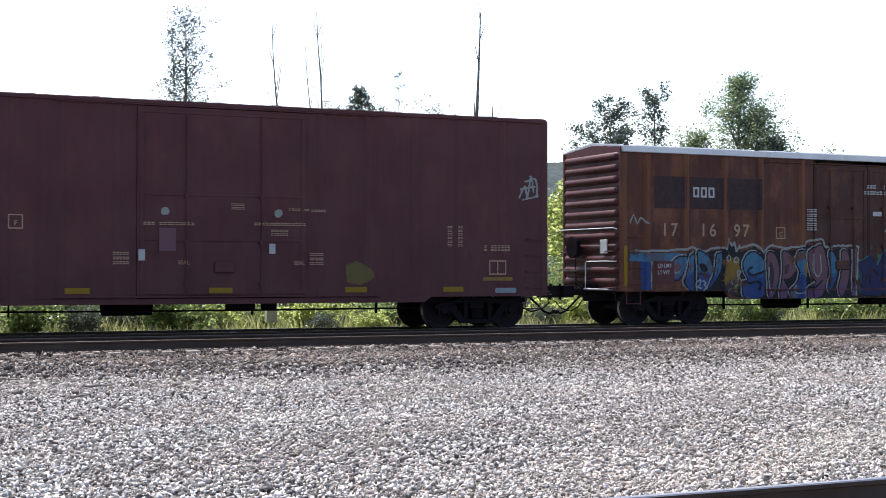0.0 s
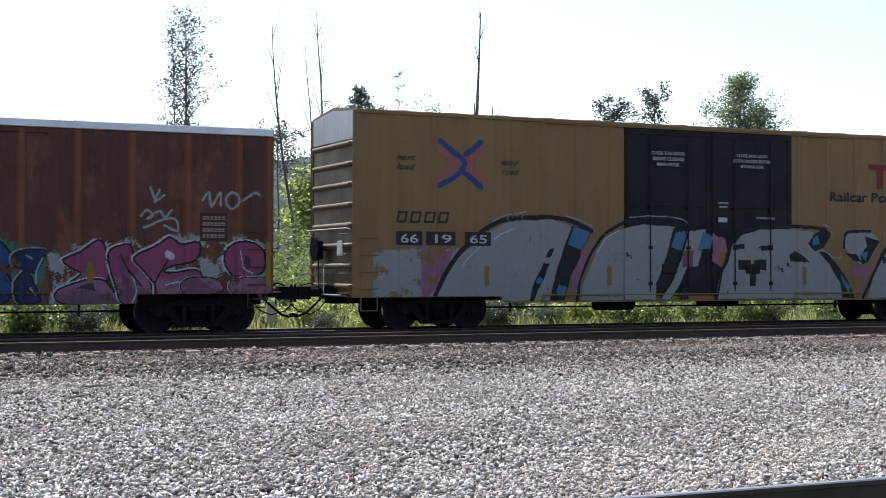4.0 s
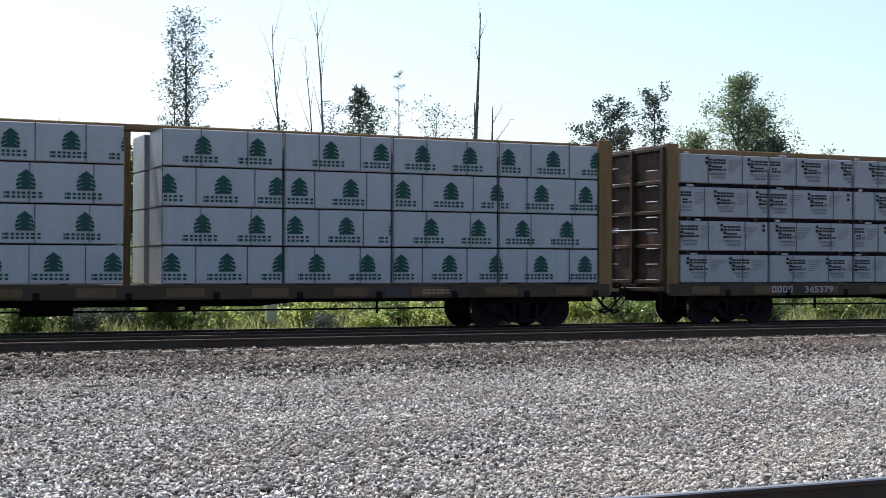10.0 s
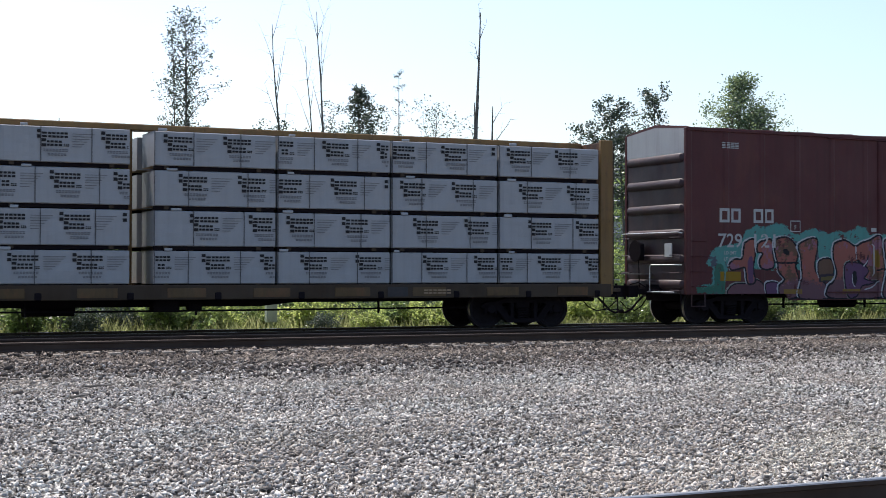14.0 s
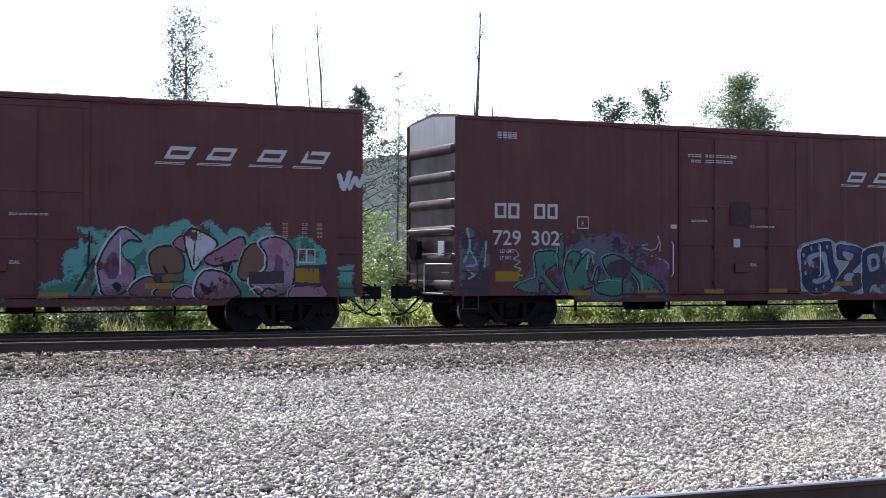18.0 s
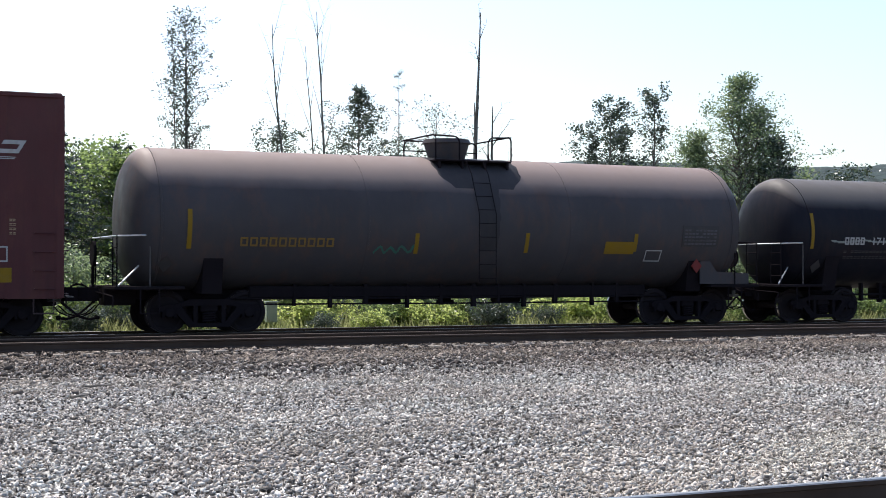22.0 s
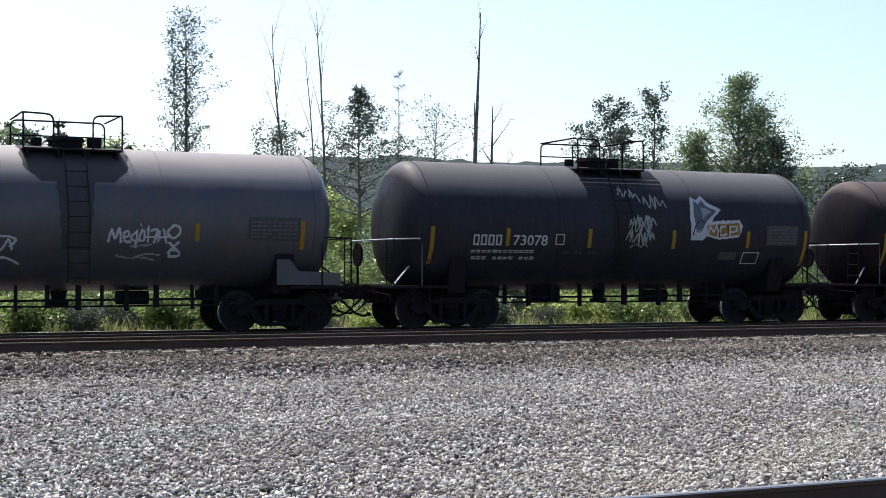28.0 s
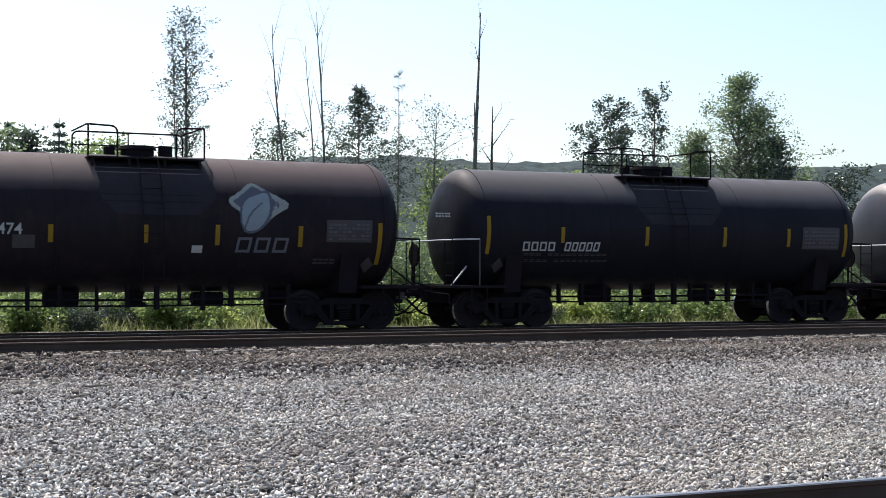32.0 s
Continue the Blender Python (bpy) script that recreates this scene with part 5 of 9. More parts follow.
def far_ridge():
    """Wooded hills across the horizon, canopy as lumpy relief."""
    nx, ny = 900, 16
    v, loops = [], []
    for j in range(ny):
        for i in range(nx):
            x = -250 + 1500 * i / (nx - 1)
            y = 420 + 300 * j / (ny - 1)
            up = math.sin(min(1, j / (ny - 3)) * math.pi / 2)
            top = 53.5 + 0.0195 * x + 4 * noise.noise(Vector((x * 0.008, 0.3, 0))) + 2.2 * noise.noise(Vector((x * 0.05, y * 0.03, 2)))
            v.append((x, y, -8 + up * (top + 8) + 2.0 * noise.noise(Vector((x * 0.13, y * 0.2, 5))) + 2.6 * abs(noise.noise(Vector((x * 0.33, y * 0.3, 9))))))
    for j in range(ny - 1):
        for i in range(nx - 1):
            loops += [j * nx + i, j * nx + i + 1, (j + 1) * nx + i + 1, (j + 1) * nx + i]
    m, nt, b = nodes_of("hazy_woods")
    # the distance haze is put into this blue-green base colour
    c = ramp(nt, noise_node(nt, 0.12, 6), [(0.36, (0.008, 0.018, 0.018)), (0.62, (0.034, 0.056, 0.054))])
    link(nt, c, b.inputs["Base Color"])
    b.inputs["Roughness"].default_value = 1.0
    ob = new("backdrop", big_mesh("backdrop", v, 4, loops, m))
    tagged(ob, "distant wooded hills under a hazy sky", "hills", kind="structure")


def marker_box():
    """Pale lineside box on a short post."""
    b = thing("lineside_box", "pale grey-green metal box among trackside weeds", "utility box")
    b.location = (11.64, 5.0, -0.34)
    part("cabinet", Geo().box(-0.15, 0.15, -0.1, 0.1, 0.32, 0.86, 0.015), BOX_PAINT, b)
    part("lid", Geo().box(-0.165, 0.165, -0.115, 0.115, 0.86, 0.89, 0.008), BOX_PAINT, b)
    part("door", Geo().box(-0.13, 0.13, -0.106, -0.1, 0.36, 0.82, 0.003), BOX_PAINT, b)
    part("post", Geo().cyl((0, 0, 0), (0, 0, 0.33), 0.045, n=10), BOX_PAINT, b)


def woods():
    """Nearer belt of trees before the hills, copied from three."""
    rng = random.Random(9)
    kinds = [tree(12.4, 34, 6.6, 41, "rounded green tree in a far belt of woods", LEAF, limbs=22, start=0.2, reach=2.3, tip=0.8, thick=0.14, per=22, puff=0.36, leaf=(0.14, 0.27), name="far_tree"),
             tree(16.5, 38, 6.2, 42, "green tree in a far belt of woods", LEAF, limbs=22, start=0.15, reach=2.4, tip=0.8, thick=0.14, per=22, puff=0.36, leaf=(0.14, 0.27), name="far_tree"),
             tree(20.0, 36, 6.4, 43, "light-green tree in a far belt of woods", LEAF_LIGHT, limbs=20, start=0.2, reach=2.2, tip=0.7, thick=0.12, per=20, puff=0.34, leaf=(0.14, 0.27), name="far_tree", form="cone")]
    for k in kinds:
        tagged(k, group="far belt of woods")
    x = 8.0
    while x < 86:
        y = rng.uniform(28, 44)
        o = copy_thing(rng.choice(kinds), pose(x * (0.72 + y / 150), y, -0.6, 0, 0, rng.uniform(0, 360)))
        sc = rng.uniform(0.75, 0.98)
        o.scale = (sc, sc, sc)
        x += rng.uniform(1.4, 2.6)


# ---- the place ----
ground()
ballast_shoulder()
track(0.0, 0.0, -12, 46, "main track with worn rails on weathered wooden ties", random.Random(1), RAIL_HEAD)
track(-4.3, 0.07, -10, 40, "empty track with rusty rails on weathered wooden ties", random.Random(2), RAIL_DULL)
track(-24.75, 0.0, -4, 14, "near siding with a dark rusty rail", random.Random(3), RAIL_HEAD)
marker_box()
far_ridge()
tall_grass()
bushes()

woods()
tree(12.86, 19, 11.0, 11, "slender half-bare tree with sparse small leaves", LEAF_DARK, limbs=46, start=0.5, reach=1.12, tip=0.22, thick=0.10, per=11, puff=0.15, leaf=(0.05, 0.11), gaps=0.35, rise=1.0, wander=0.015, form="round")
tree(12.7, 19.1, 10.5, 51, "slender half-bare tree with sparse small leaves", LEAF_DARK, limbs=20, start=0.5, reach=1.1, tip=0.25, thick=0.06, per=7, puff=0.14, leaf=(0.05, 0.11), gaps=0.3, rise=1.2, lean=(-0.03, 0), wander=0.012, form="cone")
tree(17.4, 19, 10.9, 12, "bare grey dead tree, thin and forked", LEAF, limbs=6, start=0.52, reach=2.2, tip=1.0, thick=0.085, per=0, rise=3.6, lean=(-0.118, 0), name="dead_tree", wander=0.025)
tree(18.2, 19, 11.5, 13, "bare grey dead tree, thin and forked", LEAF, limbs=6, start=0.5, reach=2.2, tip=1.0, thick=0.085, per=0, rise=3.8, lean=(-0.03, 0), name="dead_tree", wander=0.022)
tree(18.2, 19.2, 10.2, 52, "bare grey dead tree, thin and forked", LEAF, limbs=5, start=0.52, reach=1.6, tip=0.8, thick=0.06, per=0, rise=3.2, lean=(-0.07, 0), name="dead_tree", wander=0.022)
tree(21.22, 19, 9.5, 14, "thin dead sapling with few twigs", LEAF_DARK, limbs=24, start=0.35, reach=0.55, tip=0.15, thick=0.06, per=3, puff=0.07, leaf=(0.04, 0.08), name="dead_tree", form="cone", wander=0.018)
tree(24.1, 19, 12.0, 15, "tall broken dead trunk with short stubs", LEAF, limbs=7, start=0.45, reach=0.9, tip=0.4, thick=0.15, per=0, rise=3.0, lean=(0.052, 0), name="dead_tree", wander=0.016)
tree(24.55, 19, 8.4, 53, "short broken dead grey trunk", LEAF, limbs=4, start=0.5, reach=0.8, tip=0.4, thick=0.14, per=0, rise=2.2, lean=(-0.01, 0), name="dead_tree", wander=0.015)
tree(25.1, 19, 8.3, 16, "bare leaning dead grey trunk", LEAF, limbs=4, start=0.6, reach=1.5, tip=1.0, thick=0.14, per=0, rise=1.1, lean=(0.02, 0), name="dead_tree", wander=0.03)
tree(19.58, 19, 8.7, 17, "small pointed tree with thin foliage", LEAF_DARK, limbs=42, start=0.42, reach=3.4, tip=0.06, thick=0.09, per=18, puff=0.14, leaf=(0.06, 0.13), form="cone", gaps=0.15, rise=0.35)
tree(16.5, 19.5, 7.0, 18, "round-headed young tree behind bushes", LEAF_DARK, limbs=16, start=0.72, reach=1.6, tip=0.4, thick=0.07, per=16, puff=0.16, leaf=(0.06, 0.13), gaps=0.3, rise=0.3)
tree(23.3, 20, 8.0, 19, "thin tree with an open light-green crown", LEAF_DARK, limbs=18, start=0.5, reach=1.7, tip=0.6, thick=0.08, per=9, puff=0.2, leaf=(0.05, 0.11), gaps=0.25, rise=0.9)
tree(30.8, 19, 8.5, 20, "grey-green leafy tree with an open crown", LEAF_DARK, limbs=15, start=0.5, reach=1.5, tip=0.45, thick=0.11, per=26, puff=0.17, leaf=(0.07, 0.15), gaps=0.3, rise=1.1)
tree(30.15, 19.3, 7.5, 54, "grey-green leafy tree with an open crown", LEAF_DARK, limbs=8, start=0.6, reach=0.9, tip=0.4, thick=0.08, per=24, puff=0.16, leaf=(0.07, 0.15), gaps=0.3, rise=0.9, lean=(-0.03, 0))
tree(32.6, 19, 8.85, 21, "tall grey-green tree with upright crown", LEAF_DARK, limbs=15, start=0.5, reach=1.35, tip=0.35, thick=0.11, per=24, puff=0.17, leaf=(0.07, 0.15), gaps=0.28, rise=1.7, lean=(0.03, 0))
tree(31.5, 19.4, 7.6, 55, "low grey-green leafy tree with open crown", LEAF_DARK, limbs=12, start=0.55, reach=1.0, tip=0.4, thick=0.09, per=26, puff=0.17, leaf=(0.07, 0.15), gaps=0.25, rise=1.3)
tree(36.9, 19, 9.95, 22, "broad green tree with feathery crown", LEAF_MID, limbs=50, start=0.38, reach=3.7, tip=0.25, thick=0.15, per=30, puff=0.24, leaf=(0.06, 0.14), rise=0.75, gaps=0.15, form="cone", lean=(0.035, 0))
tree(35.3, 19.5, 7.5, 56, "broad light-green tree with feathery crown", LEAF_MID, limbs=32, start=0.35, reach=2.4, tip=0.3, thick=0.12, per=30, puff=0.24, leaf=(0.06, 0.14), rise=0.8, gaps=0.15, form="cone")
tree(38.4, 19.2, 8.75, 23, "broad dark-green leafy tree", LEAF_DARK, limbs=32, start=0.35, reach=2.9, tip=0.25, thick=0.14, per=20, puff=0.22, leaf=(0.08, 0.18), form="cone", gaps=0.25, rise=0.6)
tree(39.6, 19.5, 7.5, 57, "broad dark-green leafy tree", LEAF_DARK, limbs=22, start=0.35, reach=2.0, tip=0.3, thick=0.12, per=20, puff=0.22, leaf=(0.08, 0.18), gaps=0.2, form="cone", rise=0.5)
tree(41.6, 21, 5.7, 24, "low spreading bright green tree", LEAF_MID, limbs=24, start=0.2, reach=1.9, tip=0.6, thick=0.14, per=24, puff=0.3)
tree(45.0, 22, 5.8, 25, "low spreading bright green tree", LEAF_DARK, limbs=24, start=0.2, reach=2.2, tip=0.6, thick=0.14, per=24, puff=0.32)
tree(6.6, 19.5, 6.4, 26, "rounded green tree behind bushes", LEAF_MID, limbs=22, start=0.3, reach=1.3, tip=0.5, thick=0.12, per=14, puff=0.24, form="cone", gaps=0.3)
tree(7.4, 19.8, 6.4, 58, "rounded green tree behind bushes", LEAF_DARK, limbs=22, start=0.3, reach=1.3, tip=0.4, thick=0.12, per=14, puff=0.24, form="cone", gaps=0.3)
tree(10.8, 20, 5.5, 27, "rounded green tree behind bushes", LEAF, limbs=22, start=0.2, reach=1.6, tip=0.6, thick=0.14, per=30, puff=0.26)
for x, y, high, seed in ((8.48, 19.5, 7.13, 31), (6.87, 20.5, 7.04, 32), (7.38, 20.0, 6.89, 33), (10.79, 21.0, 6.53, 34), (11.38, 21.6, 6.5, 35)):
    conifer(x, y, high, seed, "dark pointed fir tree with drooping branches")

# ---- the train, from its front to its rear ----
box1, side1, mid1 = boxcar(0.46, 16.46, 5.0, 0.77, 0.645, (2.07, 14.85), MAROON_OLD, END_GREY, MAROON_OLD, "dull maroon steel boxcar with faded stencils",
                           spread(8.0, 14), 0.02, 6, (-1.85, 1.95, (1.0,)), fat=0.16, cap=END_PALE)
box2, side2, mid2 = boxcar(18.59, 34.53, 4.48, 0.86, 0.655, (20.26, 32.99), RUST_BROWN, MAROON, ZINC, "rust-brown ribbed boxcar with silver roof edge and graffiti",
                           [-7.9, -7.22, -6.08, -4.88, -3.75, -2.42, 2.61, 3.75, 4.88, 6.08, 7.22, 7.9], 0.06, 12, (-2.05, 1.55, (0.5, 0.5)), fascia=0.16, door_paint=DOOR_BROWN, post_paint=LIT_POST)
box3, side3, mid3 = boxcar(36.48, 55.70, 5.04, 0.76, 0.61, (38.77, 53.41), BUFF, BUFF_END, BUFF_END, "long yellow-buff boxcar with black doors and silver graffiti",
                           spread(9.61, 20), 0.03, 8, (-2.49, 2.62, (0.5, 0.5)), door_paint=CAR_BLACK, fat=0.12, cap=END_PALE)
flat4, mid4 = lumber_car(57.40, 80.48, (59.83, 78.37), "tan centre-beam flat car loaded with wrapped lumber", DECK_TAN, BULK_TAN)
flat5, mid5 = lumber_car(82.20, 105.30, (84.58, 103.09), "tan centre-beam flat car loaded with grey wrapped lumber", DECK_TAN, DECK_BROWN)
box6, side6, mid6 = boxcar(107.52, 123.55, 5.02, 0.78, 0.61, (109.2, 121.93), MAROON, END_GREY, MAROON, "maroon steel boxcar with turquoise and pink graffiti",
                           spread(8.0, 14), 0.02, 6, (-1.85, 1.95, (1.0,)), fat=0.16, cap=END_PALE)
box7, side7, mid7 = boxcar(125.96, 141.94, 5.02, 0.78, 0.61, (127.64, 140.34), MAROON, END_GREY, MAROON, "maroon steel boxcar with green and blue graffiti",
                           spread(8.0, 14), 0.02, 6, (-1.85, 1.95, (1.0,)), fat=0.16, cap=END_PALE)
lumber_load("white wrapped lumber pack with dark green fir prints", [(57.74, 60.48), (60.48, 63.18), (63.18, 65.88), (65.88, 68.60), (69.36, 72.10), (72.10, 74.70), (74.70, 77.42), (77.42, 80.18)],
            [(1.07, 1.90), (1.91, 2.74), (2.75, 3.60), (3.61, 4.43)], WRAP, "fir", "packs on the first lumber car")
lumber_load("pale grey wrapped lumber pack with heavy black print", [(82.52, 85.30), (85.30, 88.08), (88.08, 90.76), (90.76, 93.50), (93.97, 96.72), (96.72, 99.45), (99.45, 102.2), (102.2, 104.98)],
            [(1.07, 1.80), (1.88, 2.66), (2.74, 3.52), (3.60, 4.36)], WRAP_GREY, "bars", "packs on the second lumber car")
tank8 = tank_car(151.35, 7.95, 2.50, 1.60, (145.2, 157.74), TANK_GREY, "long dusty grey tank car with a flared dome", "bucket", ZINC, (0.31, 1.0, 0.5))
part("belly_sill", Geo().box(-5.2, 5.2, -0.85, 0.85, 0.75, 1.02, 0.03), UNDER, tank8)
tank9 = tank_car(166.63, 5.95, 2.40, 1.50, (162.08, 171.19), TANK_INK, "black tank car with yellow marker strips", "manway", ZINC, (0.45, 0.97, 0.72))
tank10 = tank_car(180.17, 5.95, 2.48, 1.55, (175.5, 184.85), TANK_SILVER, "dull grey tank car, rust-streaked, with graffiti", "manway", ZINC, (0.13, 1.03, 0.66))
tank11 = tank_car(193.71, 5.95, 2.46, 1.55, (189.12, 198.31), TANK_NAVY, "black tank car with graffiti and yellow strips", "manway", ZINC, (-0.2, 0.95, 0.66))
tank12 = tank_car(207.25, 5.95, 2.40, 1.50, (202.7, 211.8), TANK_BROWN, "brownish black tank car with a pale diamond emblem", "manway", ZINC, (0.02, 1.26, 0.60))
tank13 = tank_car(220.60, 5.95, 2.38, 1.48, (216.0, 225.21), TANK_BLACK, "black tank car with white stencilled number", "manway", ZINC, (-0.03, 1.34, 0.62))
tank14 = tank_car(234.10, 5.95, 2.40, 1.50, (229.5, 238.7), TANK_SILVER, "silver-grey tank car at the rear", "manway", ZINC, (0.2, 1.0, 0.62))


# ---- spray paint and lettering on the cars ----
SPRAY = {n: flat_paint(n + "_spray_paint", tuple(v * 0.82 for v in c), 0.55, w) for n, c, w in (
    ("black", (0.016, 0.016, 0.020), 0.1), ("white", (0.44, 0.45, 0.48), 0.15), ("pale", (0.27, 0.29, 0.275), 0.3), ("silver", (0.265, 0.258, 0.248), 0.25),
    ("blue", (0.024, 0.058, 0.18), 0.2), ("navy", (0.019, 0.027, 0.080), 0.2), ("sky", (0.050, 0.155, 0.25), 0.2), ("mauve", (0.15, 0.075, 0.092), 0.25),
    ("pink", (0.24, 0.055, 0.11), 0.2), ("rose", (0.26, 0.12, 0.17), 0.2), ("gold", (0.23, 0.135, 0.025), 0.25), ("teal", (0.092, 0.285, 0.262), 0.3),
    ("green", (0.042, 0.150, 0.112), 0.3), ("salmon", (0.30, 0.105, 0.085), 0.25), ("purple", (0.12, 0.060, 0.125), 0.3), ("lilac", (0.27, 0.185, 0.25), 0.2),
    ("brown", (0.14, 0.08, 0.055), 0.25), ("dark", (0.045, 0.035, 0.045), 0.2), ("paleblue", (0.23, 0.275, 0.31), 0.25), ("slate", (0.085, 0.10, 0.13), 0.35),
    ("red", (0.17, 0.025, 0.028), 0.25), ("olive", (0.13, 0.10, 0.035), 0.4))}


class Canvas:
    """A sprayed picture as small paint cells lying on a car's skin."""

    def __init__(self, x0, x1, z0, z1, cell=0.020):
        self.x0, self.z0, self.cell = x0, z0, cell
        self.nx, self.nz = int((x1 - x0) / cell), int((z1 - z0) / cell)
        gx, gz = np.meshgrid(x0 + (np.arange(self.nx) + 0.5) * cell, z0 + (np.arange(self.nz) + 0.5) * cell, indexing="ij")
        self.gx = gx + 0.006 * np.sin(gz * 9 + gx * 4) + 0.003 * np.sin(gz * 31 + gx * 17)
        self.gz = gz + 0.005 * np.sin(gx * 11) + 0.003 * np.sin(gx * 37 + gz * 13)
        self.paint = np.full((self.nx, self.nz), -1)
        self.names = []

    def index(self, name):
        if name not in self.names:
            self.names.append(name)
        return self.names.index(name)

    def stroke(self, name, width, *pts):
        k, r2 = self.index(name), (width / 2) ** 2
        if len(pts) > 2:
            pts = curved(pts)
        for (ax, az), (bx, bz) in zip(pts, pts[1:]):
            dx, dz = bx - ax, bz - az
            f = np.clip(((self.gx - ax) * dx + (self.gz - az) * dz) / max(1e-9, dx * dx + dz * dz), 0, 1)
            self.paint[(self.gx - ax - f * dx) ** 2 + (self.gz - az - f * dz) ** 2 < r2] = k

    def fill(self, name, *pts):
        k = self.index(name)
        inside = np.zeros_like(self.paint, dtype=bool)
        for (ax, az), (bx, bz) in zip(pts, pts[1:] + pts[:1]):
            if abs(bz - az) < 1e-6:
                continue
            inside ^= ((self.gz > min(az, bz)) & (self.gz <= max(az, bz))) & (self.gx < ax + (self.gz - az) * (bx - ax) / (bz - az))
        self.paint[inside] = k

    def noise_field(self, seed, k=1.0):
        """Smooth values between about -1 and 1 over the picture."""
        out = np.zeros_like(self.gx)
        for i, (f, w) in enumerate(((2.3, 0.45), (5.1, 0.3), (11.0, 0.2), (23.0, 0.15))):
            a = seed * 1.7 + i * 2.1
            out += w * np.sin(self.gx * f * k * math.cos(a) + self.gz * f * k * math.sin(a) + seed * 3 + i) * np.cos(self.gx * f * k * math.sin(a + 1) - self.gz * f * k * math.cos(a + 1) + i * 1.3)
        return out

    def cloud(self, name, ragged, *pts):
        """A fill with a ragged, oversprayed border."""
        keep = self.gx, self.gz
        rng = np.random.default_rng(len(pts))
        self.gx = keep[0] + ragged * self.noise_field(3) + rng.normal(0, ragged * 0.18, keep[0].shape)
        self.gz = keep[1] + ragged * 1.3 * self.noise_field(7) + rng.normal(0, ragged * 0.18, keep[0].shape)
        self.fill(name, *pts)
        self.gx, self.gz = keep

    def blob(self, name, *pts):
        self.fill(name, *rounded(pts))

    def letter(self, name, line, glint, thin, *pts):
        """A letter's body, its dark outline and a light edge beside it."""
        ring = rounded(pts)
        ring.append(ring[0])
        self.stroke(glint, line * 0.8 + thin * 0.6, *[(x - thin * 0.85, z + thin * 0.55) for x, z in ring])
        self.fill(name, *ring[:-1])
        self.stroke("black", line * 0.8, *ring)

    def mottle(self, a, b, share):
        """One paint breaks through another in soft patches."""
        ka, kb = self.index(a), self.index(b)
        rng = np.random.default_rng(ka * 7 + kb)
        f = self.noise_field(ka + 2 * kb + 1, 1.4) + rng.normal(0, 0.06, self.gx.shape)
        self.paint[(self.paint == ka) & (f > np.quantile(f, 1 - share))] = kb

    def worn(self, share):
        """Flaked-off specks let the car's own paint show."""
        rng = np.random.default_rng(int(share * 1000))
        f = self.noise_field(5, 2.2) + rng.normal(0, 0.09, self.gx.shape)
        self.paint[f > np.quantile(f, 1 - share)] = -1

    def shade(self, a, b, z):
        """The lower part of one paint fades into another."""
        ka, kb = self.index(a), self.index(b)
        rng = np.random.default_rng(int(abs(z) * 100) + ka)
        edge = z + 0.06 * np.sin(self.gx * 5.3) + rng.normal(0, 0.05, self.gx.shape)
        self.paint[(self.paint == ka) & (self.gz < edge)] = kb

    def lay(self, car, skin, label, lift=0.008, name="graffiti", low=None):
        """skin(x, z) gives the y of the surface."""
        used, ids, vs, fs, ks = np.argwhere(self.paint >= 0), {}, [], [], []
        for i, j in used:
            if low and self.z0 + j * self.cell < low(self.x0 + i * self.cell) + 0.004:
                continue
            q = []
            for di, dj in ((0, 0), (1, 0), (1, 1), (0, 1)):
                key = (i + di, j + dj)
                if key not in ids:
                    x, z = self.x0 + key[0] * self.cell, self.z0 + key[1] * self.cell
                    ids[key] = len(vs)
                    vs.append((x, skin(x, z) - lift, z))
                q.append(ids[key])
            fs.append(q)
            ks.append(int(self.paint[i, j]))
        me = bpy.data.meshes.new(name)
        me.from_pydata(vs, [], fs)
        for n in self.names:
            me.materials.append(SPRAY[n])
        me.polygons.foreach_set("material_index", ks)
        return part(name, me, None, car, label)


def curved(pts):
    """The stroke's points with its bends rounded."""
    out = []
    n = len(pts)
    for i in range(n - 1):
        p0, p1, p2, p3 = (np.array(pts[max(0, min(n - 1, i + d))]) for d in (-1, 0, 1, 2))
        for s in (0, 0.25, 0.5, 0.75):
            out.append(tuple(0.5 * ((2 * p1) + (p2 - p0) * s + (2 * p0 - 5 * p1 + 4 * p2 - p3) * s * s + (3 * p1 - p0 - 3 * p2 + p3) * s ** 3)))
    return out + [pts[-1]]


def rounded(pts):
    """A closed outline with its corners softened."""
    n, out = len(pts), []
    for i in range(n):
        p0, p1, p2, p3 = (np.array(pts[(i + d) % n]) for d in (-1, 0, 1, 2))
        for k in (0, 0.33, 0.67):
            out.append(tuple(0.5 * ((2 * p1) + (p2 - p0) * k + (2 * p0 - 5 * p1 + 4 * p2 - p3) * k * k + (3 * p1 - p0 - 3 * p2 + p3) * k ** 3)))
    return out


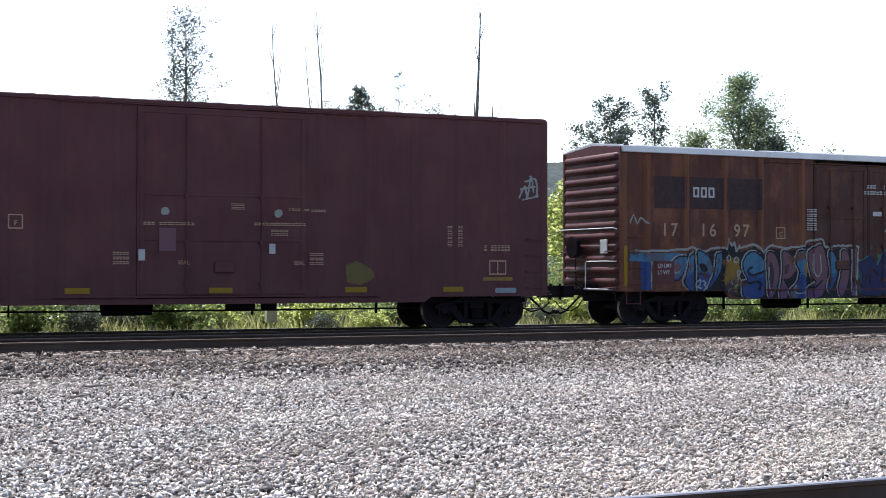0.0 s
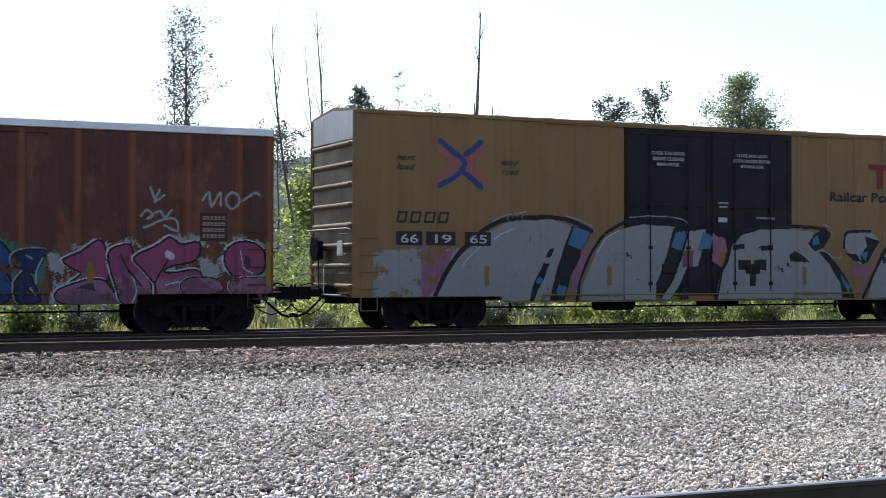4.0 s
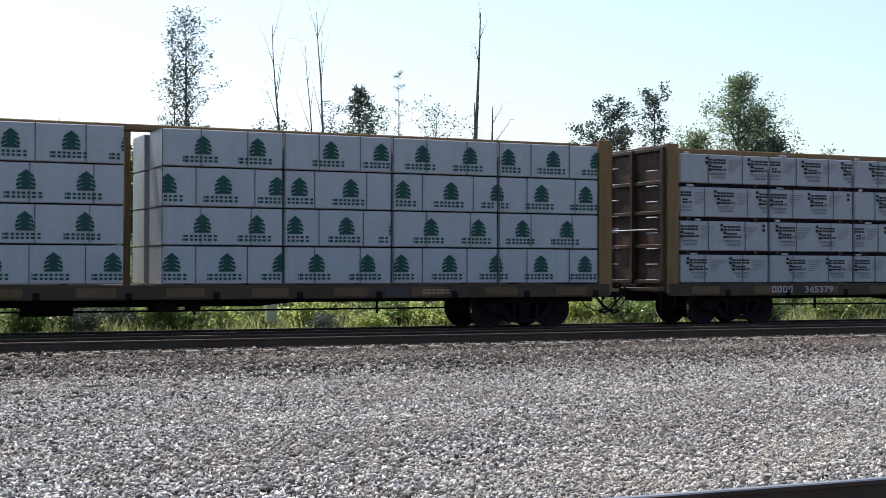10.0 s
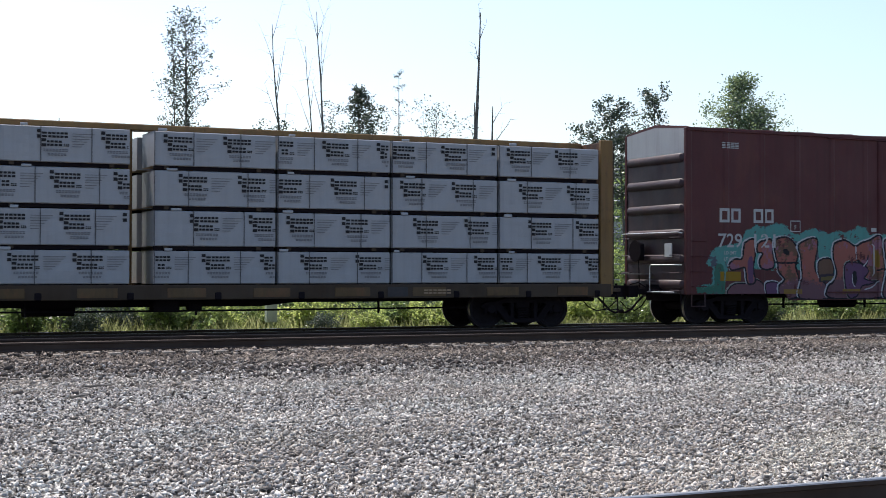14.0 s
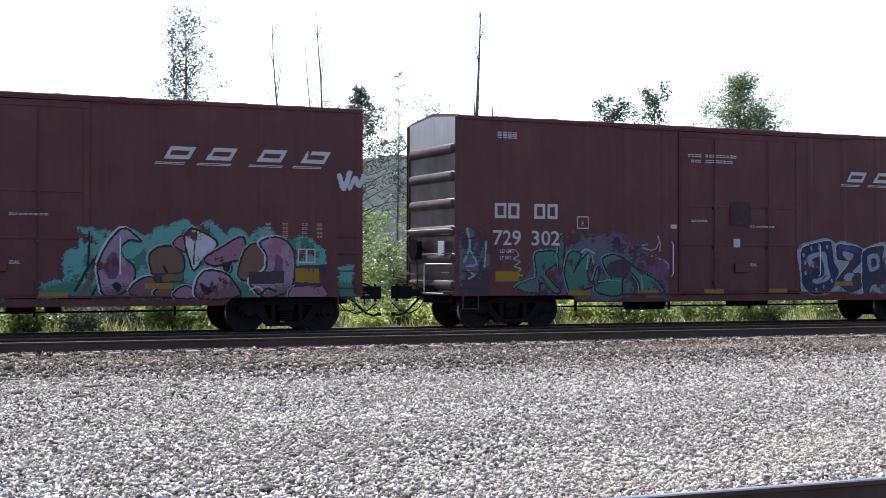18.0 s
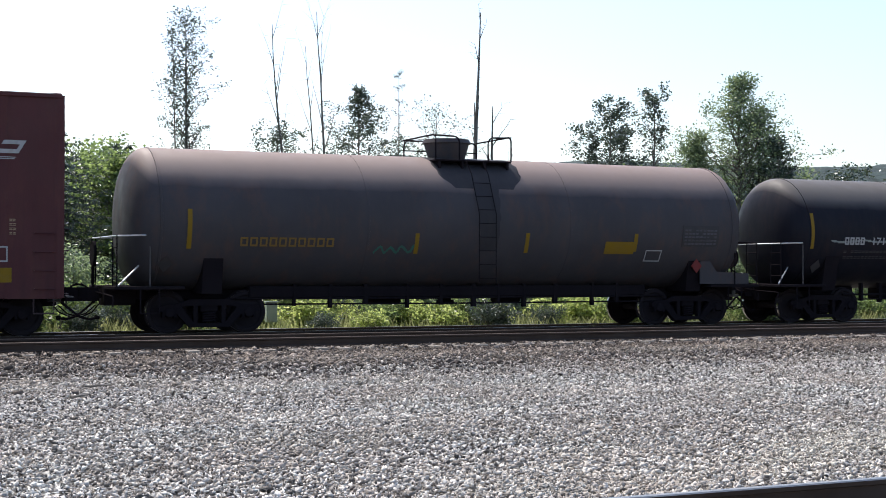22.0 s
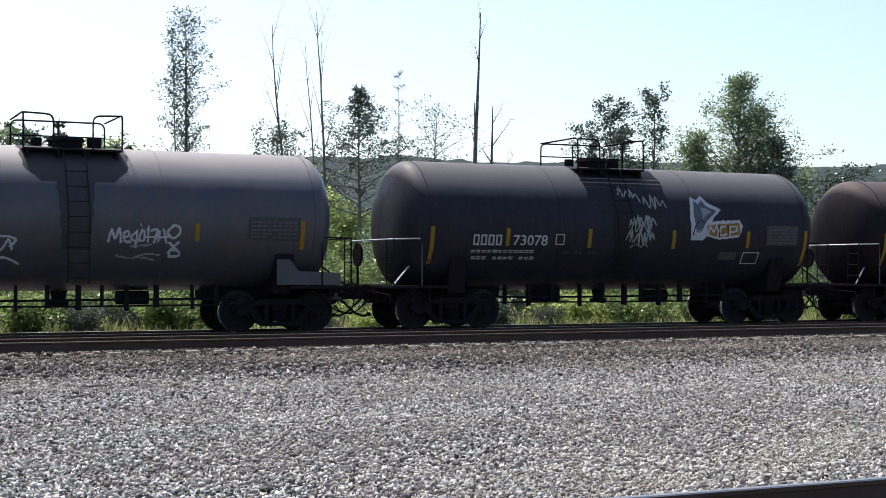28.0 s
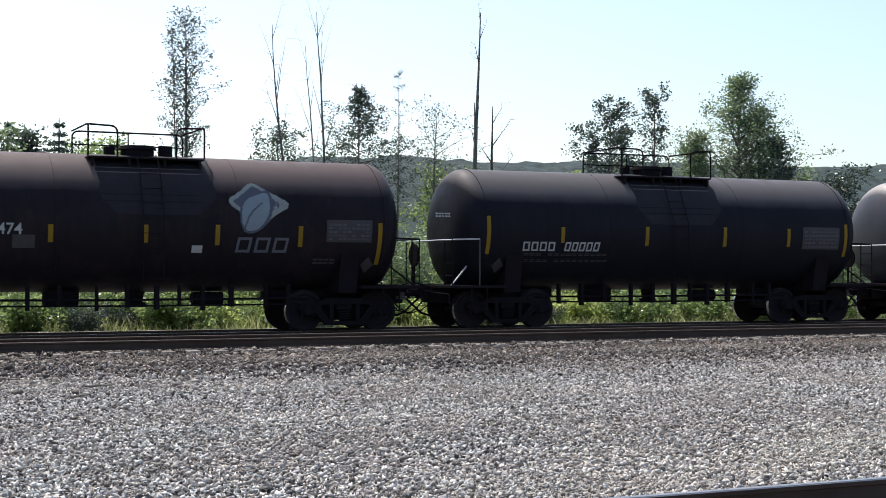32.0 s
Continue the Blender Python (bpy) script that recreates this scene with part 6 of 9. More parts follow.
def toad_on_box2():
    c = Canvas(-7.93, -0.33, 0.63, 2.45, 0.018)
    c.cloud("black", 0.03, (-6.09, 1.87), (-5.46, 1.83), (-4.99, 1.93), (-4.77, 2.04), (-4.56, 1.98), (-4.41, 1.86), (-3.95, 1.99), (-3.69, 1.81), (-3.49, 1.97), (-2.79, 1.92), (-2.27, 2.08), (-1.79, 2.12), (-1.69, 1.96), (-0.8, 1.98), (-0.61, 1.94), (-0.64, 0.69), (-2.4, 0.64), (-4.27, 0.65), (-5.05, 0.87), (-5.56, 0.82), (-6.06, 1.05))
    c.stroke("pale", 0.055, (-7.68, 1.87), (-7.46, 1.87), (-6.8, 1.88), (-6.06, 1.93), (-5.91, 1.97), (-5.75, 1.93), (-5.46, 1.87), (-5.37, 1.92), (-4.99, 1.98), (-4.86, 1.94))
    c.stroke("pale", 0.06, (-4.86, 1.94), (-4.76, 2.19))
    c.stroke("pale", 0.05, (-4.76, 2.19), (-4.67, 2.01))
    c.stroke("pale", 0.05, (-4.67, 2.01), (-4.59, 2.11))
    c.stroke("pale", 0.05, (-4.59, 2.11), (-4.54, 1.88))
    c.stroke("pale", 0.05, (-4.54, 1.88), (-4.42, 2.04))
    c.stroke("pale", 0.055, (-4.42, 1.97), (-4.21, 2.01), (-3.95, 2.06), (-3.79, 1.96), (-3.69, 1.86), (-3.49, 2.02), (-3.29, 2.03), (-2.95, 1.96), (-2.79, 2), (-2.41, 2.03), (-2.27, 2.16), (-2.06, 2.2), (-1.79, 2.2), (-1.72, 2.03), (-1.41, 2.04), (-0.8, 2.06), (-0.58, 2.02))
    c.fill("sky", (-7.74, 1.81), (-6.11, 1.83), (-6.11, 1.7), (-6.25, 1.61), (-7.74, 1.61))
    c.fill("blue", (-7.43, 1.61), (-7.1, 1.61), (-7.11, 0.9), (-7.41, 0.91))
    c.stroke("pale", 0.025, (-7.09, 1.61), (-7.1, 0.91))
    c.fill("blue", (-6.58, 1.61), (-6.25, 1.61), (-6.37, 1.42), (-6.53, 1.21), (-6.65, 1.26))
    c.letter("sky", 0.05, "pale", 0.03, (-6.06, 1.7), (-6.13, 1.38), (-6.28, 1.16), (-6.48, 1.12), (-6.64, 1.21), (-6.59, 1.45), (-6.43, 1.64), (-6.23, 1.75))
    c.blob("mauve", (-6.3, 1.6), (-6.23, 1.48), (-6.29, 1.35), (-6.38, 1.3), (-6.42, 1.45))
    c.stroke("pale", 0.03, (-6.43, 1.43), (-6.39, 1.31), (-6.29, 1.35))
    c.letter("sky", 0.05, "pale", 0.03, (-5.99, 1.7), (-5.87, 1.8), (-5.82, 1.76), (-5.82, 1.11), (-5.83, 0.85), (-6.01, 0.92), (-6.15, 1.09), (-6.06, 1.42))
    c.blob("mauve", (-5.94, 1.58), (-5.89, 1.48), (-5.93, 1.36), (-5.99, 1.42))
    c.letter("sky", 0.05, "pale", 0.03, (-5.74, 1.85), (-5.56, 1.87), (-5.37, 1.73), (-5.26, 1.48), (-5.31, 1.24), (-5.43, 0.99), (-5.61, 0.87), (-5.73, 0.93), (-5.71, 1.36))
    c.blob("black", (-5.67, 1.57), (-5.5, 1.54), (-5.41, 1.37), (-5.61, 1.38))
    c.stroke("black", 0.04, (-5.71, 1.29), (-5.53, 1.31), (-5.41, 1.24))
    c.letter("sky", 0.05, "pale", 0.03, (-5.15, 1.77), (-5.05, 1.85), (-4.96, 1.82), (-4.96, 1.58), (-5.08, 1.24), (-5.3, 0.97), (-5.41, 0.93), (-5.25, 1.24), (-5.18, 1.54))
    c.stroke("paleblue", 0.04, (-5.73, 1.11), (-5.63, 1.15), (-5.66, 1.03), (-5.73, 0.97), (-5.61, 0.94))
    c.stroke("paleblue", 0.04, (-5.56, 1.13), (-5.47, 1.08), (-5.53, 1.02), (-5.46, 0.97), (-5.54, 0.89))
    c.cloud("gold", 0.08, (-4.86, 1.64), (-4.67, 1.72), (-4.49, 1.66), (-4.42, 1.39), (-4.38, 1.05), (-4.53, 0.8), (-4.84, 0.74), (-4.92, 0.96), (-4.9, 1.33))
    c.mottle("gold", "olive", 0.35)
    c.shade("gold", "dark", 1.10)
    c.stroke("pale", 0.035, (-4.86, 1.71), (-4.8, 1.78), (-4.71, 1.73), (-4.73, 1.63), (-4.83, 1.62), (-4.86, 1.71))
    c.stroke("pale", 0.035, (-4.6, 1.66), (-4.54, 1.73), (-4.46, 1.68), (-4.49, 1.61), (-4.58, 1.61), (-4.6, 1.66))
    c.stroke("pale", 0.035, (-4.47, 1.11), (-4.49, 1.38), (-4.39, 1.36), (-4.45, 1.26), (-4.38, 1.11))
    c.stroke("pale", 0.03, (-4.86, 0.8), (-4.66, 0.93), (-4.53, 0.84))
    c.stroke("pale", 0.03, (-4.69, 1.11), (-4.61, 0.96), (-4.48, 1.04))
    c.letter("sky", 0.05, "pale", 0.03, (-4.32, 1.61), (-4.17, 1.82), (-3.92, 1.87), (-3.74, 1.71), (-3.65, 1.42), (-3.61, 1.11), (-3.67, 0.83), (-3.84, 0.66), (-4.17, 0.65), (-4.33, 0.76), (-4.34, 1.09), (-4.18, 1.15), (-4.29, 1.36))
    c.stroke("black", 0.06, (-3.65, 1.39), (-3.86, 1.31), (-4.05, 1.26), (-4.16, 1.39), (-4.04, 1.47))
    c.stroke("black", 0.06, (-4.33, 1.1), (-4.08, 1.06), (-3.88, 1.11), (-3.79, 1.03), (-3.84, 0.91))
    c.letter("mauve", 0.05, "pale", 0.03, (-3.54, 1.85), (-3.35, 1.85), (-3.19, 1.61), (-3.17, 1.3), (-3.24, 0.92), (-3.4, 0.68), (-3.52, 0.73), (-3.54, 1.11), (-3.58, 1.55))
    c.blob("dark", (-3.45, 1.63), (-3.37, 1.49), (-3.35, 1.13), (-3.43, 0.86), (-3.5, 1.11), (-3.51, 1.44))
    c.stroke("pale", 0.028, (-3.51, 1.46), (-3.5, 1.11), (-3.43, 0.83))
    c.letter("mauve", 0.05, "pale", 0.03, (-3.09, 1.86), (-2.91, 1.88), (-2.72, 1.72), (-2.58, 1.49), (-2.68, 1.3), (-2.9, 1.15), (-3.02, 1.15), (-2.89, 0.92), (-2.93, 0.65), (-3.15, 0.67), (-3.11, 1.11), (-3.06, 1.49))
    c.blob("dark", (-2.98, 1.49), (-2.86, 1.55), (-2.9, 1.34), (-2.99, 1.29))
    c.letter("sky", 0.05, "pale", 0.03, (-2.57, 1.86), (-2.41, 1.92), (-2.27, 1.75), (-2.27, 1.23), (-2.29, 0.85), (-2.4, 0.65), (-2.7, 0.65), (-2.84, 0.85), (-2.61, 1.08), (-2.52, 1.36), (-2.65, 1.62))
    c.blob("gold", (-2.38, 1.59), (-2.27, 1.54), (-2.28, 1.23), (-2.38, 1.29))
    c.stroke("pale", 0.03, (-2.27, 0.89), (-2.4, 0.81), (-2.57, 0.79), (-2.68, 0.88), (-2.64, 1.01))
    c.letter("mauve", 0.05, "pale", 0.03, (-2.23, 1.86), (-2.1, 1.98), (-1.84, 2.07), (-1.72, 1.88), (-1.62, 1.49), (-1.66, 1.11), (-1.77, 0.78), (-1.99, 0.64), (-2.24, 0.64), (-2.27, 0.91), (-2.02, 1.07), (-2.13, 1.23), (-2.23, 1.55))
    c.stroke("pale", 0.03, (-2.06, 1.83), (-2.08, 1.39), (-1.96, 1.23), (-1.85, 1.39), (-1.86, 1.78))
    c.stroke("black", 0.05, (-2.24, 0.95), (-2.02, 0.96), (-1.81, 1.11))
    c.letter("sky", 0.05, "pale", 0.03, (-1.6, 1.87), (-1.46, 1.91), (-1.34, 1.69), (-1.29, 1.36), (-1.41, 1.04), (-1.57, 0.83), (-1.62, 1.04), (-1.52, 1.36))
    c.mottle("sky", "slate", 0.12)
    c.letter("mauve", 0.05, "pale", 0.03, (-1.18, 1.87), (-1.01, 1.94), (-0.9, 1.76), (-0.9, 1.23), (-1.04, 0.84), (-1.18, 0.7), (-1.28, 0.95), (-1.18, 1.36))
    c.fill("mauve", (-0.8, 1.96), (-0.64, 1.98), (-0.68, 0.71), (-0.83, 0.71))
    c.stroke("pale", 0.03, (-0.81, 1.96), (-0.84, 0.84))
    c.stroke("pale", 0.045, (-0.6, 1.99), (-0.67, 0.74))
    c.shade("sky", "blue", 1.32)
    c.shade("mauve", "purple", 1.0)
    c.worn(0.05)
    c.lay(box2, lambda x, z: side2.y(x), "blue and mauve spray-painted letters with pale outline", low=side2.low)


def moist_on_box2():
    c = Canvas(-0.92, 3.46, 0.63, 2.36, 0.018)
    c.cloud("green", 0.16, (-0.67, 1.5), (-0.56, 1.69), (-0.3, 1.82), (-0.15, 2.02), (0.02, 1.97), (0.14, 1.83), (0.29, 2), (0.58, 1.9), (1.03, 1.77), (1.3, 2.01), (1.51, 2.07), (1.71, 1.99), (1.93, 2.11), (2.32, 2.07), (2.63, 1.91), (3.1, 1.92), (3.21, 1.71), (3.05, 1.37), (3.11, 0.82), (2.86, 0.69), (-0.58, 0.71))
    c.worn(0.40)
    c.letter("navy", 0.04, "sky", 0.022, (-0.61, 1.55), (-0.37, 1.69), (-0.11, 1.79), (0.07, 1.52), (0.29, 1.89), (0.61, 1.63), (0.64, 1.1), (0.57, 0.76), (-0.5, 0.76), (-0.45, 1.23))
    c.letter("blue", 0.05, "sky", 0.022, (0.67, 1.5), (0.85, 1.69), (1.1, 1.69), (1.22, 1.37), (1.25, 1.03), (1.12, 0.75), (0.73, 0.75), (0.64, 1.1))
    c.stroke("teal", 0.11, (0.85, 1.31), (0.88, 1.25))
    c.stroke("slate", 0.03, (0.33, 1.54), (0.43, 1.54), (0.43, 1.45), (0.33, 1.45), (0.33, 1.54))
    c.letter("dark", 0.05, "pale", 0.025, (1.36, 1.81), (1.51, 1.94), (1.68, 1.83), (1.66, 1.53), (1.51, 1.46), (1.36, 1.57))
    c.letter("navy", 0.05, "sky", 0.02, (1.42, 1.35), (1.71, 1.38), (1.66, 0.75), (1.31, 0.75))
    c.letter("blue", 0.06, "pale", 0.028, (1.75, 1.74), (1.96, 1.98), (2.21, 1.95), (2.4, 1.71), (2.36, 1.45), (2.09, 1.35), (1.93, 1.22), (1.78, 1.42))
    c.letter("blue", 0.06, "sky", 0.022, (1.86, 1.31), (2.16, 1.38), (2.4, 1.22), (2.43, 0.89), (2.26, 0.69), (1.86, 0.69), (1.71, 0.9))
    c.blob("gold", (2.01, 1.56), (2.1, 1.58), (2.12, 1.21), (2.03, 1.14))
    c.letter("navy", 0.05, "pale", 0.028, (2.52, 1.74), (3.1, 1.79), (3.02, 1.51), (2.88, 1.31), (2.77, 1.36), (2.88, 1.1), (2.99, 0.74), (2.55, 0.72), (2.49, 1.1), (2.64, 1.36), (2.43, 1.5))
    c.stroke("pale", 0.04, (3.05, 1.62), (2.91, 1.34), (2.92, 1.1))
    c.stroke("pale", 0.035, (2.8, 1.01), (2.92, 0.86))
    c.stroke("pale", 0.03, (1.22, 1.17), (1.3, 0.97))
    c.stroke("teal", 0.04, (2.71, 1.67), (2.83, 1.61))
    c.shade("blue", "navy", 0.85)
    c.mottle("blue", "navy", 0.2)
    c.worn(0.04)
    c.lay(box2, lambda x, z: side2.y(x), "deep blue spray-painted letters on a teal haze", low=side2.low)


def zomb_on_box2():
    c = Canvas(2.89, 7.93, 0.63, 2.44, 0.018)
    c.cloud("pale", 0.12, (3.18, 1.51), (3.49, 1.71), (3.84, 1.92), (4.21, 2.15), (4.46, 1.93), (4.81, 2.04), (5.11, 1.86), (5.69, 2.19), (6.03, 2.08), (6.45, 2.09), (6.54, 1.73), (6.88, 1.95), (7.17, 2.09), (7.66, 2.07), (7.9, 1.81), (7.83, 1.38), (7.94, 0.91), (6.62, 0.86), (4.62, 0.65), (3.21, 0.68), (3.27, 1.1))
    c.worn(0.42)
    c.cloud("pale", 0.1, (3.14, 1.7), (3.36, 1.78), (3.43, 1.56), (3.24, 1.45))
    c.cloud("pale", 0.12, (6.31, 1.63), (6.52, 1.69), (6.72, 1.23), (6.65, 1.03), (6.35, 1.2))
    c.letter("pink", 0.055, "white", 0.03, (3.46, 1.59), (3.84, 1.78), (4.18, 2.01), (4.34, 1.79), (4.39, 1.2), (4.2, 1.18), (3.59, 1.09), (3.81, 1.29), (3.65, 1.4))
    c.letter("rose", 0.05, "white", 0.025, (3.3, 0.88), (3.57, 1.07), (4.21, 1.19), (4.49, 0.95), (4.63, 0.66), (3.49, 0.67))
    c.fill("dark", (3.7, 1), (4.07, 1.12), (4.13, 0.94))
    c.blob("gold", (3.94, 1.51), (4.05, 1.54), (4.07, 1.15), (3.97, 1.12))
    c.letter("pink", 0.05, "white", 0.03, (4.42, 1.79), (4.8, 1.93), (4.88, 1.76), (5.11, 1.37), (5.29, 1.06), (5.24, 0.73), (4.7, 0.67), (4.55, 1.02), (4.41, 1.43))
    c.stroke("purple", 0.09, (4.65, 1.51), (4.75, 1.09), (4.94, 0.78))
    c.stroke("white", 0.03, (4.88, 1.23), (4.98, 0.92), (4.88, 0.7))
    c.stroke("black", 0.04, (4.65, 1.71), (4.81, 1.37), (5.08, 1.04))
    c.letter("pink", 0.055, "white", 0.035, (4.91, 1.64), (5.44, 1.92), (5.69, 2.08), (5.94, 1.94), (6.33, 1.97), (6.25, 1.59), (5.71, 1.46), (5.62, 1.32), (6.31, 1.37), (6.36, 1.02), (6.18, 0.88), (5.44, 0.74), (5.37, 1.06), (5.13, 1.37))
    c.stroke("white", 0.16, (5.66, 1.71), (5.72, 1.68))
    c.stroke("black", 0.04, (5.36, 1.09), (5.54, 1.4), (5.64, 1.57))
    c.stroke("white", 0.025, (5.61, 1.06), (5.94, 1.13), (6.25, 1.09))
    c.letter("rose", 0.03, "pale", 0.02, (5.98, 1.15), (6.37, 1.23), (6.76, 1.15), (6.79, 0.9), (6.03, 0.86))
    c.letter("pink", 0.055, "white", 0.035, (6.91, 1.78), (7.17, 1.98), (7.57, 1.97), (7.8, 1.74), (7.78, 1.38), (7.48, 1.23), (7.1, 1.26), (6.9, 1.52))
    c.blob("dark", (7.35, 1.69), (7.48, 1.63), (7.45, 1.43), (7.33, 1.49))
    c.stroke("white", 0.025, (7.24, 1.78), (7.31, 1.43), (7.52, 1.32))
    c.letter("rose", 0.03, "white", 0.02, (7.03, 1.14), (7.48, 1.22), (7.9, 1.2), (7.9, 0.87), (7.1, 0.86))
    c.shade("pink", "rose", 1.24)
    c.shade("rose", "mauve", 0.92)
    c.mottle("rose", "mauve", 0.2)
    c.worn(0.03)
    c.lay(box2, lambda x, z: side2.y(x), "pink spray-painted letters with white edges", low=side2.low)


def tags_on_box2():
    c = Canvas(4.71, 8.03, 2.02, 3.44)
    c.stroke("pale", 0.049, (5.06, 2.52), (5.2, 2.66), (5.33, 2.55), (5.2, 2.47), (5.46, 2.64), (5.59, 2.5), (5.73, 2.67))
    c.stroke("pale", 0.050, (5.26, 3.14), (5.36, 2.89))
    c.stroke("pale", 0.050, (5.46, 3.09), (5.36, 2.84), (5.56, 2.98))
    c.stroke("pale", 0.050, (5.13, 2.28), (5.46, 2.42), (5.8, 2.48), (5.86, 2.22), (5.56, 2.33))
    c.stroke("pale", 0.051, (6.4, 2.88), (6.54, 3.06), (6.61, 2.75), (6.78, 3.06), (6.81, 2.78))
    c.stroke("pale", 0.052, (7.19, 2.9), (7.18, 2.81), (7.12, 2.75), (7.06, 2.72), (6.99, 2.75), (6.94, 2.81), (6.92, 2.89), (6.94, 2.98), (6.99, 3.04), (7.06, 3.07), (7.13, 3.05), (7.18, 2.99), (7.19, 2.9))
    c.stroke("pale", 0.052, (7.26, 2.87), (7.58, 3.08), (7.68, 3.02))
    c.lay(box2, lambda x, z: side2.y(x), "thin white scrawled tags", low=side2.low)


def smear_on_box2():
    c = Canvas(-8.08, -6.83, 2.35, 3.06)
    c.stroke("pale", 0.036, (-7.73, 2.57), (-7.62, 2.76), (-7.52, 2.55), (-7.4, 2.7), (-7.26, 2.58), (-7.18, 2.56))
    c.lay(box2, lambda x, z: side2.y(x), "pale grey spray smudge", low=side2.low)


def silver_on_box3():
    c = Canvas(-9.3, 9.55, 0.56, 3.02, 0.018)
    c.cloud("silver", 0.1, (-9.23, 1.79), (-8.51, 1.85), (-7.85, 1.94), (-6.93, 1.89), (-7.35, 1.09), (-7.69, 0.67), (-9.13, 0.68))
    c.cloud("rose", 0.08, (-7.99, 1.98), (-7.54, 1.93), (-7.21, 1.82), (-7.32, 1.47), (-7.65, 0.89), (-7.98, 0.66))
    c.cloud("rose", 0.05, (-3.95, 1.48), (-3.7, 1.85), (-3.33, 2.28), (-3.27, 1.97), (-3.62, 1.36), (-3.81, 0.73), (-4.01, 0.69))
    c.cloud("rose", 0.07, (8.83, 1.94), (9.46, 2.06), (9.53, 0.8), (9.29, 0.77), (9.15, 1.37))
    c.cloud("rose", 0.05, (4.5, 1.83), (4.92, 1.5), (5.34, 1.51), (5, 0.82), (4.61, 1.23))
    c.worn(0.25)
    c.fill("silver", (-7.65, 0.72), (-7.32, 1.33), (-6.87, 1.8), (-6.29, 2.27), (-5.71, 2.54), (-4.51, 2.61), (-3.98, 2.45), (-4.24, 1.84), (-4.5, 1.12), (-4.59, 0.66), (-7.54, 0.66))
    c.stroke("black", 0.11, (-7.65, 0.72), (-7.43, 1.17), (-7.09, 1.68), (-6.64, 2.1), (-6.18, 2.44), (-5.71, 2.6), (-5.12, 2.65), (-4.51, 2.66), (-3.96, 2.57), (-3.42, 2.34))
    c.stroke("pale", 0.03, (-6.12, 2.55), (-5.71, 2.71), (-5.24, 2.77))
    c.stroke("pale", 0.03, (-4.14, 2.7), (-3.77, 2.61), (-3.4, 2.44))
    c.stroke("white", 0.03, (-6.08, 2.12), (-5.89, 2.24), (-5.53, 2.4))
    c.stroke("white", 0.025, (-6.92, 1.47), (-6.75, 1.7), (-6.47, 1.92))
    c.fill("black", (-3.98, 2.48), (-3.42, 2.34), (-3.7, 1.85), (-4.01, 1.24), (-4.18, 0.66), (-4.58, 0.66), (-4.44, 1.24), (-4.24, 1.84))
    c.fill("sky", (-3.93, 2.45), (-3.46, 2.32), (-3.7, 1.88), (-4.09, 2.01))
    c.fill("sky", (-4.37, 1.04), (-4.12, 0.98), (-4.2, 0.73), (-4.41, 0.8))
    c.fill("black", (-4.61, 1.89), (-4.46, 1.94), (-4.57, 1.69), (-4.71, 1.69))
    c.fill("black", (-4.77, 1.56), (-4.59, 1.54), (-4.86, 1), (-5.03, 0.66), (-5.15, 0.66), (-5.01, 1.12))
    c.blob("sky", (-4.92, 1.21), (-4.8, 1.19), (-4.84, 1.07), (-4.95, 1.09))
    c.fill("silver", (-3.74, 0.66), (-3.69, 0.99), (-3.44, 1.53), (-3.13, 2.07), (-2.64, 2.4), (-1.99, 2.53), (-1.06, 2.49), (-1, 2.37), (-1.2, 1.87), (-1.38, 1.36), (-1.59, 0.98), (-1.62, 0.66))
    c.stroke("black", 0.08, (-3.85, 0.66), (-3.77, 1.09), (-3.52, 1.65), (-3.24, 2.09), (-2.89, 2.39), (-2.38, 2.6), (-1.73, 2.68), (-1.04, 2.64), (-0.69, 2.48))
    c.stroke("pale", 0.025, (-2.38, 2.69), (-1.73, 2.74), (-0.93, 2.7), (-0.66, 2.58))
    c.stroke("white", 0.03, (-3.29, 1.82), (-3.02, 2.17), (-2.66, 2.37))
    c.fill("black", (-1.1, 2.45), (-0.63, 2.43), (-0.79, 2), (-1.06, 1.49), (-1.22, 1.02), (-1.63, 1.01), (-1.39, 1.49), (-1.22, 1.99))
    c.fill("sky", (-1.02, 2.35), (-0.65, 2.39), (-0.85, 1.87), (-1.14, 1.98))
    c.fill("silver", (-0.61, 2.38), (-0.12, 2.44), (-0.12, 2.13), (-0.36, 1.49), (-0.66, 1.49), (-0.85, 1.11), (-1.19, 0.66), (-1.46, 0.66), (-1.11, 1.11), (-0.77, 1.87))
    c.fill("mauve", (-0.82, 1.87), (-0.48, 1.9), (-0.5, 1.49), (-0.83, 1.46))
    c.fill("black", (-0.66, 1.46), (-0.11, 1.49), (-0.3, 1.23), (-0.58, 1.03), (-0.66, 0.66), (-0.87, 0.66), (-0.82, 1.08))
    c.fill("sky", (-0.19, 2.36), (0.12, 2.26), (0.02, 1.93), (-0.37, 1.92))
    c.stroke("black", 0.04, (-0.12, 2.49), (0.16, 2.2), (0.27, 2.01))
    c.cloud("rose", 0.05, (0.1, 2.32), (0.49, 2.2), (0.58, 1.88), (0.3, 1.49), (0.09, 1.62))
    c.blob("gold", (0.3, 1.8), (0.49, 1.85), (0.47, 1.52), (0.33, 1.49))
    c.fill("silver", (0.19, 0.66), (0.27, 1.11), (0.58, 1.62), (0.69, 2.01), (1, 2.3), (1.56, 2.44), (2.58, 2.48), (3.35, 2.41), (3.2, 2.03), (3.69, 1.9), (4.07, 1.5), (4.32, 1.07), (4.46, 0.66))
    c.stroke("black", 0.09, (0.58, 1.88), (0.77, 2.24), (1.28, 2.46), (2.14, 2.51), (2.87, 2.55), (3.71, 2.49))
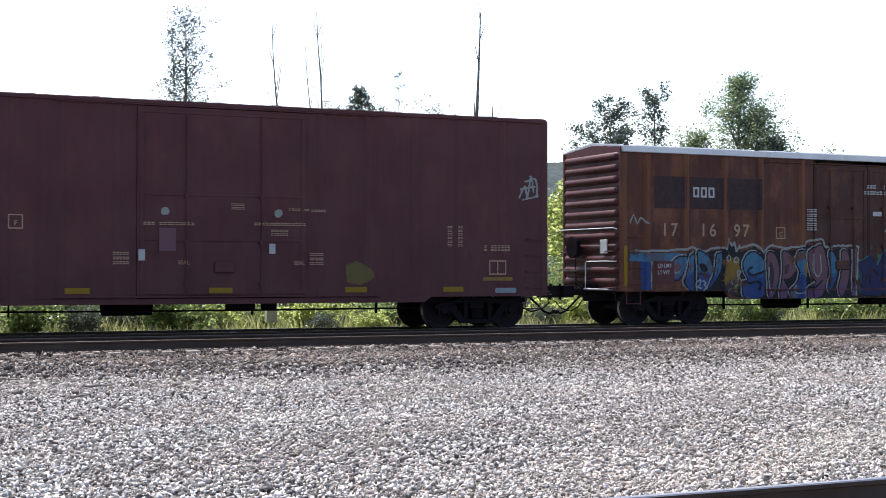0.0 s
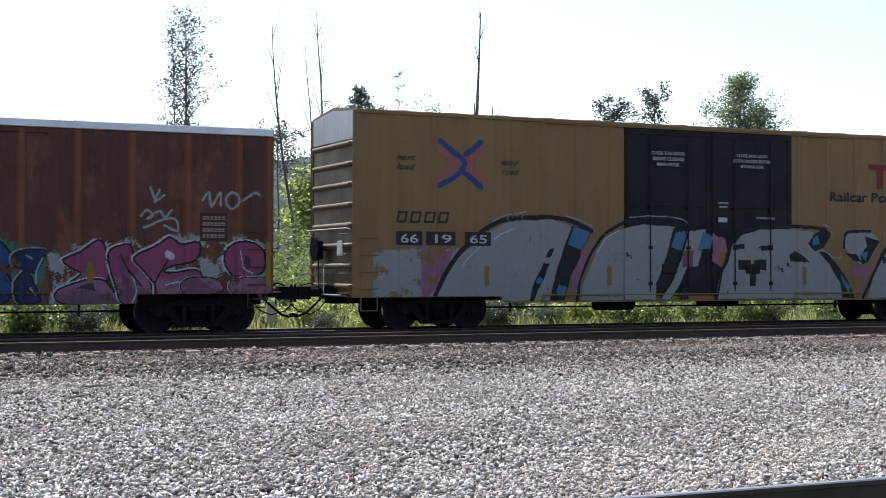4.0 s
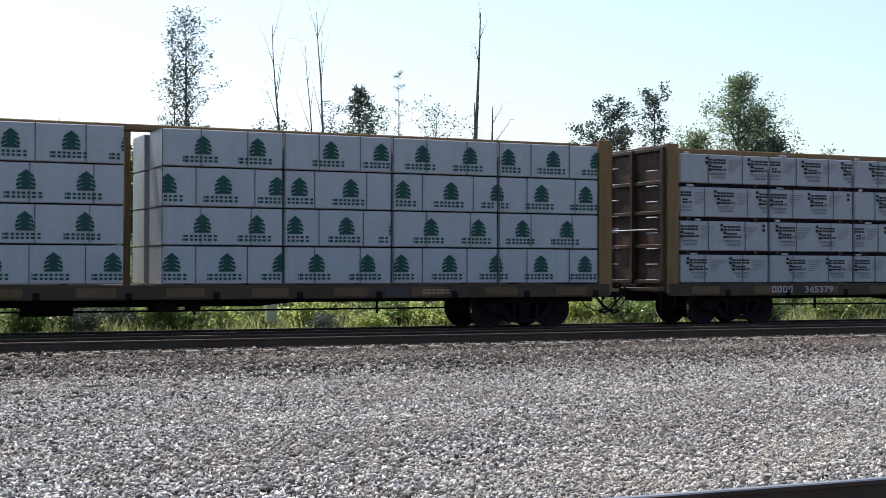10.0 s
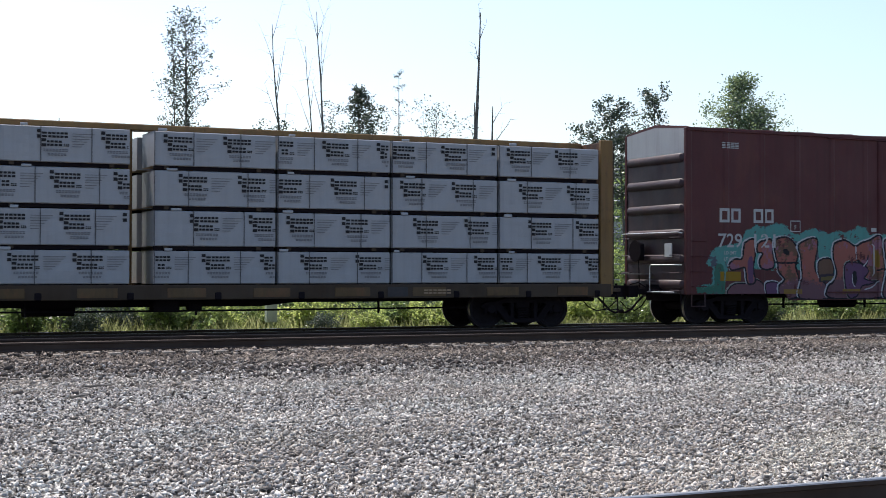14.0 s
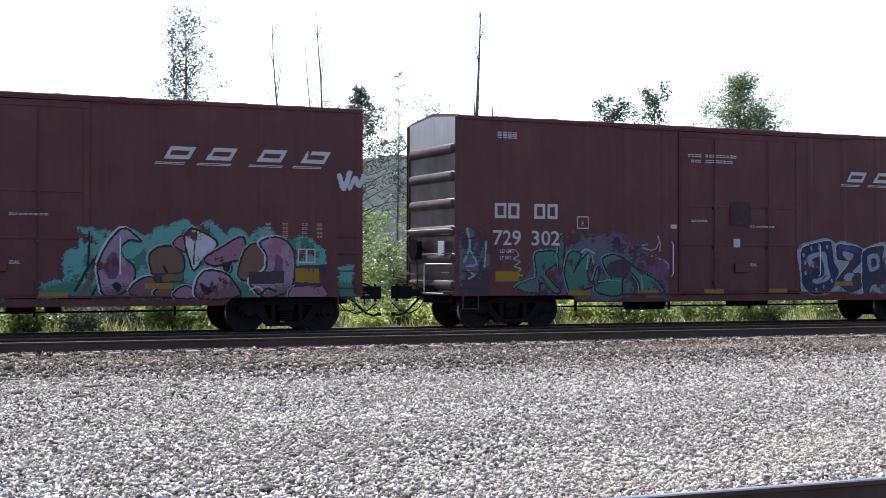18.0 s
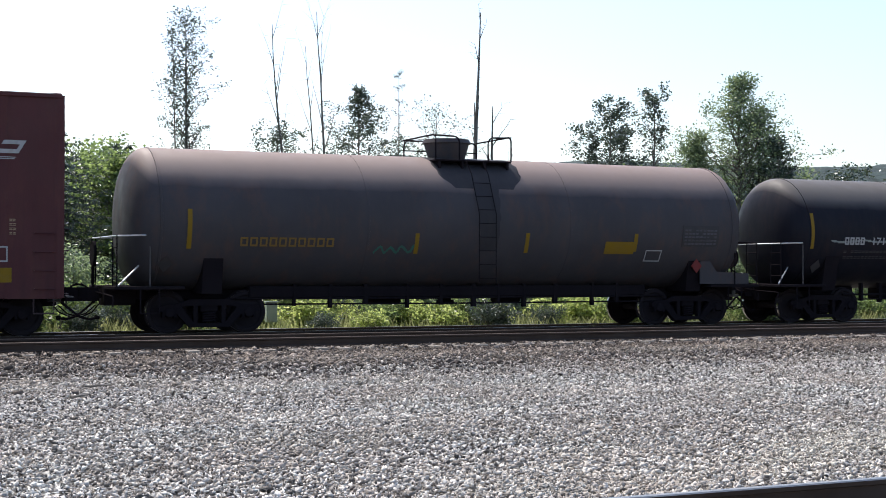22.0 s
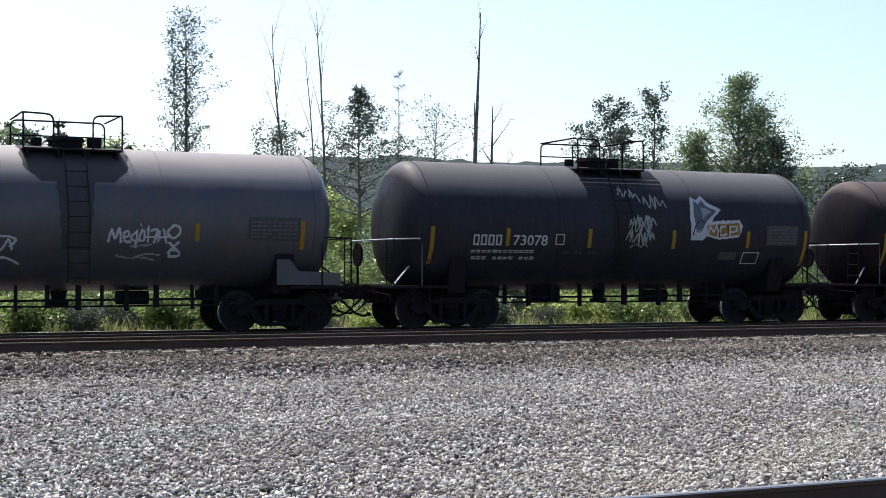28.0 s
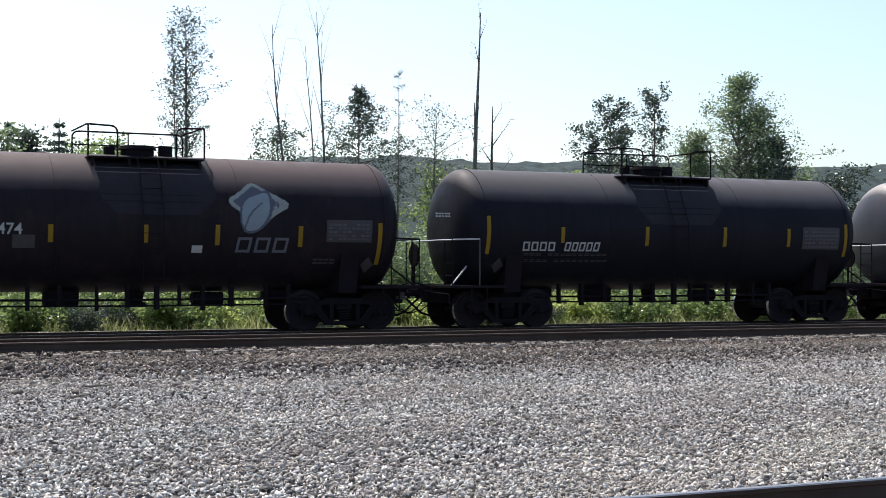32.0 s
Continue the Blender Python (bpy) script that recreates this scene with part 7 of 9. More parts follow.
    c.stroke("black", 0.07, (0.58, 1.88), (0.38, 1.36), (0.27, 0.85), (0.22, 0.66))
    c.fill("black", (0.88, 1.66), (1.29, 1.66), (1.29, 1.4), (0.88, 1.4))
    c.fill("black", (1.37, 1.66), (1.77, 1.67), (1.77, 1.4), (1.37, 1.4))
    c.fill("black", (1.25, 1.35), (1.44, 1.35), (1.44, 1), (1.25, 1))
    c.fill("black", (0.72, 2.04), (1.08, 2.07), (1.08, 1.95), (0.77, 1.92))
    c.fill("black", (1.56, 2.02), (2, 2.05), (2, 1.94), (1.62, 1.89))
    c.fill("black", (2.51, 1.8), (2.73, 1.9), (3.02, 1.77), (3.21, 1.61), (2.55, 1.63))
    c.fill("black", (3.69, 2.52), (3.91, 2.36), (3.69, 2.01), (3.38, 1.89), (3.15, 2.09), (3.41, 2.37))
    c.fill("sky", (3.32, 2.22), (3.48, 2.33), (3.56, 2.1), (3.32, 2.05))
    c.stroke("pale", 0.03, (3.66, 2.63), (3.86, 2.52), (3.95, 2.39))
    c.fill("black", (3.5, 1.9), (3.72, 1.9), (4.1, 1.57), (4.41, 1.23), (4.66, 0.83), (4.7, 0.66), (4.29, 0.66), (4.23, 1.07), (3.89, 1.5))
    c.fill("sky", (4.23, 1.31), (4.56, 0.96), (4.55, 0.73), (4.32, 1.07))
    c.stroke("pale", 0.025, (3.62, 1.96), (4, 1.74), (4.3, 1.75))
    c.fill("silver", (4.47, 2.42), (5, 2.47), (5.31, 2.44), (5.56, 2.19), (5.31, 1.78), (5, 1.51), (4.61, 1.75), (4.35, 2.04))
    c.stroke("black", 0.08, (4.35, 1.99), (4.46, 2.4), (5.25, 2.45))
    c.fill("black", (5.06, 2.32), (5.58, 2.19), (5.18, 1.64), (4.97, 1.53), (4.9, 1.78), (5.15, 2.05))
    c.fill("sky", (4.9, 1.83), (5.17, 1.92), (5.09, 1.63))
    c.fill("black", (4.38, 1.86), (4.76, 1.83), (4.97, 1.61), (4.69, 1.67))
    c.fill("silver", (5.15, 0.66), (5.31, 1.1), (5.55, 1.62), (5.94, 2.17), (6.26, 2.39), (7.57, 2.45), (8, 2.22), (8.44, 1.94), (8.91, 1.52), (9.08, 1.09), (9.19, 0.66), (6.91, 0.66))
    c.stroke("black", 0.09, (5, 0.66), (5.31, 1.21), (5.63, 1.75), (5.94, 2.25), (6.2, 2.46), (6.91, 2.54), (7.83, 2.56))
    c.stroke("black", 0.1, (7.83, 2.56), (8.07, 2.31))
    c.stroke("black", 0.1, (7.27, 2.1), (7.82, 2.08), (8.4, 1.94), (8.78, 1.69), (9.08, 1.2), (9.25, 0.66))
    c.fill("black", (5.63, 1.75), (6.1, 1.85), (7.24, 1.85), (7.83, 1.68), (6.75, 1.62), (6.1, 1.65), (5.69, 1.59))
    c.fill("dark", (7.4, 1.71), (7.95, 1.73), (7.95, 1.32), (7.42, 1.29))
    c.stroke("slate", 0.03, (7.5, 1.62), (7.87, 1.63), (7.87, 1.4), (7.5, 1.39), (7.5, 1.62))
    c.fill("sky", (7.73, 2.43), (8.05, 2.25), (7.83, 2.09), (7.63, 2.2))
    c.stroke("black", 0.04, (7.24, 2.1), (7.34, 2.24))
    c.fill("olive", (8.07, 1.09), (8.59, 1.12), (8.59, 0.85), (8.07, 0.84))
    c.stroke("pale", 0.03, (6.13, 2.54), (6.91, 2.63), (7.73, 2.65), (7.93, 2.53))
    c.stroke("white", 0.025, (5.78, 1.84), (6.04, 2.14), (6.29, 2.31))
    c.worn(0.008)
    c.lay(box3, lambda x, z: side3.y(x), "silver spray-painted letters with black outline and blue patches", low=side3.low)


def salmon_on_box6():
    c = Canvas(-7.93, 0.72, 0.52, 2.85, 0.018)
    c.cloud("teal", 0.07, (-7.44, 1.65), (-7.21, 1.95), (-6.92, 2.07), (-6.44, 2.1), (-6.26, 2.25), (-6.18, 2.43), (-5.9, 2.56), (-5.6, 2.5), (-5.35, 2.55), (-5.1, 2.6), (-4.86, 2.52), (-4.67, 2.34), (-4.48, 2.36), (-4.23, 2.49), (-3.97, 2.52), (-3.71, 2.45), (-3.52, 2.35), (-3.26, 2.46), (-2.93, 2.42), (-2.67, 2.49), (-2.54, 2.59), (-2.27, 2.52), (-2.14, 2.37), (-1.6, 2.41), (-1.19, 2.36), (-0.63, 2.14), (-0.32, 2.01), (-0.29, 1.49), (0, 1.36), (0.07, 0.84), (0.47, 0.76), (-0.63, 0.72), (-1.32, 1.04), (-4.22, 1.36), (-6.32, 1.48), (-6.82, 1.47), (-6.85, 0.82), (-7.72, 0.79), (-7.75, 0.98), (-7.26, 1.06), (-7.24, 1.47), (-7.47, 1.57))
    c.mottle("teal", "slate", 0.16)
    c.worn(0.06)
    c.blob("green", (-7.17, 1.47), (-6.91, 1.5), (-6.89, 0.86), (-7.12, 0.84))
    c.letter("mauve", 0.045, "pale", 0.03, (-6.81, 0.79), (-6.61, 1.02), (-6.2, 1.06), (-5.77, 1.12), (-5.56, 0.66), (-6.43, 0.66))
    c.letter("purple", 0.045, "white", 0.035, (-5.59, 1.04), (-5.16, 1.05), (-4.95, 0.66), (-5.44, 0.66))
    c.letter("salmon", 0.06, "white", 0.035, (-6.27, 2.01), (-6.18, 2.14), (-5.94, 2.19), (-5.91, 1.84), (-5.96, 1.48), (-5.92, 1.09), (-6.16, 1.08), (-6.22, 1.45), (-6.32, 1.45), (-6.65, 1.4), (-6.72, 1.56), (-6.53, 1.68), (-6.32, 1.69))
    c.blob("purple", (-6.13, 1.66), (-5.99, 1.72), (-5.97, 1.12), (-6.12, 1.12))
    c.letter("salmon", 0.06, "white", 0.035, (-5.84, 2.02), (-5.72, 2.14), (-5.4, 2.19), (-5.34, 1.84), (-5.33, 1.47), (-5.7, 1.44), (-5.78, 1.65), (-5.69, 1.83), (-5.84, 1.86))
    c.letter("salmon", 0.06, "white", 0.035, (-5.29, 2.17), (-4.92, 2.26), (-4.67, 2.12), (-4.55, 1.85), (-4.61, 1.48), (-4.52, 1.11), (-4.58, 0.7), (-5.07, 0.67), (-5.15, 0.97), (-4.97, 1.16), (-5.16, 1.35), (-5.2, 1.6), (-5.27, 1.84))
    c.blob("black", (-5.03, 1.93), (-4.93, 1.97), (-4.82, 1.87), (-4.85, 1.8), (-4.98, 1.83))
    c.stroke("black", 0.05, (-5.26, 1.6), (-4.55, 1.59))
    c.letter("salmon", 0.06, "white", 0.035, (-4.53, 2.07), (-3.97, 2.25), (-3.89, 1.98), (-3.97, 1.67), (-3.97, 1.42), (-3.81, 1.21), (-3.58, 0.96), (-3.53, 0.66), (-4.45, 0.66), (-4.49, 0.99), (-4.4, 1.24), (-4.45, 1.73))
    c.fill("teal", (-3.87, 2.04), (-3.4, 2.04), (-3.4, 1.73), (-3.45, 1.71), (-3.84, 1.67))
    c.letter("brown", 0.05, "white", 0.03, (-3.83, 1.66), (-3.48, 1.7), (-3.37, 1.48), (-3.45, 1.21), (-3.76, 1.16), (-3.88, 1.41))
    c.fill("dark", (-3.84, 1.29), (-3.3, 1.31), (-3.3, 1.09), (-3.84, 1.08))
    c.fill("olive", (-3.77, 1.22), (-3.35, 1.24), (-3.35, 1.14), (-3.77, 1.12))
    c.letter("salmon", 0.065, "white", 0.035, (-3.38, 2.04), (-3.26, 2.15), (-3, 2.2), (-2.8, 2.14), (-2.6, 2.05), (-2.4, 2.14), (-2.14, 2.22), (-1.79, 2.32), (-1.72, 1.87), (-1.65, 1.49), (-1.72, 1.11), (-1.69, 0.68), (-3.45, 0.66), (-3.55, 0.94), (-3.37, 1.11), (-3.26, 1.36), (-3.38, 1.73))
    c.letter("purple", 0.05, "pale", 0.02, (-2.93, 1.59), (-2.6, 1.61), (-2.3, 1.51), (-2.19, 1.36), (-2.32, 1.17), (-1.86, 1.1), (-2.13, 1.03), (-2.4, 0.97), (-2.56, 0.72), (-2.81, 0.66), (-2.93, 0.86), (-3, 1.24))
    c.blob("black", (-2.65, 1.4), (-2.57, 1.3), (-2.59, 1.07), (-2.67, 0.98), (-2.73, 1.11), (-2.72, 1.31))
    c.stroke("white", 0.025, (-2.72, 1.29), (-2.72, 1.08), (-2.64, 0.96))
    c.stroke("white", 0.035, (-2.6, 2.03), (-2.59, 1.68))
    c.stroke("black", 0.06, (-2.54, 1.66), (-2.3, 1.54), (-2.19, 1.79))
    c.stroke("white", 0.03, (-2.35, 1.51), (-2.22, 1.66))
    c.stroke("white", 0.03, (-2.32, 0.89), (-2.03, 0.96), (-1.85, 1.11))
    c.blob("gold", (-2.03, 1.87), (-1.87, 1.92), (-1.81, 1.51), (-2, 1.54))
    c.letter("salmon", 0.06, "white", 0.035, (-1.64, 2.23), (-1.12, 2.29), (-1.08, 2), (-1.21, 1.75), (-1.21, 1.43), (-1.1, 1.11), (-1.18, 0.67), (-1.7, 0.68), (-1.65, 1.11), (-1.58, 1.49), (-1.65, 1.87))
    c.letter("rose", 0.05, "white", 0.03, (-0.98, 1.31), (-0.63, 1.39), (-0.46, 1.23), (-0.41, 0.85), (-0.99, 0.8))
    c.blob("dark", (-0.82, 1.16), (-0.63, 1.21), (-0.55, 0.98), (-0.77, 0.93))
    c.stroke("black", 0.05, (-1.87, 1.39), (-1.7, 1.44), (-1.54, 1.39))
    c.stroke("white", 0.03, (-1.51, 0.98), (-1.32, 1), (-1.18, 0.9))
    c.fill("olive", (-0.91, 1.04), (-0.63, 1.07), (-0.63, 0.91), (-0.91, 0.9))
    c.shade("salmon", "mauve", 1.12)
    c.mottle("salmon", "rose", 0.22)
    c.mottle("salmon", "brown", 0.14)
    c.shade("teal", "green", 1.05)
    c.worn(0.03)
    c.lay(box6, lambda x, z: side6.y(x), "salmon and purple spray-painted letters on turquoise", low=side6.low)


def lilac_on_box6():
    c = Canvas(0.61, 7.93, 0.52, 2.74, 0.018)
    c.cloud("teal", 0.09, (0.86, 1.1), (1.34, 1.21), (1.34, 1.5), (1.49, 1.76), (1.67, 1.83), (1.64, 2.23), (1.96, 2.25), (2.49, 2.17), (2.87, 2.28), (3.17, 2.11), (3.36, 2.32), (3.71, 2.46), (3.99, 2.49), (4.26, 2.3), (4.5, 2.47), (4.7, 2.33), (4.89, 2.13), (5.02, 2.34), (5.22, 2.31), (5.38, 2.13), (5.62, 2.32), (5.87, 2.35), (6, 2.14), (6.36, 2), (6.53, 2.08), (6.86, 2.01), (7.15, 1.8), (7.2, 1.37), (7.11, 0.78), (1.67, 0.76), (0.86, 0.79))
    c.cloud("teal", 0.08, (7.45, 1.44), (7.84, 1.45), (7.79, 1.09), (7.91, 0.77), (7.5, 0.78))
    c.mottle("teal", "green", 0.22)
    c.worn(0.08)
    c.stroke("black", 0.06, (1.64, 0.94), (1.9, 1.42), (2.41, 2.04), (2.59, 2.23))
    c.stroke("black", 0.05, (1.93, 2.17), (1.9, 1.5))
    c.stroke("mauve", 0.12, (1.79, 0.9), (1.99, 1.23), (2.17, 1.5))
    c.stroke("black", 0.05, (1.96, 0.77), (2.11, 1.1), (2.17, 1.5))
    c.letter("lilac", 0.055, "white", 0.035, (2.11, 1.5), (2.26, 1.84), (2.49, 2.17), (2.64, 2.25), (2.79, 2.2), (3.02, 1.98), (2.79, 2.01), (2.59, 1.84), (2.68, 1.64), (2.87, 1.44), (2.87, 1.17), (2.71, 0.94), (2.41, 0.82), (2.2, 0.89), (2.14, 1.17))
    c.blob("purple", (2.29, 1.61), (2.47, 1.77), (2.56, 1.5), (2.49, 1.21), (2.31, 1.23))
    c.blob("black", (2.41, 1.07), (2.53, 1.13), (2.62, 1.02), (2.53, 0.91))
    c.blob("teal", (2.62, 1.8), (2.87, 1.96), (3.11, 1.91), (2.9, 1.66), (2.71, 1.61))
    c.letter("brown", 0.05, "pale", 0.035, (3.2, 1.71), (3.4, 1.87), (3.71, 1.89), (3.9, 1.71), (3.95, 1.44), (3.81, 1.22), (3.33, 1.19), (3.22, 1.44))
    c.stroke("black", 0.05, (3.51, 1.45), (3.6, 1.29))
    c.fill("dark", (3.3, 1.31), (3.95, 1.33), (3.95, 1.1), (3.3, 1.1))
    c.fill("olive", (3.48, 1.29), (3.92, 1.3), (3.92, 1.15), (3.48, 1.14))
    c.letter("mauve", 0.045, "white", 0.03, (2.79, 0.86), (2.94, 1.15), (3.26, 1.22), (3.36, 0.83))
    c.letter("brown", 0.045, "pale", 0.025, (3.3, 0.85), (3.42, 1.02), (3.7, 0.97), (3.67, 0.78))
    c.letter("rose", 0.045, "pale", 0.025, (3.73, 0.91), (4.01, 1.04), (4.29, 0.81), (3.79, 0.77))
    c.letter("white", 0.06, "pale", 0.02, (3.95, 2.05), (4.06, 2.26), (4.26, 2.23), (4.66, 1.99), (4.5, 1.71), (4.34, 1.58), (4.15, 1.38), (4.02, 1.71))
    c.stroke("black", 0.035, (4.2, 2.19), (4.15, 1.51))
    c.letter("rose", 0.045, "pale", 0.02, (3.7, 1.95), (3.91, 2.11), (3.98, 1.78), (3.85, 1.81))
    c.letter("paleblue", 0.04, "pale", 0.02, (4.58, 1.51), (4.93, 1.59), (4.99, 1.34), (4.7, 1.29))
    c.blob("black", (4.8, 1.56), (4.96, 1.59), (4.96, 1.37), (4.83, 1.34))
    c.letter("rose", 0.055, "pale", 0.025, (4.39, 1.62), (4.82, 1.91), (5.22, 2.11), (5.31, 1.93), (5.23, 1.65), (4.98, 1.55), (4.58, 1.47))
    c.letter("lilac", 0.055, "white", 0.035, (4.23, 1.14), (4.42, 1.36), (4.82, 1.33), (5.06, 1.09), (5.15, 0.8), (4.26, 0.77))
    c.blob("black", (4.29, 1.1), (4.48, 1.01), (4.67, 1.04), (4.51, 0.87), (4.39, 0.85))
    c.letter("brown", 0.05, "pale", 0.025, (5.3, 1.84), (5.54, 1.96), (5.75, 1.79), (5.8, 1.44), (5.64, 1.22), (5.38, 1.15), (5.15, 1.23), (5.18, 1.54))
    c.letter("lilac", 0.055, "white", 0.035, (5.62, 1.97), (5.9, 2.11), (6.23, 2.03), (6.43, 1.72), (6.43, 1.3), (6.29, 0.91), (5.78, 0.77), (5.51, 0.93), (5.41, 1.16), (5.73, 1.37), (5.78, 1.72))
    c.blob("purple", (6, 1.71), (6.15, 1.62), (6.13, 1.23), (5.96, 1.23))
    c.fill("dark", (5.38, 1.34), (6.19, 1.37), (6.19, 1.09), (5.38, 1.07))
    c.stroke("white", 0.03, (5.41, 0.95), (5.6, 1.01), (5.73, 0.87))
    c.stroke("black", 0.05, (5.64, 0.84), (5.8, 0.98), (6, 0.92))
    c.letter("rose", 0.03, "pale", 0.02, (6.39, 1.01), (6.86, 1.09), (7.13, 1), (7.13, 0.76), (6.36, 0.75))
    c.fill("dark", (6.44, 1.48), (7.2, 1.51), (7.2, 1.02), (6.44, 1.01))
    c.fill("gold", (6.56, 1.34), (7.03, 1.34), (7.03, 1.1), (6.56, 1.1))
    c.shade("lilac", "mauve", 1.0)
    c.mottle("lilac", "rose", 0.2)
    c.mottle("brown", "mauve", 0.25)
    c.shade("teal", "green", 1.10)
    c.worn(0.04)
    c.lay(box6, lambda x, z: side6.y(x), "lilac and white spray-painted letters on turquoise", low=side6.low)


def vtag_on_box6():
    c = Canvas(7.13, 8.43, 3.03, 3.88)
    c.stroke("white", 0.119, (7.48, 3.51), (7.59, 3.23), (7.73, 3.58))
    c.stroke("white", 0.103, (7.73, 3.23), (7.87, 3.46), (7.94, 3.29), (8.08, 3.53))
    c.lay(box6, lambda x, z: side6.y(x), "white pointed tag", low=side6.low)


def green_on_box7():
    c = Canvas(-6.72, -1.77, 0.52, 2.57, 0.018)
    c.cloud("purple", 0.12, (-6.25, 1.12), (-6.04, 1.42), (-5.95, 1.69), (-5.62, 1.84), (-5.19, 2.08), (-4.89, 2.31), (-4.68, 2.21), (-4.2, 2.28), (-3.95, 2.32), (-3.57, 2.29), (-3.18, 2.04), (-2.92, 1.98), (-2.65, 1.74), (-2.32, 1.68), (-2.12, 1.49), (-2.02, 1.24), (-2.12, 0.98), (-2.19, 0.71), (-5.19, 0.67), (-5.98, 0.78), (-6.18, 0.94))
    c.mottle("purple", "slate", 0.3)
    c.mottle("purple", "dark", 0.25)
    c.worn(0.16)
    c.blob("dark", (-5.01, 2.18), (-4.83, 2.28), (-4.68, 2.19), (-4.8, 2.04), (-4.97, 2.04))
    c.blob("navy", (-3.74, 2.16), (-3.59, 2.2), (-3.56, 1.95), (-3.72, 1.98))
    c.letter("green", 0.05, "teal", 0.025, (-5.95, 1.75), (-5.74, 1.84), (-5.44, 1.86), (-5.3, 1.72), (-5.38, 1.54), (-5.65, 1.34), (-5.43, 1.07), (-5.24, 0.87), (-5.43, 0.84), (-5.77, 1.09), (-5.82, 0.81), (-5.98, 0.93), (-5.9, 1.33))
    c.letter("green", 0.05, "teal", 0.02, (-5.27, 2.13), (-5.13, 2.18), (-5.17, 1.48), (-5.3, 1.47))
    c.letter("green", 0.03, "teal", 0.02, (-6.47, 0.98), (-5.9, 1.19), (-5.89, 0.85))
    c.blob("dark", (-5.75, 1.5), (-5.68, 1.57), (-5.7, 1.38))
    c.stroke("dark", 0.05, (-5.8, 1.24), (-5.56, 1), (-5.48, 0.82))
    c.letter("green", 0.05, "teal", 0.025, (-5.07, 1.65), (-4.95, 1.84), (-4.67, 1.77), (-4.86, 1.36), (-4.75, 1.53), (-4.45, 1.85), (-4.36, 1.73), (-4.5, 1.36), (-4.37, 1.11), (-4.2, 1.47), (-4.16, 1.33), (-4.25, 1.04), (-4.57, 0.92), (-4.87, 0.8), (-4.94, 0.73), (-5.07, 1.09), (-5.14, 1.36))
    c.stroke("paleblue", 0.05, (-4.65, 1.83), (-4.53, 1.9), (-4.3, 1.81))
    c.stroke("paleblue", 0.045, (-4.48, 1.77), (-4.51, 1.43))
    c.stroke("paleblue", 0.03, (-4.37, 1.77), (-4.32, 1.58))
    c.letter("green", 0.05, "teal", 0.025, (-4.07, 1.65), (-3.82, 1.78), (-3.56, 1.74), (-3.31, 1.61), (-2.92, 1.36), (-2.52, 1.16), (-2.31, 0.83), (-2.91, 0.84), (-3.04, 1.11), (-3.3, 1.35), (-3.48, 1.16), (-3.56, 0.77), (-4.2, 0.84), (-4.26, 1.04), (-3.82, 1.16), (-3.94, 1.35))
    c.blob("dark", (-3.94, 1.53), (-3.5, 1.66), (-3.23, 1.47), (-3.43, 1.22), (-3.82, 1.24))
    c.stroke("dark", 0.05, (-3.63, 1.75), (-3.31, 1.58), (-2.91, 1.29))
    c.stroke("dark", 0.05, (-2.65, 1.11), (-2.39, 0.86))
    c.stroke("teal", 0.03, (-2.95, 1.26), (-2.91, 0.86))
    c.stroke("teal", 0.03, (-4.15, 1.11), (-3.82, 1.15), (-3.54, 1.11))
    c.stroke("paleblue", 0.035, (-2.89, 1.95), (-2.66, 1.9), (-2.5, 1.94), (-2.42, 2.11), (-2.45, 2.24))
    c.stroke("paleblue", 0.035, (-2.65, 1.74), (-2.46, 1.79), (-2.38, 1.99), (-2.45, 2.21))
    c.stroke("paleblue", 0.035, (-2.52, 1.71), (-2.31, 1.64), (-2.15, 1.54), (-2.18, 1.44))
    c.stroke("paleblue", 0.03, (-2.92, 2.01), (-2.76, 2.04))
    c.fill("olive", (-4.88, 0.79), (-4.47, 0.8), (-4.47, 0.69), (-4.88, 0.68))
    c.fill("olive", (-2.78, 0.82), (-2.39, 0.83), (-2.39, 0.71), (-2.78, 0.7))
    c.stroke("dark", 0.04, (-2.6, 0.96), (-2.47, 1.01))
    c.mottle("green", "slate", 0.12)
    c.worn(0.05)
    c.lay(box7, lambda x, z: side7.y(x), "sea-green and purple spray-painted letters", low=side7.low)


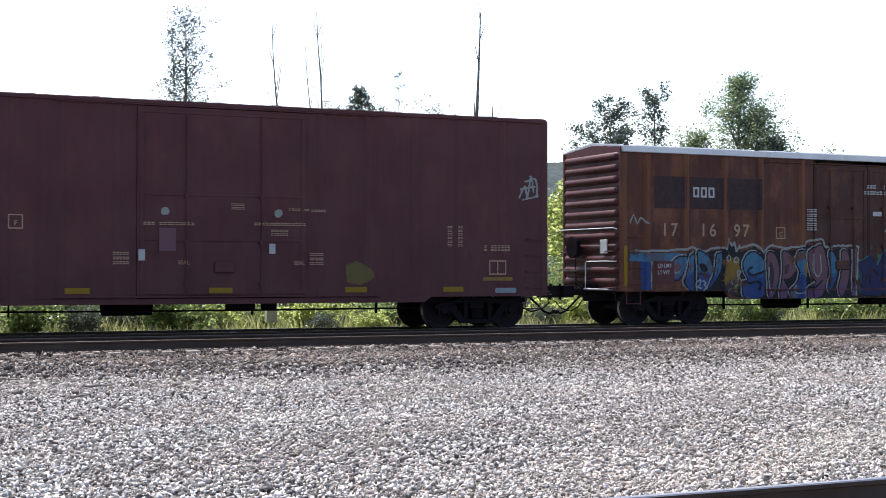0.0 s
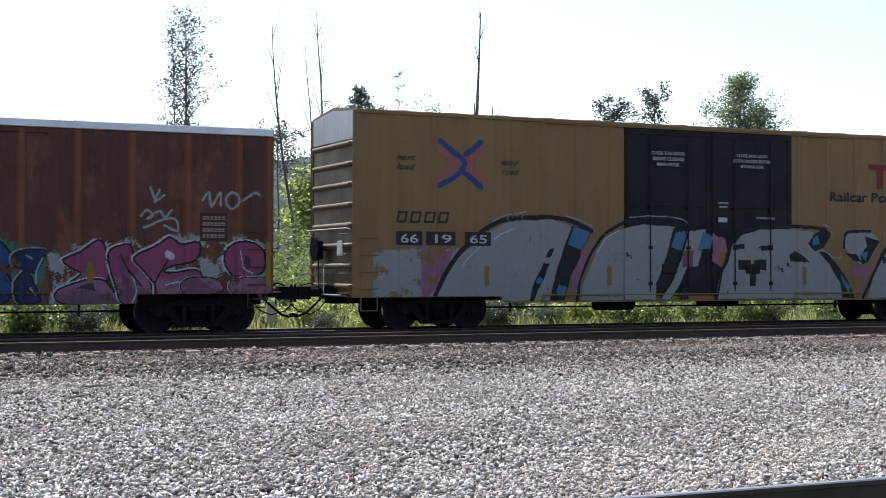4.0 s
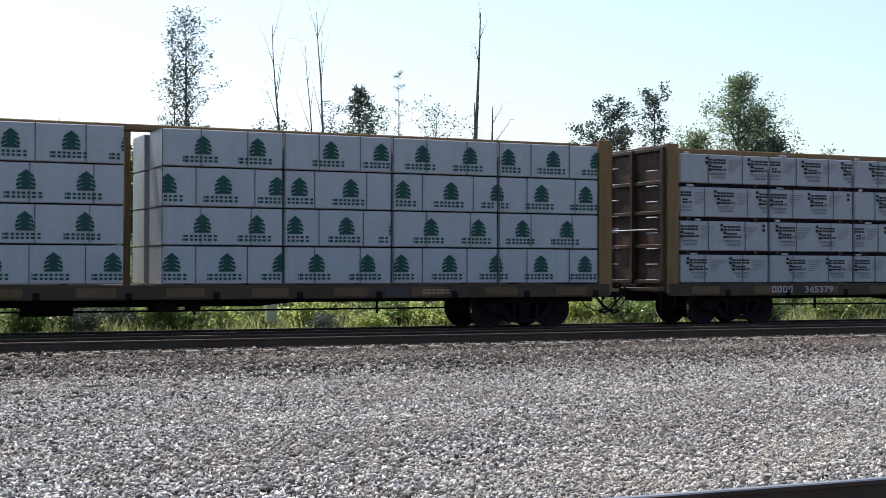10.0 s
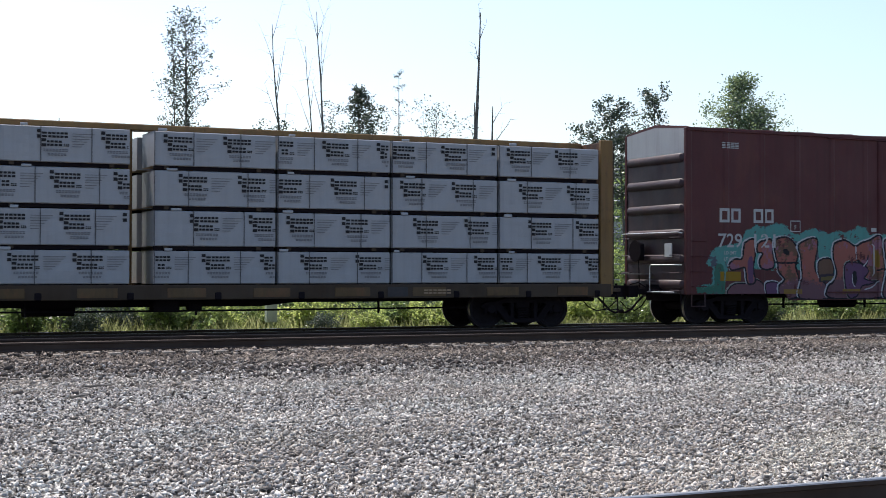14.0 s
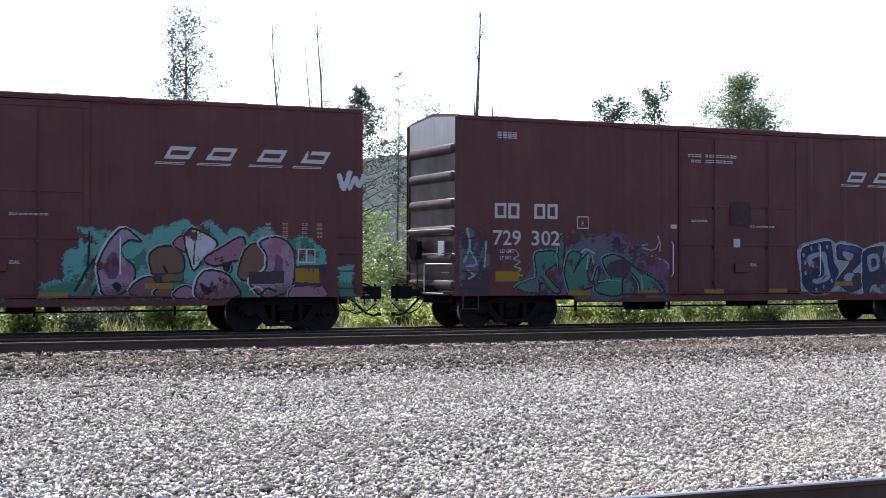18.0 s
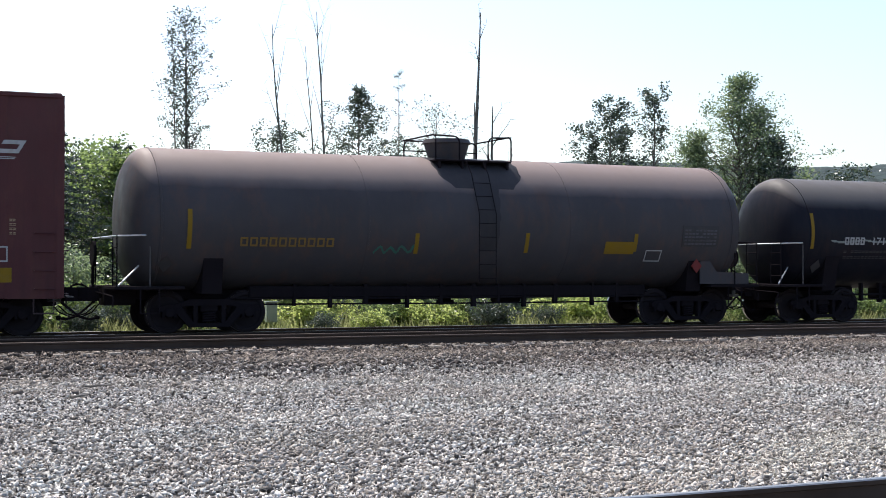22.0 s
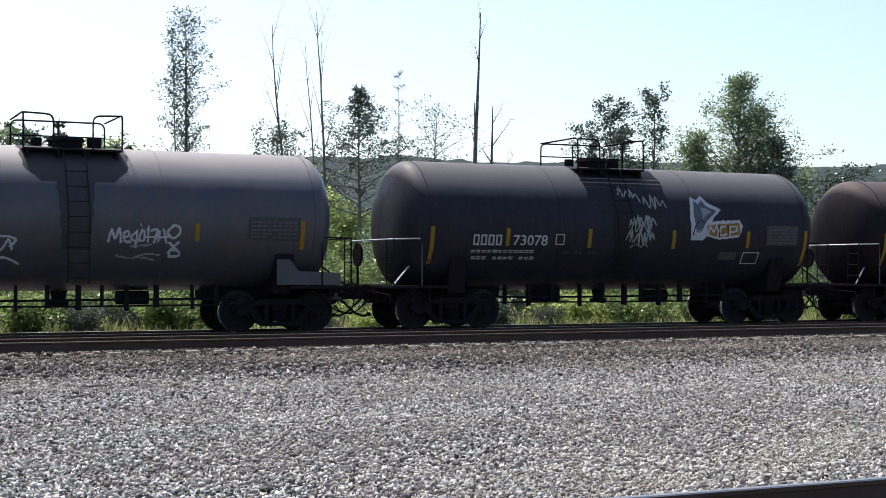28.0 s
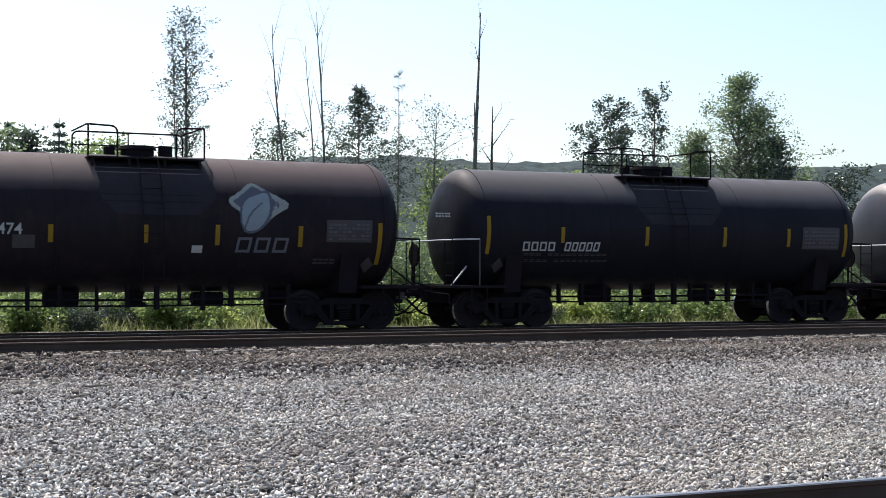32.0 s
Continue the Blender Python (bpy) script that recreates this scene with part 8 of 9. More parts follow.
def oz_on_box7():
    c = Canvas(1.57, 6.57, 0.52, 2.50, 0.018)
    c.cloud("red", 0.08, (2.27, 0.78), (3.3, 0.83), (3.91, 0.74), (4.22, 0.93), (5.01, 0.87), (5.57, 0.79), (5.78, 0.66), (2.39, 0.66))
    c.cloud("red", 0.08, (5.88, 1.57), (6.21, 1.65), (6.32, 1.37), (6.11, 1.09), (5.85, 1.23))
    c.worn(0.12)
    c.blob("paleblue", (1.82, 1.76), (1.87, 2.03), (2.24, 2.14), (2.76, 2.25), (3.02, 2.2), (3.14, 2.12), (3.37, 2.18), (3.83, 2.08), (4.07, 2), (4.38, 2.09), (4.77, 2.18), (4.89, 2.07), (5.01, 2.2), (5.25, 2.19), (5.57, 2.09), (5.82, 2.04), (6.14, 2.07), (6.32, 2.03), (6.18, 1.79), (5.95, 1.57), (5.82, 1.43), (5.98, 1.23), (6.24, 1.09), (6.08, 0.88), (5.85, 0.81), (5.87, 0.66), (5.57, 0.82), (5.17, 0.76), (4.22, 0.81), (3.91, 0.74), (3.6, 0.79), (3.14, 0.84), (2.69, 0.72), (2.24, 0.77), (1.94, 0.9), (1.91, 1.37))
    c.mottle("paleblue", "slate", 0.12)
    c.letter("navy", 0.03, "white", 0.02, (1.96, 1.9), (2.31, 2.07), (2.87, 2.17), (2.98, 2.09), (3.07, 1.64), (3.22, 1.37), (3.14, 1.1), (2.92, 0.86), (2.39, 0.78), (2.08, 0.97), (1.99, 1.23), (1.96, 1.57))
    c.blob("paleblue", (2.21, 1.79), (2.78, 1.88), (2.87, 1.5), (2.95, 1.23), (2.78, 1.09), (2.46, 1.05), (2.36, 1.14), (2.63, 1.29), (2.54, 1.47), (2.24, 1.5))
    c.blob("navy", (2.33, 1.67), (2.66, 1.74), (2.75, 1.31), (2.63, 1.21), (2.45, 1.18), (2.6, 1.34), (2.54, 1.55))
    c.stroke("red", 0.04, (2.42, 1.59), (2.57, 1.55))
    c.stroke("red", 0.04, (2.81, 1.26), (2.69, 1.15))
    c.stroke("paleblue", 0.07, (2.31, 1.99), (2.33, 1.94))
    c.stroke("paleblue", 0.07, (2.58, 2.02), (2.6, 1.97))
    c.stroke("paleblue", 0.07, (2.84, 2.04), (2.85, 1.99))
    c.stroke("paleblue", 0.07, (2.06, 1.82), (2.08, 1.77))
    c.stroke("paleblue", 0.07, (2.11, 1.62), (2.12, 1.57))
    c.stroke("paleblue", 0.07, (2.14, 1.35), (2.15, 1.3))
    c.stroke("paleblue", 0.07, (2.48, 0.91), (2.49, 0.86))
    c.stroke("paleblue", 0.07, (2.74, 0.98), (2.75, 0.92))
    c.stroke("paleblue", 0.07, (2.99, 1.15), (3.01, 1.1))
    c.letter("navy", 0.03, "white", 0.02, (3.23, 2.08), (3.91, 2.01), (4.07, 1.83), (3.99, 1.64), (3.7, 1.35), (3.99, 1.29), (3.99, 0.96), (3.68, 0.83), (3.39, 0.9), (3.17, 1.1), (3.24, 1.23), (3.6, 1.63), (3.23, 1.69), (3.16, 1.89))
    c.blob("paleblue", (3.39, 1.91), (3.73, 1.83), (3.63, 1.67), (3.48, 1.69), (3.36, 1.8))
    c.blob("paleblue", (3.45, 1.29), (3.7, 1.34), (3.79, 1.21), (3.6, 1.1), (3.39, 1.15))
    c.blob("dark", (3.68, 1.21), (3.91, 1.23), (3.91, 0.99), (3.7, 0.93))
    c.letter("navy", 0.03, "white", 0.02, (4.08, 1.9), (4.54, 2.04), (4.77, 2.04), (4.71, 1.71), (4.87, 1.37), (4.93, 1.08), (4.7, 1.03), (4.38, 1.01), (4.22, 0.82), (4.07, 0.82), (4.04, 1.37))
    c.blob("paleblue", (4.21, 1.76), (4.54, 1.84), (4.63, 1.51), (4.29, 1.36))
    c.blob("navy", (4.35, 1.71), (4.49, 1.7), (4.51, 1.53), (4.35, 1.48))
    c.stroke("red", 0.03, (4.38, 1.59), (4.44, 1.53))
    c.letter("navy", 0.03, "white", 0.02, (5, 2.06), (5.57, 1.98), (6.08, 1.99), (5.83, 1.65), (5.67, 1.43), (5.9, 1.09), (5.82, 0.73), (5.57, 1.01), (5.27, 1.23), (5.17, 0.96), (4.95, 1.09), (4.95, 1.51))
    c.blob("paleblue", (5.3, 1.84), (5.65, 1.79), (5.49, 1.51), (5.33, 1.36))
    c.blob("navy", (5.43, 1.76), (5.56, 1.73), (5.43, 1.56))
    c.stroke("paleblue", 0.1, (5.14, 1.95), (5.17, 1.91))
    c.stroke("paleblue", 0.1, (5.14, 1.72), (5.17, 1.67))
    c.stroke("paleblue", 0.1, (5.41, 1.18), (5.44, 1.14))
    c.stroke("paleblue", 0.1, (5.78, 1.09), (5.82, 1.05))
    c.stroke("paleblue", 0.05, (5.65, 1.84), (5.78, 1.93))
    c.stroke("blue", 0.12, (5.41, 1.92), (5.74, 1.9))
    c.stroke("blue", 0.12, (3.3, 2.02), (3.83, 1.94))
    c.stroke("paleblue", 0.06, (5.95, 0.98), (6.04, 1.06))
    c.mottle("navy", "dark", 0.3)
    c.worn(0.04)
    c.lay(box7, lambda x, z: side7.y(x), "navy spray-painted letters with thick white edges over red", low=side7.low)


def corner_on_box7():
    c = Canvas(-8.34, -6.81, 0.62, 2.68)
    c.cloud("dark", 0.08, (-7.99, 2.33), (-7.74, 2.38), (-7.16, 2.24), (-7.18, 0.81), (-7.94, 0.77))
    c.mottle("dark", "slate", 0.35)
    c.stroke("paleblue", 0.062, (-7.74, 2.36), (-7.67, 1.97), (-7.81, 1.6))
    c.stroke("paleblue", 0.050, (-7.67, 1.85), (-7.49, 1.53), (-7.74, 1.48))
    c.stroke("paleblue", 0.051, (-7.24, 2.05), (-7.29, 1.48))
    c.stroke("paleblue", 0.050, (-7.71, 1.38), (-7.56, 1.26), (-7.71, 1.19))
    c.stroke("dark", 0.124, (-7.86, 1.11), (-7.24, 1.05))
    c.lay(box7, lambda x, z: side7.y(x), "grey-blue smeared tag with white strokes", low=side7.low)


def script_on_box7():
    c = Canvas(-6.87, -5.94, 1.06, 2.16)
    c.stroke("pale", 0.032, (-6.47, 1.86), (-6.37, 1.73), (-6.52, 1.66), (-6.34, 1.58), (-6.5, 1.48), (-6.32, 1.41), (-6.47, 1.31), (-6.29, 1.26))
    c.lay(box7, lambda x, z: side7.y(x), "tan scrawled vertical tag", low=side7.low)


def scrawl_on_box1():
    c = Canvas(2.52, 8.13, 0.71, 3.94)
    c.stroke("pale", 0.046, (7.29, 3.12), (7.44, 3.39), (7.5, 3.12), (7.59, 3.64), (7.66, 3.26))
    c.stroke("pale", 0.046, (7.44, 3.5), (7.72, 3.56), (7.75, 3.18))
    c.stroke("pale", 0.046, (7.32, 3.31), (7.69, 3.4))
    c.stroke("pale", 0.038, (7.38, 3.07), (7.78, 3.16))
    c.fill("olive", (2.87, 1.49), (3.14, 1.59), (3.53, 1.39), (3.58, 1.23), (3.25, 1.04), (2.9, 1.11))
    c.stroke("paleblue", 0.120, (6.69, 0.91), (7.14, 0.91))
    c.lay(box1, lambda x, z: side1.y(x), "pale scrawled tag", low=side1.low)


toad_on_box2()
moist_on_box2()
zomb_on_box2()
tags_on_box2()
smear_on_box2()
silver_on_box3()
salmon_on_box6()
lilac_on_box6()
vtag_on_box6()
green_on_box7()
oz_on_box7()
corner_on_box7()
script_on_box7()
scrawl_on_box1()


def lay_words(car, skin, text, x, z, cap, mat, width=None, bold=0.012, shear=0.0, centre=False, lift=0.012, name="lettering", spacing=1.0):
    """Painted words on a car: x, z of the lower left corner, cap height, wished width."""
    me = WORDS[text].copy()
    co = np.zeros(len(me.vertices) * 3, dtype=np.float32)
    me.vertices.foreach_get("co", co)
    co = co.reshape(-1, 3) / 0.729 * cap
    wide = co[:, 0].max()
    if width:
        co[:, 0] *= width / wide
        wide = width
    if centre:
        co[:, 0] -= wide / 2
    for v, (u, w, _) in zip(me.vertices, co):
        px, pz = x + float(u), z + float(w)
        v.co = (px, min(skin(px - 0.06, pz), skin(px, pz), skin(px + 0.06, pz)) - lift, pz)
    me.materials.clear()
    me.materials.append(mat)
    if cap < 0.2:
        return tagged(part(name, me, None, car), kind="stuff")
    # large letters are parts of their own
    root = list(range(len(me.vertices)))

    def find(i):
        while root[i] != i:
            root[i] = root[root[i]]
            i = root[i]
        return i

    for p in me.polygons:
        a = find(p.vertices[0])
        for v in p.vertices[1:]:
            root[find(v)] = a
    letters = {}
    spot = {}
    for p in me.polygons:
        g = letters.setdefault(find(p.vertices[0]), Geo())
        for v in p.vertices:
            if v not in spot:
                spot[v] = len(g.v)
                g.v.append(tuple(me.vertices[v].co))
        g.f.append(tuple(spot[v] for v in p.vertices))
        g.k.append(0)
    return [part("letter", g, mat, car) for g in letters.values()]


def lay_bars(car, skin, x0, x1, z, h, n, mat, seed=0, slant=0.0, lift=0.012, name="lettering"):
    """Plain blocks in place of letters."""
    rng = random.Random(int(x0 * 50) + n + seed)
    g, step = Geo(), (x1 - x0) / n
    for i in range(n):
        if n > 6 and 0 < i < n - 1 and rng.random() < 0.14:
            continue
        a = x0 + i * step
        b = x0 + (i + rng.uniform(0.70, 0.90)) * step
        hh = h * (rng.uniform(0.8, 1.0) if n > 6 else 1.0)
        m = max(1, int((b - a) / 0.05))
        for q in range(m):
            xa, xb = a + (b - a) * q / m, a + (b - a) * (q + 1) / m
            ya, yb = (min(skin(v - 0.05, z), skin(v, z), skin(v + 0.05, z)) - lift for v in (xa, xb))
            yc, yd = (min(skin(v - 0.05, z + h), skin(v, z + h), skin(v + 0.05, z + h)) - lift for v in (xb + slant, xa + slant))
            for f0, f1 in (((0, 0.36), (0.64, 1)) if h < 0.14 else ((0, 1),)):
                ymix = lambda p, q, f: p + (q - p) * f
                g.add([(xa + slant * f0, ymix(ya, yd, f0), z + hh * f0), (xb + slant * f0, ymix(yb, yc, f0), z + hh * f0), (xb + slant * f1, ymix(yb, yc, f1), z + hh * f1), (xa + slant * f1, ymix(ya, yd, f1), z + hh * f1)], [(0, 1, 2, 3)])
    return tagged(part(name, g, mat, car), kind="stuff") if n > 1 or h < 0.14 else part(name, g, mat, car)


def lay_blocks(car, skin, x0, x1, z, h, n, mat, slant=0.0, line=0.06, share=0.78, lift=0.012):
    """A row of plain outlined blocks in place of a name's letters."""
    step = (x1 - x0) / n
    for i in range(n):
        g = Geo()
        a, w = x0 + i * step, step * share
        for p, q, lo, hi in ((a, a + line, 0, 1), (a + w - line, a + w, 0, 1), (a + line, a + w - line, 1 - line / h, 1), (a + line, a + w - line, 0, line / h)):
            m = max(1, int((q - p) / 0.06))
            for k in range(m):
                xa, xb = p + (q - p) * k / m, p + (q - p) * (k + 1) / m
                g.add([(u + slant * f, min(skin(u - 0.05, z + h * f), skin(u, z + h * f), skin(u + 0.05, z + h * f)) - lift, z + h * f) for u, f in ((xa, lo), (xb, lo), (xb, hi), (xa, hi))], [(0, 1, 2, 3)])
        part("letter_block", g, mat, car)


def lay_box(car, skin, name, x0, x1, z0, z1, mat, label="", lift=0.010):
    """A painted rectangle following the car's skin."""
    g, n = Geo(), max(2, int((x1 - x0) / 0.05))
    for i in range(n + 1):
        x = x0 + (x1 - x0) * i / n
        g.v += [(x, skin(x, z0) - lift, z0), (x, skin(x, z1) - lift, z1)]
    for i in range(n):
        g.f.append((2 * i, 2 * i + 2, 2 * i + 3, 2 * i + 1))
        g.k.append(0)
    return part(name, g, mat, car, label)


def lay_frame(car, skin, x0, x1, z0, z1, mat, w=0.025):
    for a, b, c, d in ((x0, x1, z0, z0 + w), (x0, x1, z1 - w, z1), (x0, x0 + w, z0 + w, z1 - w), (x1 - w, x1, z0 + w, z1 - w)):
        lay_box(car, skin, "stencil_frame", a, b, c, d, mat)


TANK_SHAPE = {tank8: (2.50, 1.60), tank9: (2.40, 1.50), tank10: (2.48, 1.55), tank11: (2.46, 1.55), tank12: (2.40, 1.50), tank13: (2.38, 1.48)}
TAN_MARK = flat_paint("dull_gold_stencil_paint", (0.20, 0.12, 0.03), 0.6, 0.4)
SLATE_P = flat_paint("dim_slate_emblem_paint", (0.10, 0.10, 0.12), 0.6, 0.3)


def tank_skin(car):
    zc, rad = TANK_SHAPE[car]
    return lambda x, z: tank_y(z, zc, rad + 0.012)


def marker_strip(car, x, z0, z1):
    zc, rad = TANK_SHAPE[car]
    tank_patch(car, "marker_strip", x - 0.05, x + 0.05, z0, z1, zc, rad, RUN_YELLOW, "yellow reflective strip")


def patch_on(car, name, x0, x1, z0, z1, mat, label):
    zc, rad = TANK_SHAPE[car]
    if name == "lot_box":
        lay_frame(car, tank_skin(car), x0, x1, z0, z1, mat)
    else:
        tank_patch(car, name, x0, x1, z0, z1, zc, rad, mat, label)
        if name == "data_panel":
            for i in range(5):
                lay_bars(car, tank_skin(car), x0 + 0.05, x1 - 0.05, z0 + 0.05 + (z1 - z0 - 0.1) * i / 5, 0.04, 9, SLATE_P, i, lift=0.02)


def bars_on(car, x0, x1, z, h, n, mat):
    lay_bars(car, tank_skin(car), x0, x1, z, h, n, mat)


def words_on_tank(car, text, x, z, cap, mat, width):
    lay_words(car, tank_skin(car), text, x, z, cap, mat, width)


marker_strip(tank8, -6.74, 1.84, 2.69)
marker_strip(tank8, -1.42, 1.76, 2.23)
marker_strip(tank8, 1.44, 1.8, 2.27)
patch_on(tank8, "decal", 3.61, 4.45, 1.79, 2.09, RUN_YELLOW, "yellow warning panel")
marker_strip(tank8, 4.47, 1.85, 2.29)
patch_on(tank8, "data_panel", 5.83, 6.92, 1.99, 2.51, GREY_P, "")
lay_blocks(tank8, tank_skin(tank8), -5.61, -3.40, 1.9, 0.20, 10, TAN_MARK, line=0.04)
patch_on(tank8, "lot_box", 4.8, 5.27, 1.61, 1.89, WHITE_P, "")
marker_strip(tank9, -5.3, 1.97, 2.9)
marker_strip(tank9, -2.22, 2.18, 2.67)
marker_strip(tank9, -0.39, 2.24, 2.61)
marker_strip(tank9, 1.98, 2.18, 2.61)
marker_strip(tank9, 5.36, 1.98, 2.89)
words_on_tank(tank9, "171073", -3.33, 2.09, 0.20, WHITE_P, 0.98)
lay_blocks(tank9, tank_skin(tank9), -4.23, -3.53, 2.08, 0.20, 4, WHITE_P, line=0.04)
bars_on(tank9, -4.23, -2.5, 1.865, 0.07, 14, GREY_P)
bars_on(tank9, -4.21, -2.47, 1.715, 0.07, 14, GREY_P)
patch_on(tank9, "data_panel", 4.12, 5.16, 2, 2.55, GREY_P, "")
patch_on(tank9, "stripe", 3.06, 4.04, 2.07, 2.21, WHITE_P, "")
patch_on(tank9, "repaint", -1.55, -0.49, 1.49, 1.82, DARK_PATCH, "")
patch_on(tank9, "repaint", 1.27, 1.9, 1.53, 1.84, DARK_PATCH, "")
marker_strip(tank10, -5.38, 1.64, 2.37)
marker_strip(tank10, -2.38, 1.99, 2.37)
marker_strip(tank10, 2.66, 2, 2.38)
marker_strip(tank10, 5.04, 1.84, 2.47)
lay_blocks(tank10, tank_skin(tank10), -4.35, -3.65, 2.06, 0.22, 4, WHITE_P, line=0.04)
words_on_tank(tank10, "11903", -3.41, 2.07, 0.22, WHITE_P, 0.80)
patch_on(tank10, "repaint", -2.35, -1.93, 2.74, 3.03, GREY_P, "")
patch_on(tank10, "data_panel", 3.81, 4.99, 2.03, 2.54, GREY_P, "")
bars_on(tank10, -6.89, -6.42, 2.945, 0.09, 5, WHITE_P)
marker_strip(tank11, -5.34, 1.54, 2.4)
marker_strip(tank11, -3.38, 1.96, 2.39)
marker_strip(tank11, -1.14, 1.93, 2.4)
marker_strip(tank11, 1.29, 1.93, 2.39)
marker_strip(tank11, 3.55, 1.97, 2.39)
marker_strip(tank11, 5.38, 1.51, 2.42)
lay_blocks(tank11, tank_skin(tank11), -4.29, -3.5, 1.975, 0.25, 4, WHITE_P, line=0.04)
words_on_tank(tank11, "73078", -3.25, 1.985, 0.25, WHITE_P, 0.94)
patch_on(tank11, "lot_box", -2.09, -1.85, 2, 2.26, WHITE_P, "")
bars_on(tank11, -4.32, -2.62, 1.805, 0.07, 12, WHITE_P)
bars_on(tank11, -4.29, -2.59, 1.645, 0.07, 12, WHITE_P)
patch_on(tank11, "data_panel", 4.12, 5.13, 2.04, 2.55, GREY_P, "")
patch_on(tank11, "lot_box", 3.45, 3.96, 1.56, 1.86, WHITE_P, "")
patch_on(tank11, "repaint", 2.72, 3.26, 1.66, 1.86, GREY_P, "")
bars_on(tank11, -1.89, -0.9, 1.79, 0.06, 8, GREY_P)
marker_strip(tank12, -5.41, 1.53, 2.4)
marker_strip(tank12, -2.09, 1.95, 2.32)
marker_strip(tank12, -0.12, 1.96, 2.34)
marker_strip(tank12, 1.44, 1.92, 2.36)
marker_strip(tank12, 3.33, 1.9, 2.36)
marker_strip(tank12, 5.23, 1.51, 2.45)
lay_blocks(tank12, tank_skin(tank12), -4.52, -3.72, 2.1, 0.24, 4, WHITE_P, line=0.04)
words_on_tank(tank12, "17474", -3.49, 2.11, 0.24, WHITE_P, 0.83)
lay_blocks(tank12, tank_skin(tank12), 1.85, 3.11, 1.765, 0.33, 3, SLATE_P, slant=0.05, line=0.06)
patch_on(tank12, "data_panel", 3.94, 5.03, 2.01, 2.51, GREY_P, "")
bars_on(tank12, -4.5, -3.38, 1.84, 0.06, 10, GREY_P)
bars_on(tank12, -4.49, -3.36, 1.69, 0.06, 10, GREY_P)
patch_on(tank12, "stripe", 0.89, 1.12, 1.75, 1.91, WHITE_P, "")
patch_on(tank12, "repaint", -2.85, -2.4, 1.83, 2.1, GREY_P, "")
bars_on(tank12, 3.68, 4.21, 1.52, 0.12, 4, GREY_P)
marker_strip(tank13, -5.35, 1.77, 2.67)
marker_strip(tank13, -3.35, 2.05, 2.43)
marker_strip(tank13, -0.95, 2, 2.47)
marker_strip(tank13, 1.39, 2, 2.49)
marker_strip(tank13, 3.4, 2.01, 2.48)
marker_strip(tank13, 5.28, 1.76, 2.62)
lay_blocks(tank13, tank_skin(tank13), -4.42, -3.5, 1.85, 0.22, 4, WHITE_P, line=0.04)
lay_blocks(tank13, tank_skin(tank13), -3.29, -2.28, 1.85, 0.22, 5, WHITE_P, slant=0.03, line=0.04)
patch_on(tank13, "data_panel", 3.85, 5.06, 1.95, 2.53, GREY_P, "")
bars_on(tank13, -4.38, -2.03, 1.74, 0.06, 14, GREY_P)
bars_on(tank13, -4.34, -1.99, 1.59, 0.06, 14, GREY_P)
bars_on(tank13, -6.73, -6.34, 2.62, 0.10, 5, WHITE_P)

# dark paints for old spills, the shade under the walkways included
SPILL_SHADE = painted("dark_spill_and_shade", (0.0130, 0.0120, 0.0150), (0.0200, 0.0170, 0.0180), rough=0.5, streak=0.6, spec=0.12)
SPILL_SHADE_GREY = painted("grey_spill_and_shade", (0.0340, 0.0320, 0.0360), (0.0440, 0.0390, 0.0400), rough=0.55, streak=0.6, spec=0.12)


def spill(car, x0, x1, mat, low=80, tail=()):
    """Old spilled product round the manway and the walkway's shade painted with it, over the tank's top and down its
    sides; tail: a narrower run below.
    """
    zc, rad = TANK_SHAPE[car]
    g, n, r = Geo(), 24, rad + 0.014
    rows = []
    for i in range(n + 1):
        a = radians(-low + 2 * low * i / n)
        f = max(0.0, (abs(math.degrees(a)) - low + 22) / 22)
        inset = 0.35 * f * f + 0.03 * math.sin(i * 1.9)
        rows.append([(x0 + inset + (x1 - x0 - 2 * inset) * k / 6, r * math.sin(a), zc + r * math.cos(a)) for k in range(7)])
    for row in rows:
        g.v += row
    for i in range(n):
        for k in range(6):
            o = i * 7 + k
            g.f.append((o, o + 1, o + 8, o + 7))
            g.k.append(0)
    if tail:
        o = len(g.v)
        for i in range(13):
            a = radians(-low + 4 - 58 * i / 12)
            w = (tail[1] - tail[0]) * (1 - 0.3 * i / 12) / 2
            m = (tail[0] + tail[1]) / 2 + 0.02 * math.sin(i * 2.3)
            g.v += [(m - w, (r + 0.002) * math.sin(a), zc + (r + 0.002) * math.cos(a)), (m + w, (r + 0.002) * math.sin(a), zc + (r + 0.002) * math.cos(a))]
        for i in range(12):
            g.f.append((o + 2 * i, o + 2 * i + 1, o + 2 * i + 3, o + 2 * i + 2))
            g.k.append(0)
    part("spill_and_shade", g, mat, car, "dark stain of spilled product and painted walkway shade", smooth=True)


spill(tank8, -0.72, 1.50, SPILL_SHADE_GREY, 60, (0.10, 0.75))
spill(tank10, -0.95, 1.28, SPILL_SHADE_GREY, 62, (-0.3, 0.5))
spill(tank11, -1.12, 1.16, SPILL_SHADE, 84, (-0.5, 0.4))
spill(tank12, -1.08, 1.43, SPILL_SHADE, 84)
spill(tank13, -1.16, 1.34, SPILL_SHADE, 84)

